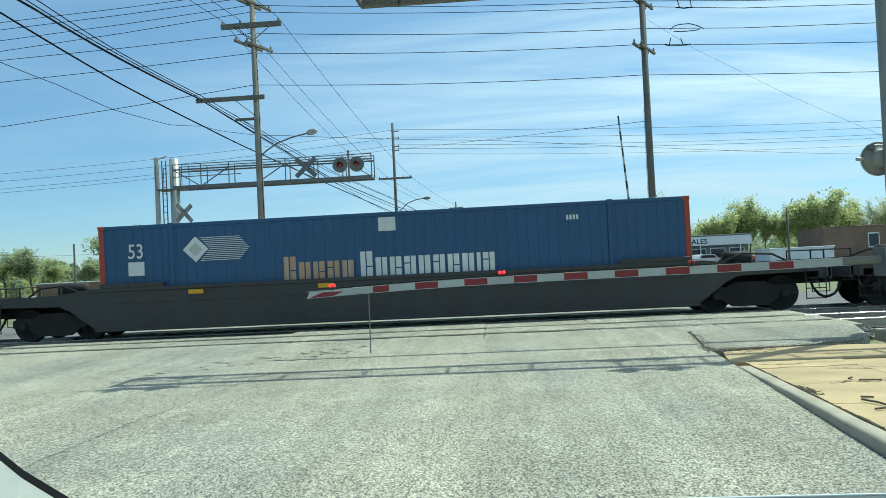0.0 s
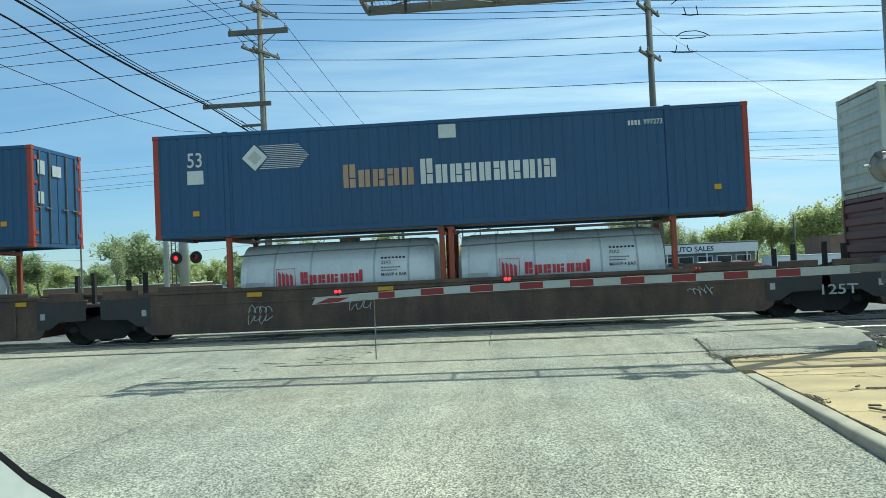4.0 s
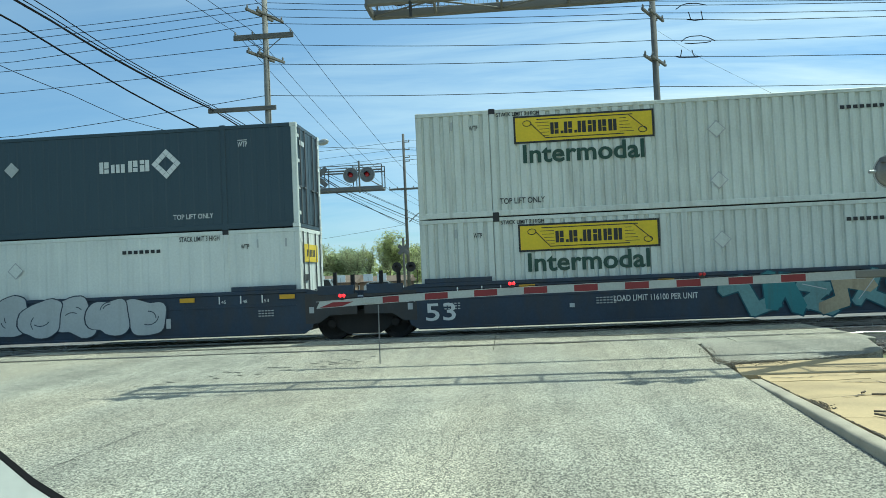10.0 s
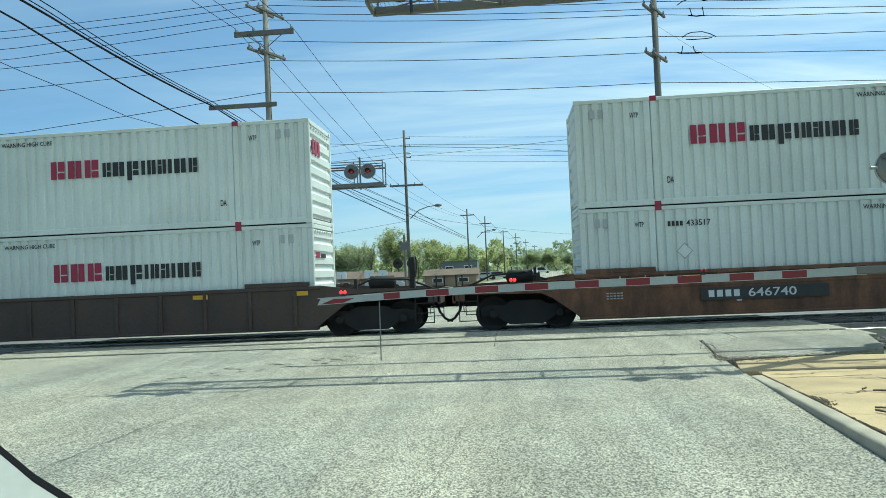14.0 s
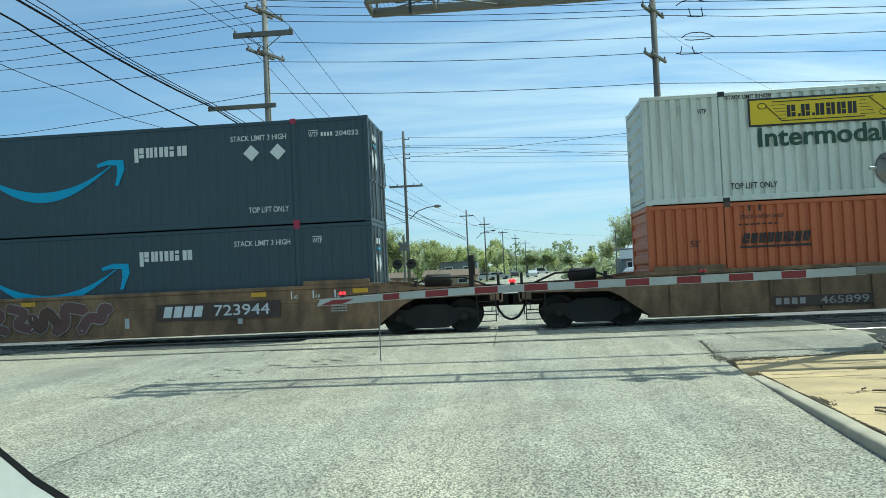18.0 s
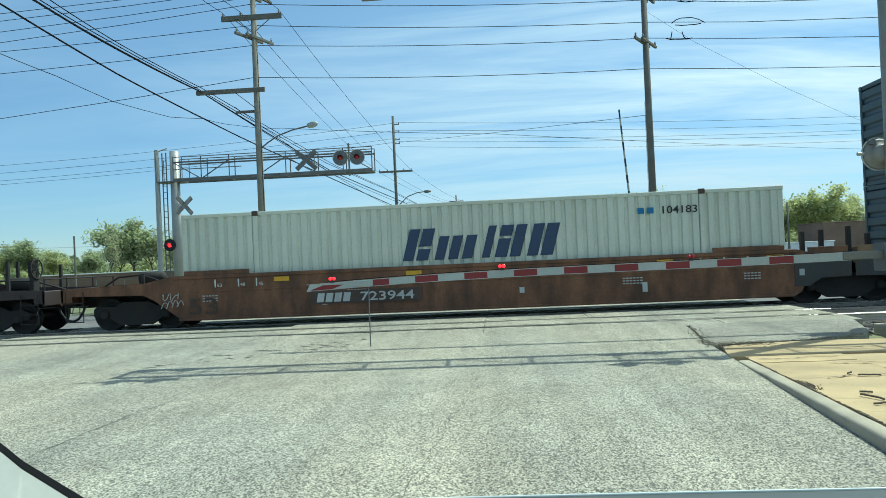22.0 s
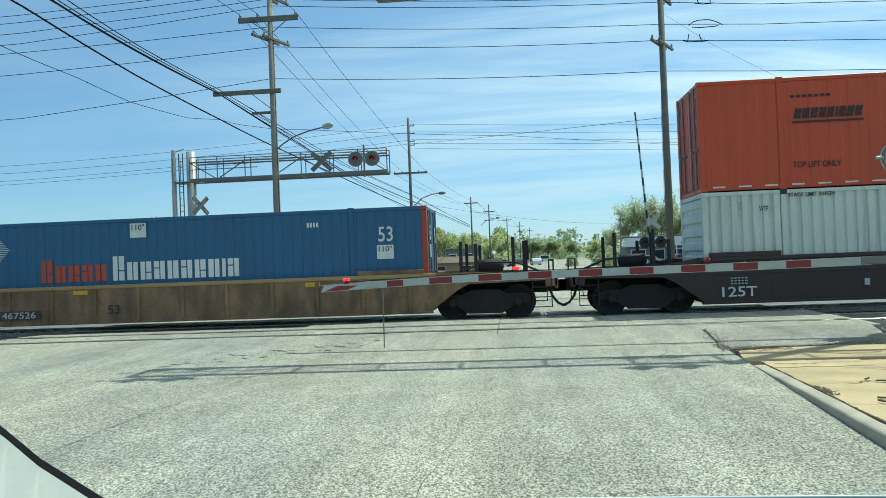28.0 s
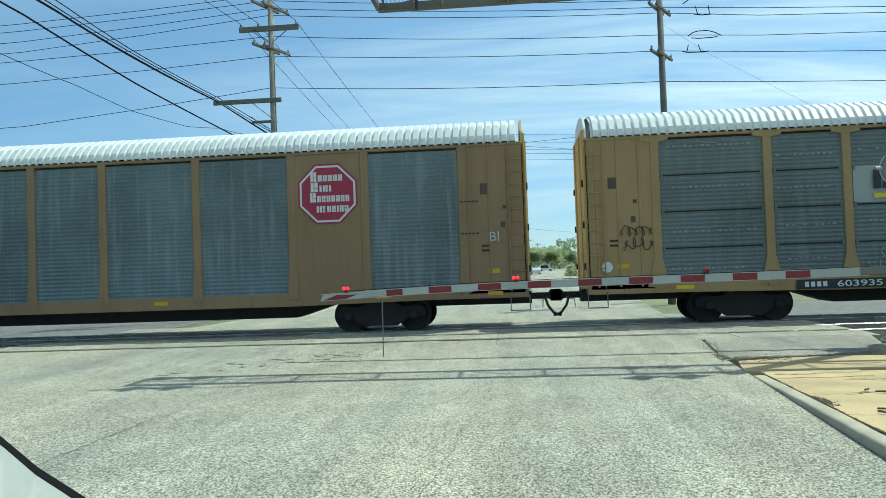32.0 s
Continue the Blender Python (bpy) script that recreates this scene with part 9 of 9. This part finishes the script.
outer = [(-0.640, 0.760, -0.075), (-0.600, 0.788, -0.125), (-0.563, 0.809, -0.169), (-0.533, 0.821, -0.203), (-0.475, 0.843, -0.253), (-0.40, 0.866, -0.298), (-0.30, 0.89, -0.34)]
inner = [(-0.640, 0.755, -0.095), (-0.600, 0.783, -0.142), (-0.562, 0.805, -0.187), (-0.535, 0.816, -0.219), (-0.49, 0.832, -0.259), (-0.42, 0.856, -0.306), (-0.32, 0.88, -0.353)]
low = [(-0.64, 0.70, -0.32), (-0.60, 0.72, -0.35), (-0.56, 0.73, -0.39), (-0.53, 0.735, -0.42), (-0.49, 0.74, -0.45), (-0.42, 0.75, -0.48), (-0.32, 0.77, -0.5)]
s = Shape()
for o, i_ in zip([Vector(q).lerp(Vector(p), 0.05) for p, q in zip(inner, outer)], inner):
    a, b = E0 + Vector(o) * 0.78, E0 + Vector(i_) * 0.76
    s.v += [tuple(a), tuple(b), tuple(b + Vector((-0.02, 0.0, -0.03))), tuple(a + Vector((-0.015, 0.006, -0.02)))]
for k in range(len(outer) - 1):
    a = 4 * k
    for j in range(4):
        s.f.append((a + j, a + (j + 1) % 4, a + 4 + (j + 1) % 4, a + 4 + j))
s.f += [(0, 1, 2, 3), tuple(range(len(s.v) - 1, len(s.v) - 5, -1))]
part("window_seal", s, M["seal"], ride, "black rubber window seal", True)
s = Shape()
for o, i_ in zip([Vector(p).lerp(Vector(q), 0.45) for p, q in zip(inner, outer)], low):
    s.v += [tuple(E0 + Vector(o) * 0.75), tuple(E0 + Vector(i_) * 0.72), tuple(E0 + Vector(i_) * 0.72 + Vector((-0.02, 0.0, -0.03))), tuple(E0 + Vector(o) * 0.75 + Vector((-0.02, 0.0, -0.025)))]
for k in range(len(inner) - 1):
    a = 4 * k
    for j in range(4):
        s.f.append((a + j, a + (j + 1) % 4, a + 4 + (j + 1) % 4, a + 4 + j))
s.f += [(0, 1, 2, 3), tuple(range(len(s.v) - 1, len(s.v) - 5, -1))]
part("dash_corner", s, M["dash"], ride, "pale moulded trim", True)
s = Shape()
nx_, ny_ = 16, 8
for j in range(ny_ + 1):
    f = j / ny_
    for i in range(nx_ + 1):
        x = -0.75 + 2.3 * i / nx_
        s.v.append((x, 1.2 + 0.8 * f, 1.0 + 0.038 * f - 0.003 * ((x - 0.35) / 0.95) ** 2))
for i in range(nx_ + 1):
    x, y, z = s.v[ny_ * (nx_ + 1) + i]
    s.v.append((x, y + 0.02, z - 0.05))
for j in range(ny_ + 1):
    for i in range(nx_):
        a = j * (nx_ + 1) + i
        s.f.append((a, a + 1, a + nx_ + 2, a + nx_ + 1))
part("bonnet", s, M["bonnet"], ride, "dark grey bonnet edge", True)
# thin pale tube: the reflection along the bonnet edge, put in as colour
edge_glint = [(x, y, z + 0.001) for x, y, z in s.v[ny_ * (nx_ + 1):(ny_ + 1) * (nx_ + 1)]]
part("bonnet_lip", Shape().path(edge_glint, 0.004, 8), M["edge_glint"], ride, "pale strip painted in as the sunlit glint on the bonnet edge", True)
# body under the bonnet, out of sight from the seat
M["body"] = surface("grey_car_body", (0.10, 0.115, 0.115), 0.4, vary=0.06, bump=0, coat=0.4)
part("front_body", Shape().cbox(-0.75, 1.55, 1.22, 2.0, 0.28, 0.985, 0.06), M["body"], ride)
part("dashboard", Shape().cbox(-0.75, 1.55, 0.62, 1.2, 0.7, 1.0, 0.05), M["seal"], ride)
part("door_panel", Shape().cbox(-0.78, -0.70, -0.6, 1.22, 0.3, 1.05, 0.02), M["body"], ride)
part("pillar_base", Shape().prism([(-0.74, 1.0), (-0.36, 1.0), (-0.24, 1.29), (-0.46, 1.42)], 0.50, 0.60), M["dash"], ride)
for x in (-0.78, 1.38):
    wheel = part("wheel", Shape().lathe([(0.2, 0), (0.30, 0.0), (0.32, 0.04), (0.32, 0.16), (0.30, 0.2), (0.2, 0.2)], (x, 1.6, 0.32), (1, 0, 0), 24), M["black"], ride)
    part("rim", Shape().lathe([(0.06, 0.01), (0.20, 0.02), (0.20, 0.18), (0.06, 0.19)], (x, 1.6, 0.32), (1, 0, 0), 16), M["galv_pale"], wheel)


# ---- movement ----
def rolled(t):
    """How far the train has rolled at t seconds."""
    return float(np.interp(t, [r[0] for r in ROLL], [r[1] for r in ROLL]))


def motions():
    for ob, m0 in MOVING:
        walk(ob, [(t, Matrix.Translation((d, 0, 0)) @ m0) for t, d in ROLL])
    # wheel sets turn as they roll past
    for w, dx, wagon, tx in WHEELS:
        start = next(m.translation.x for ob, m in MOVING if ob == wagon) + tx + dx
        rows = []
        for k in range(32 * FPS + 1):
            t = k / FPS
            x = start + rolled(t)
            if -15.5 < x < 14.0:
                rows.append((t, pose(dx, 0, WHEEL_R) @ Matrix.Rotation(x / WHEEL_R, 4, "Y")))
        if not rows:
            continue
        if rows[0][0] > 0:
            rows.insert(0, (0.0, rows[0][1]))
        if rows[-1][0] < 32.0:
            rows.append((32.0, rows[-1][1]))
        walk(w, rows)


motions()
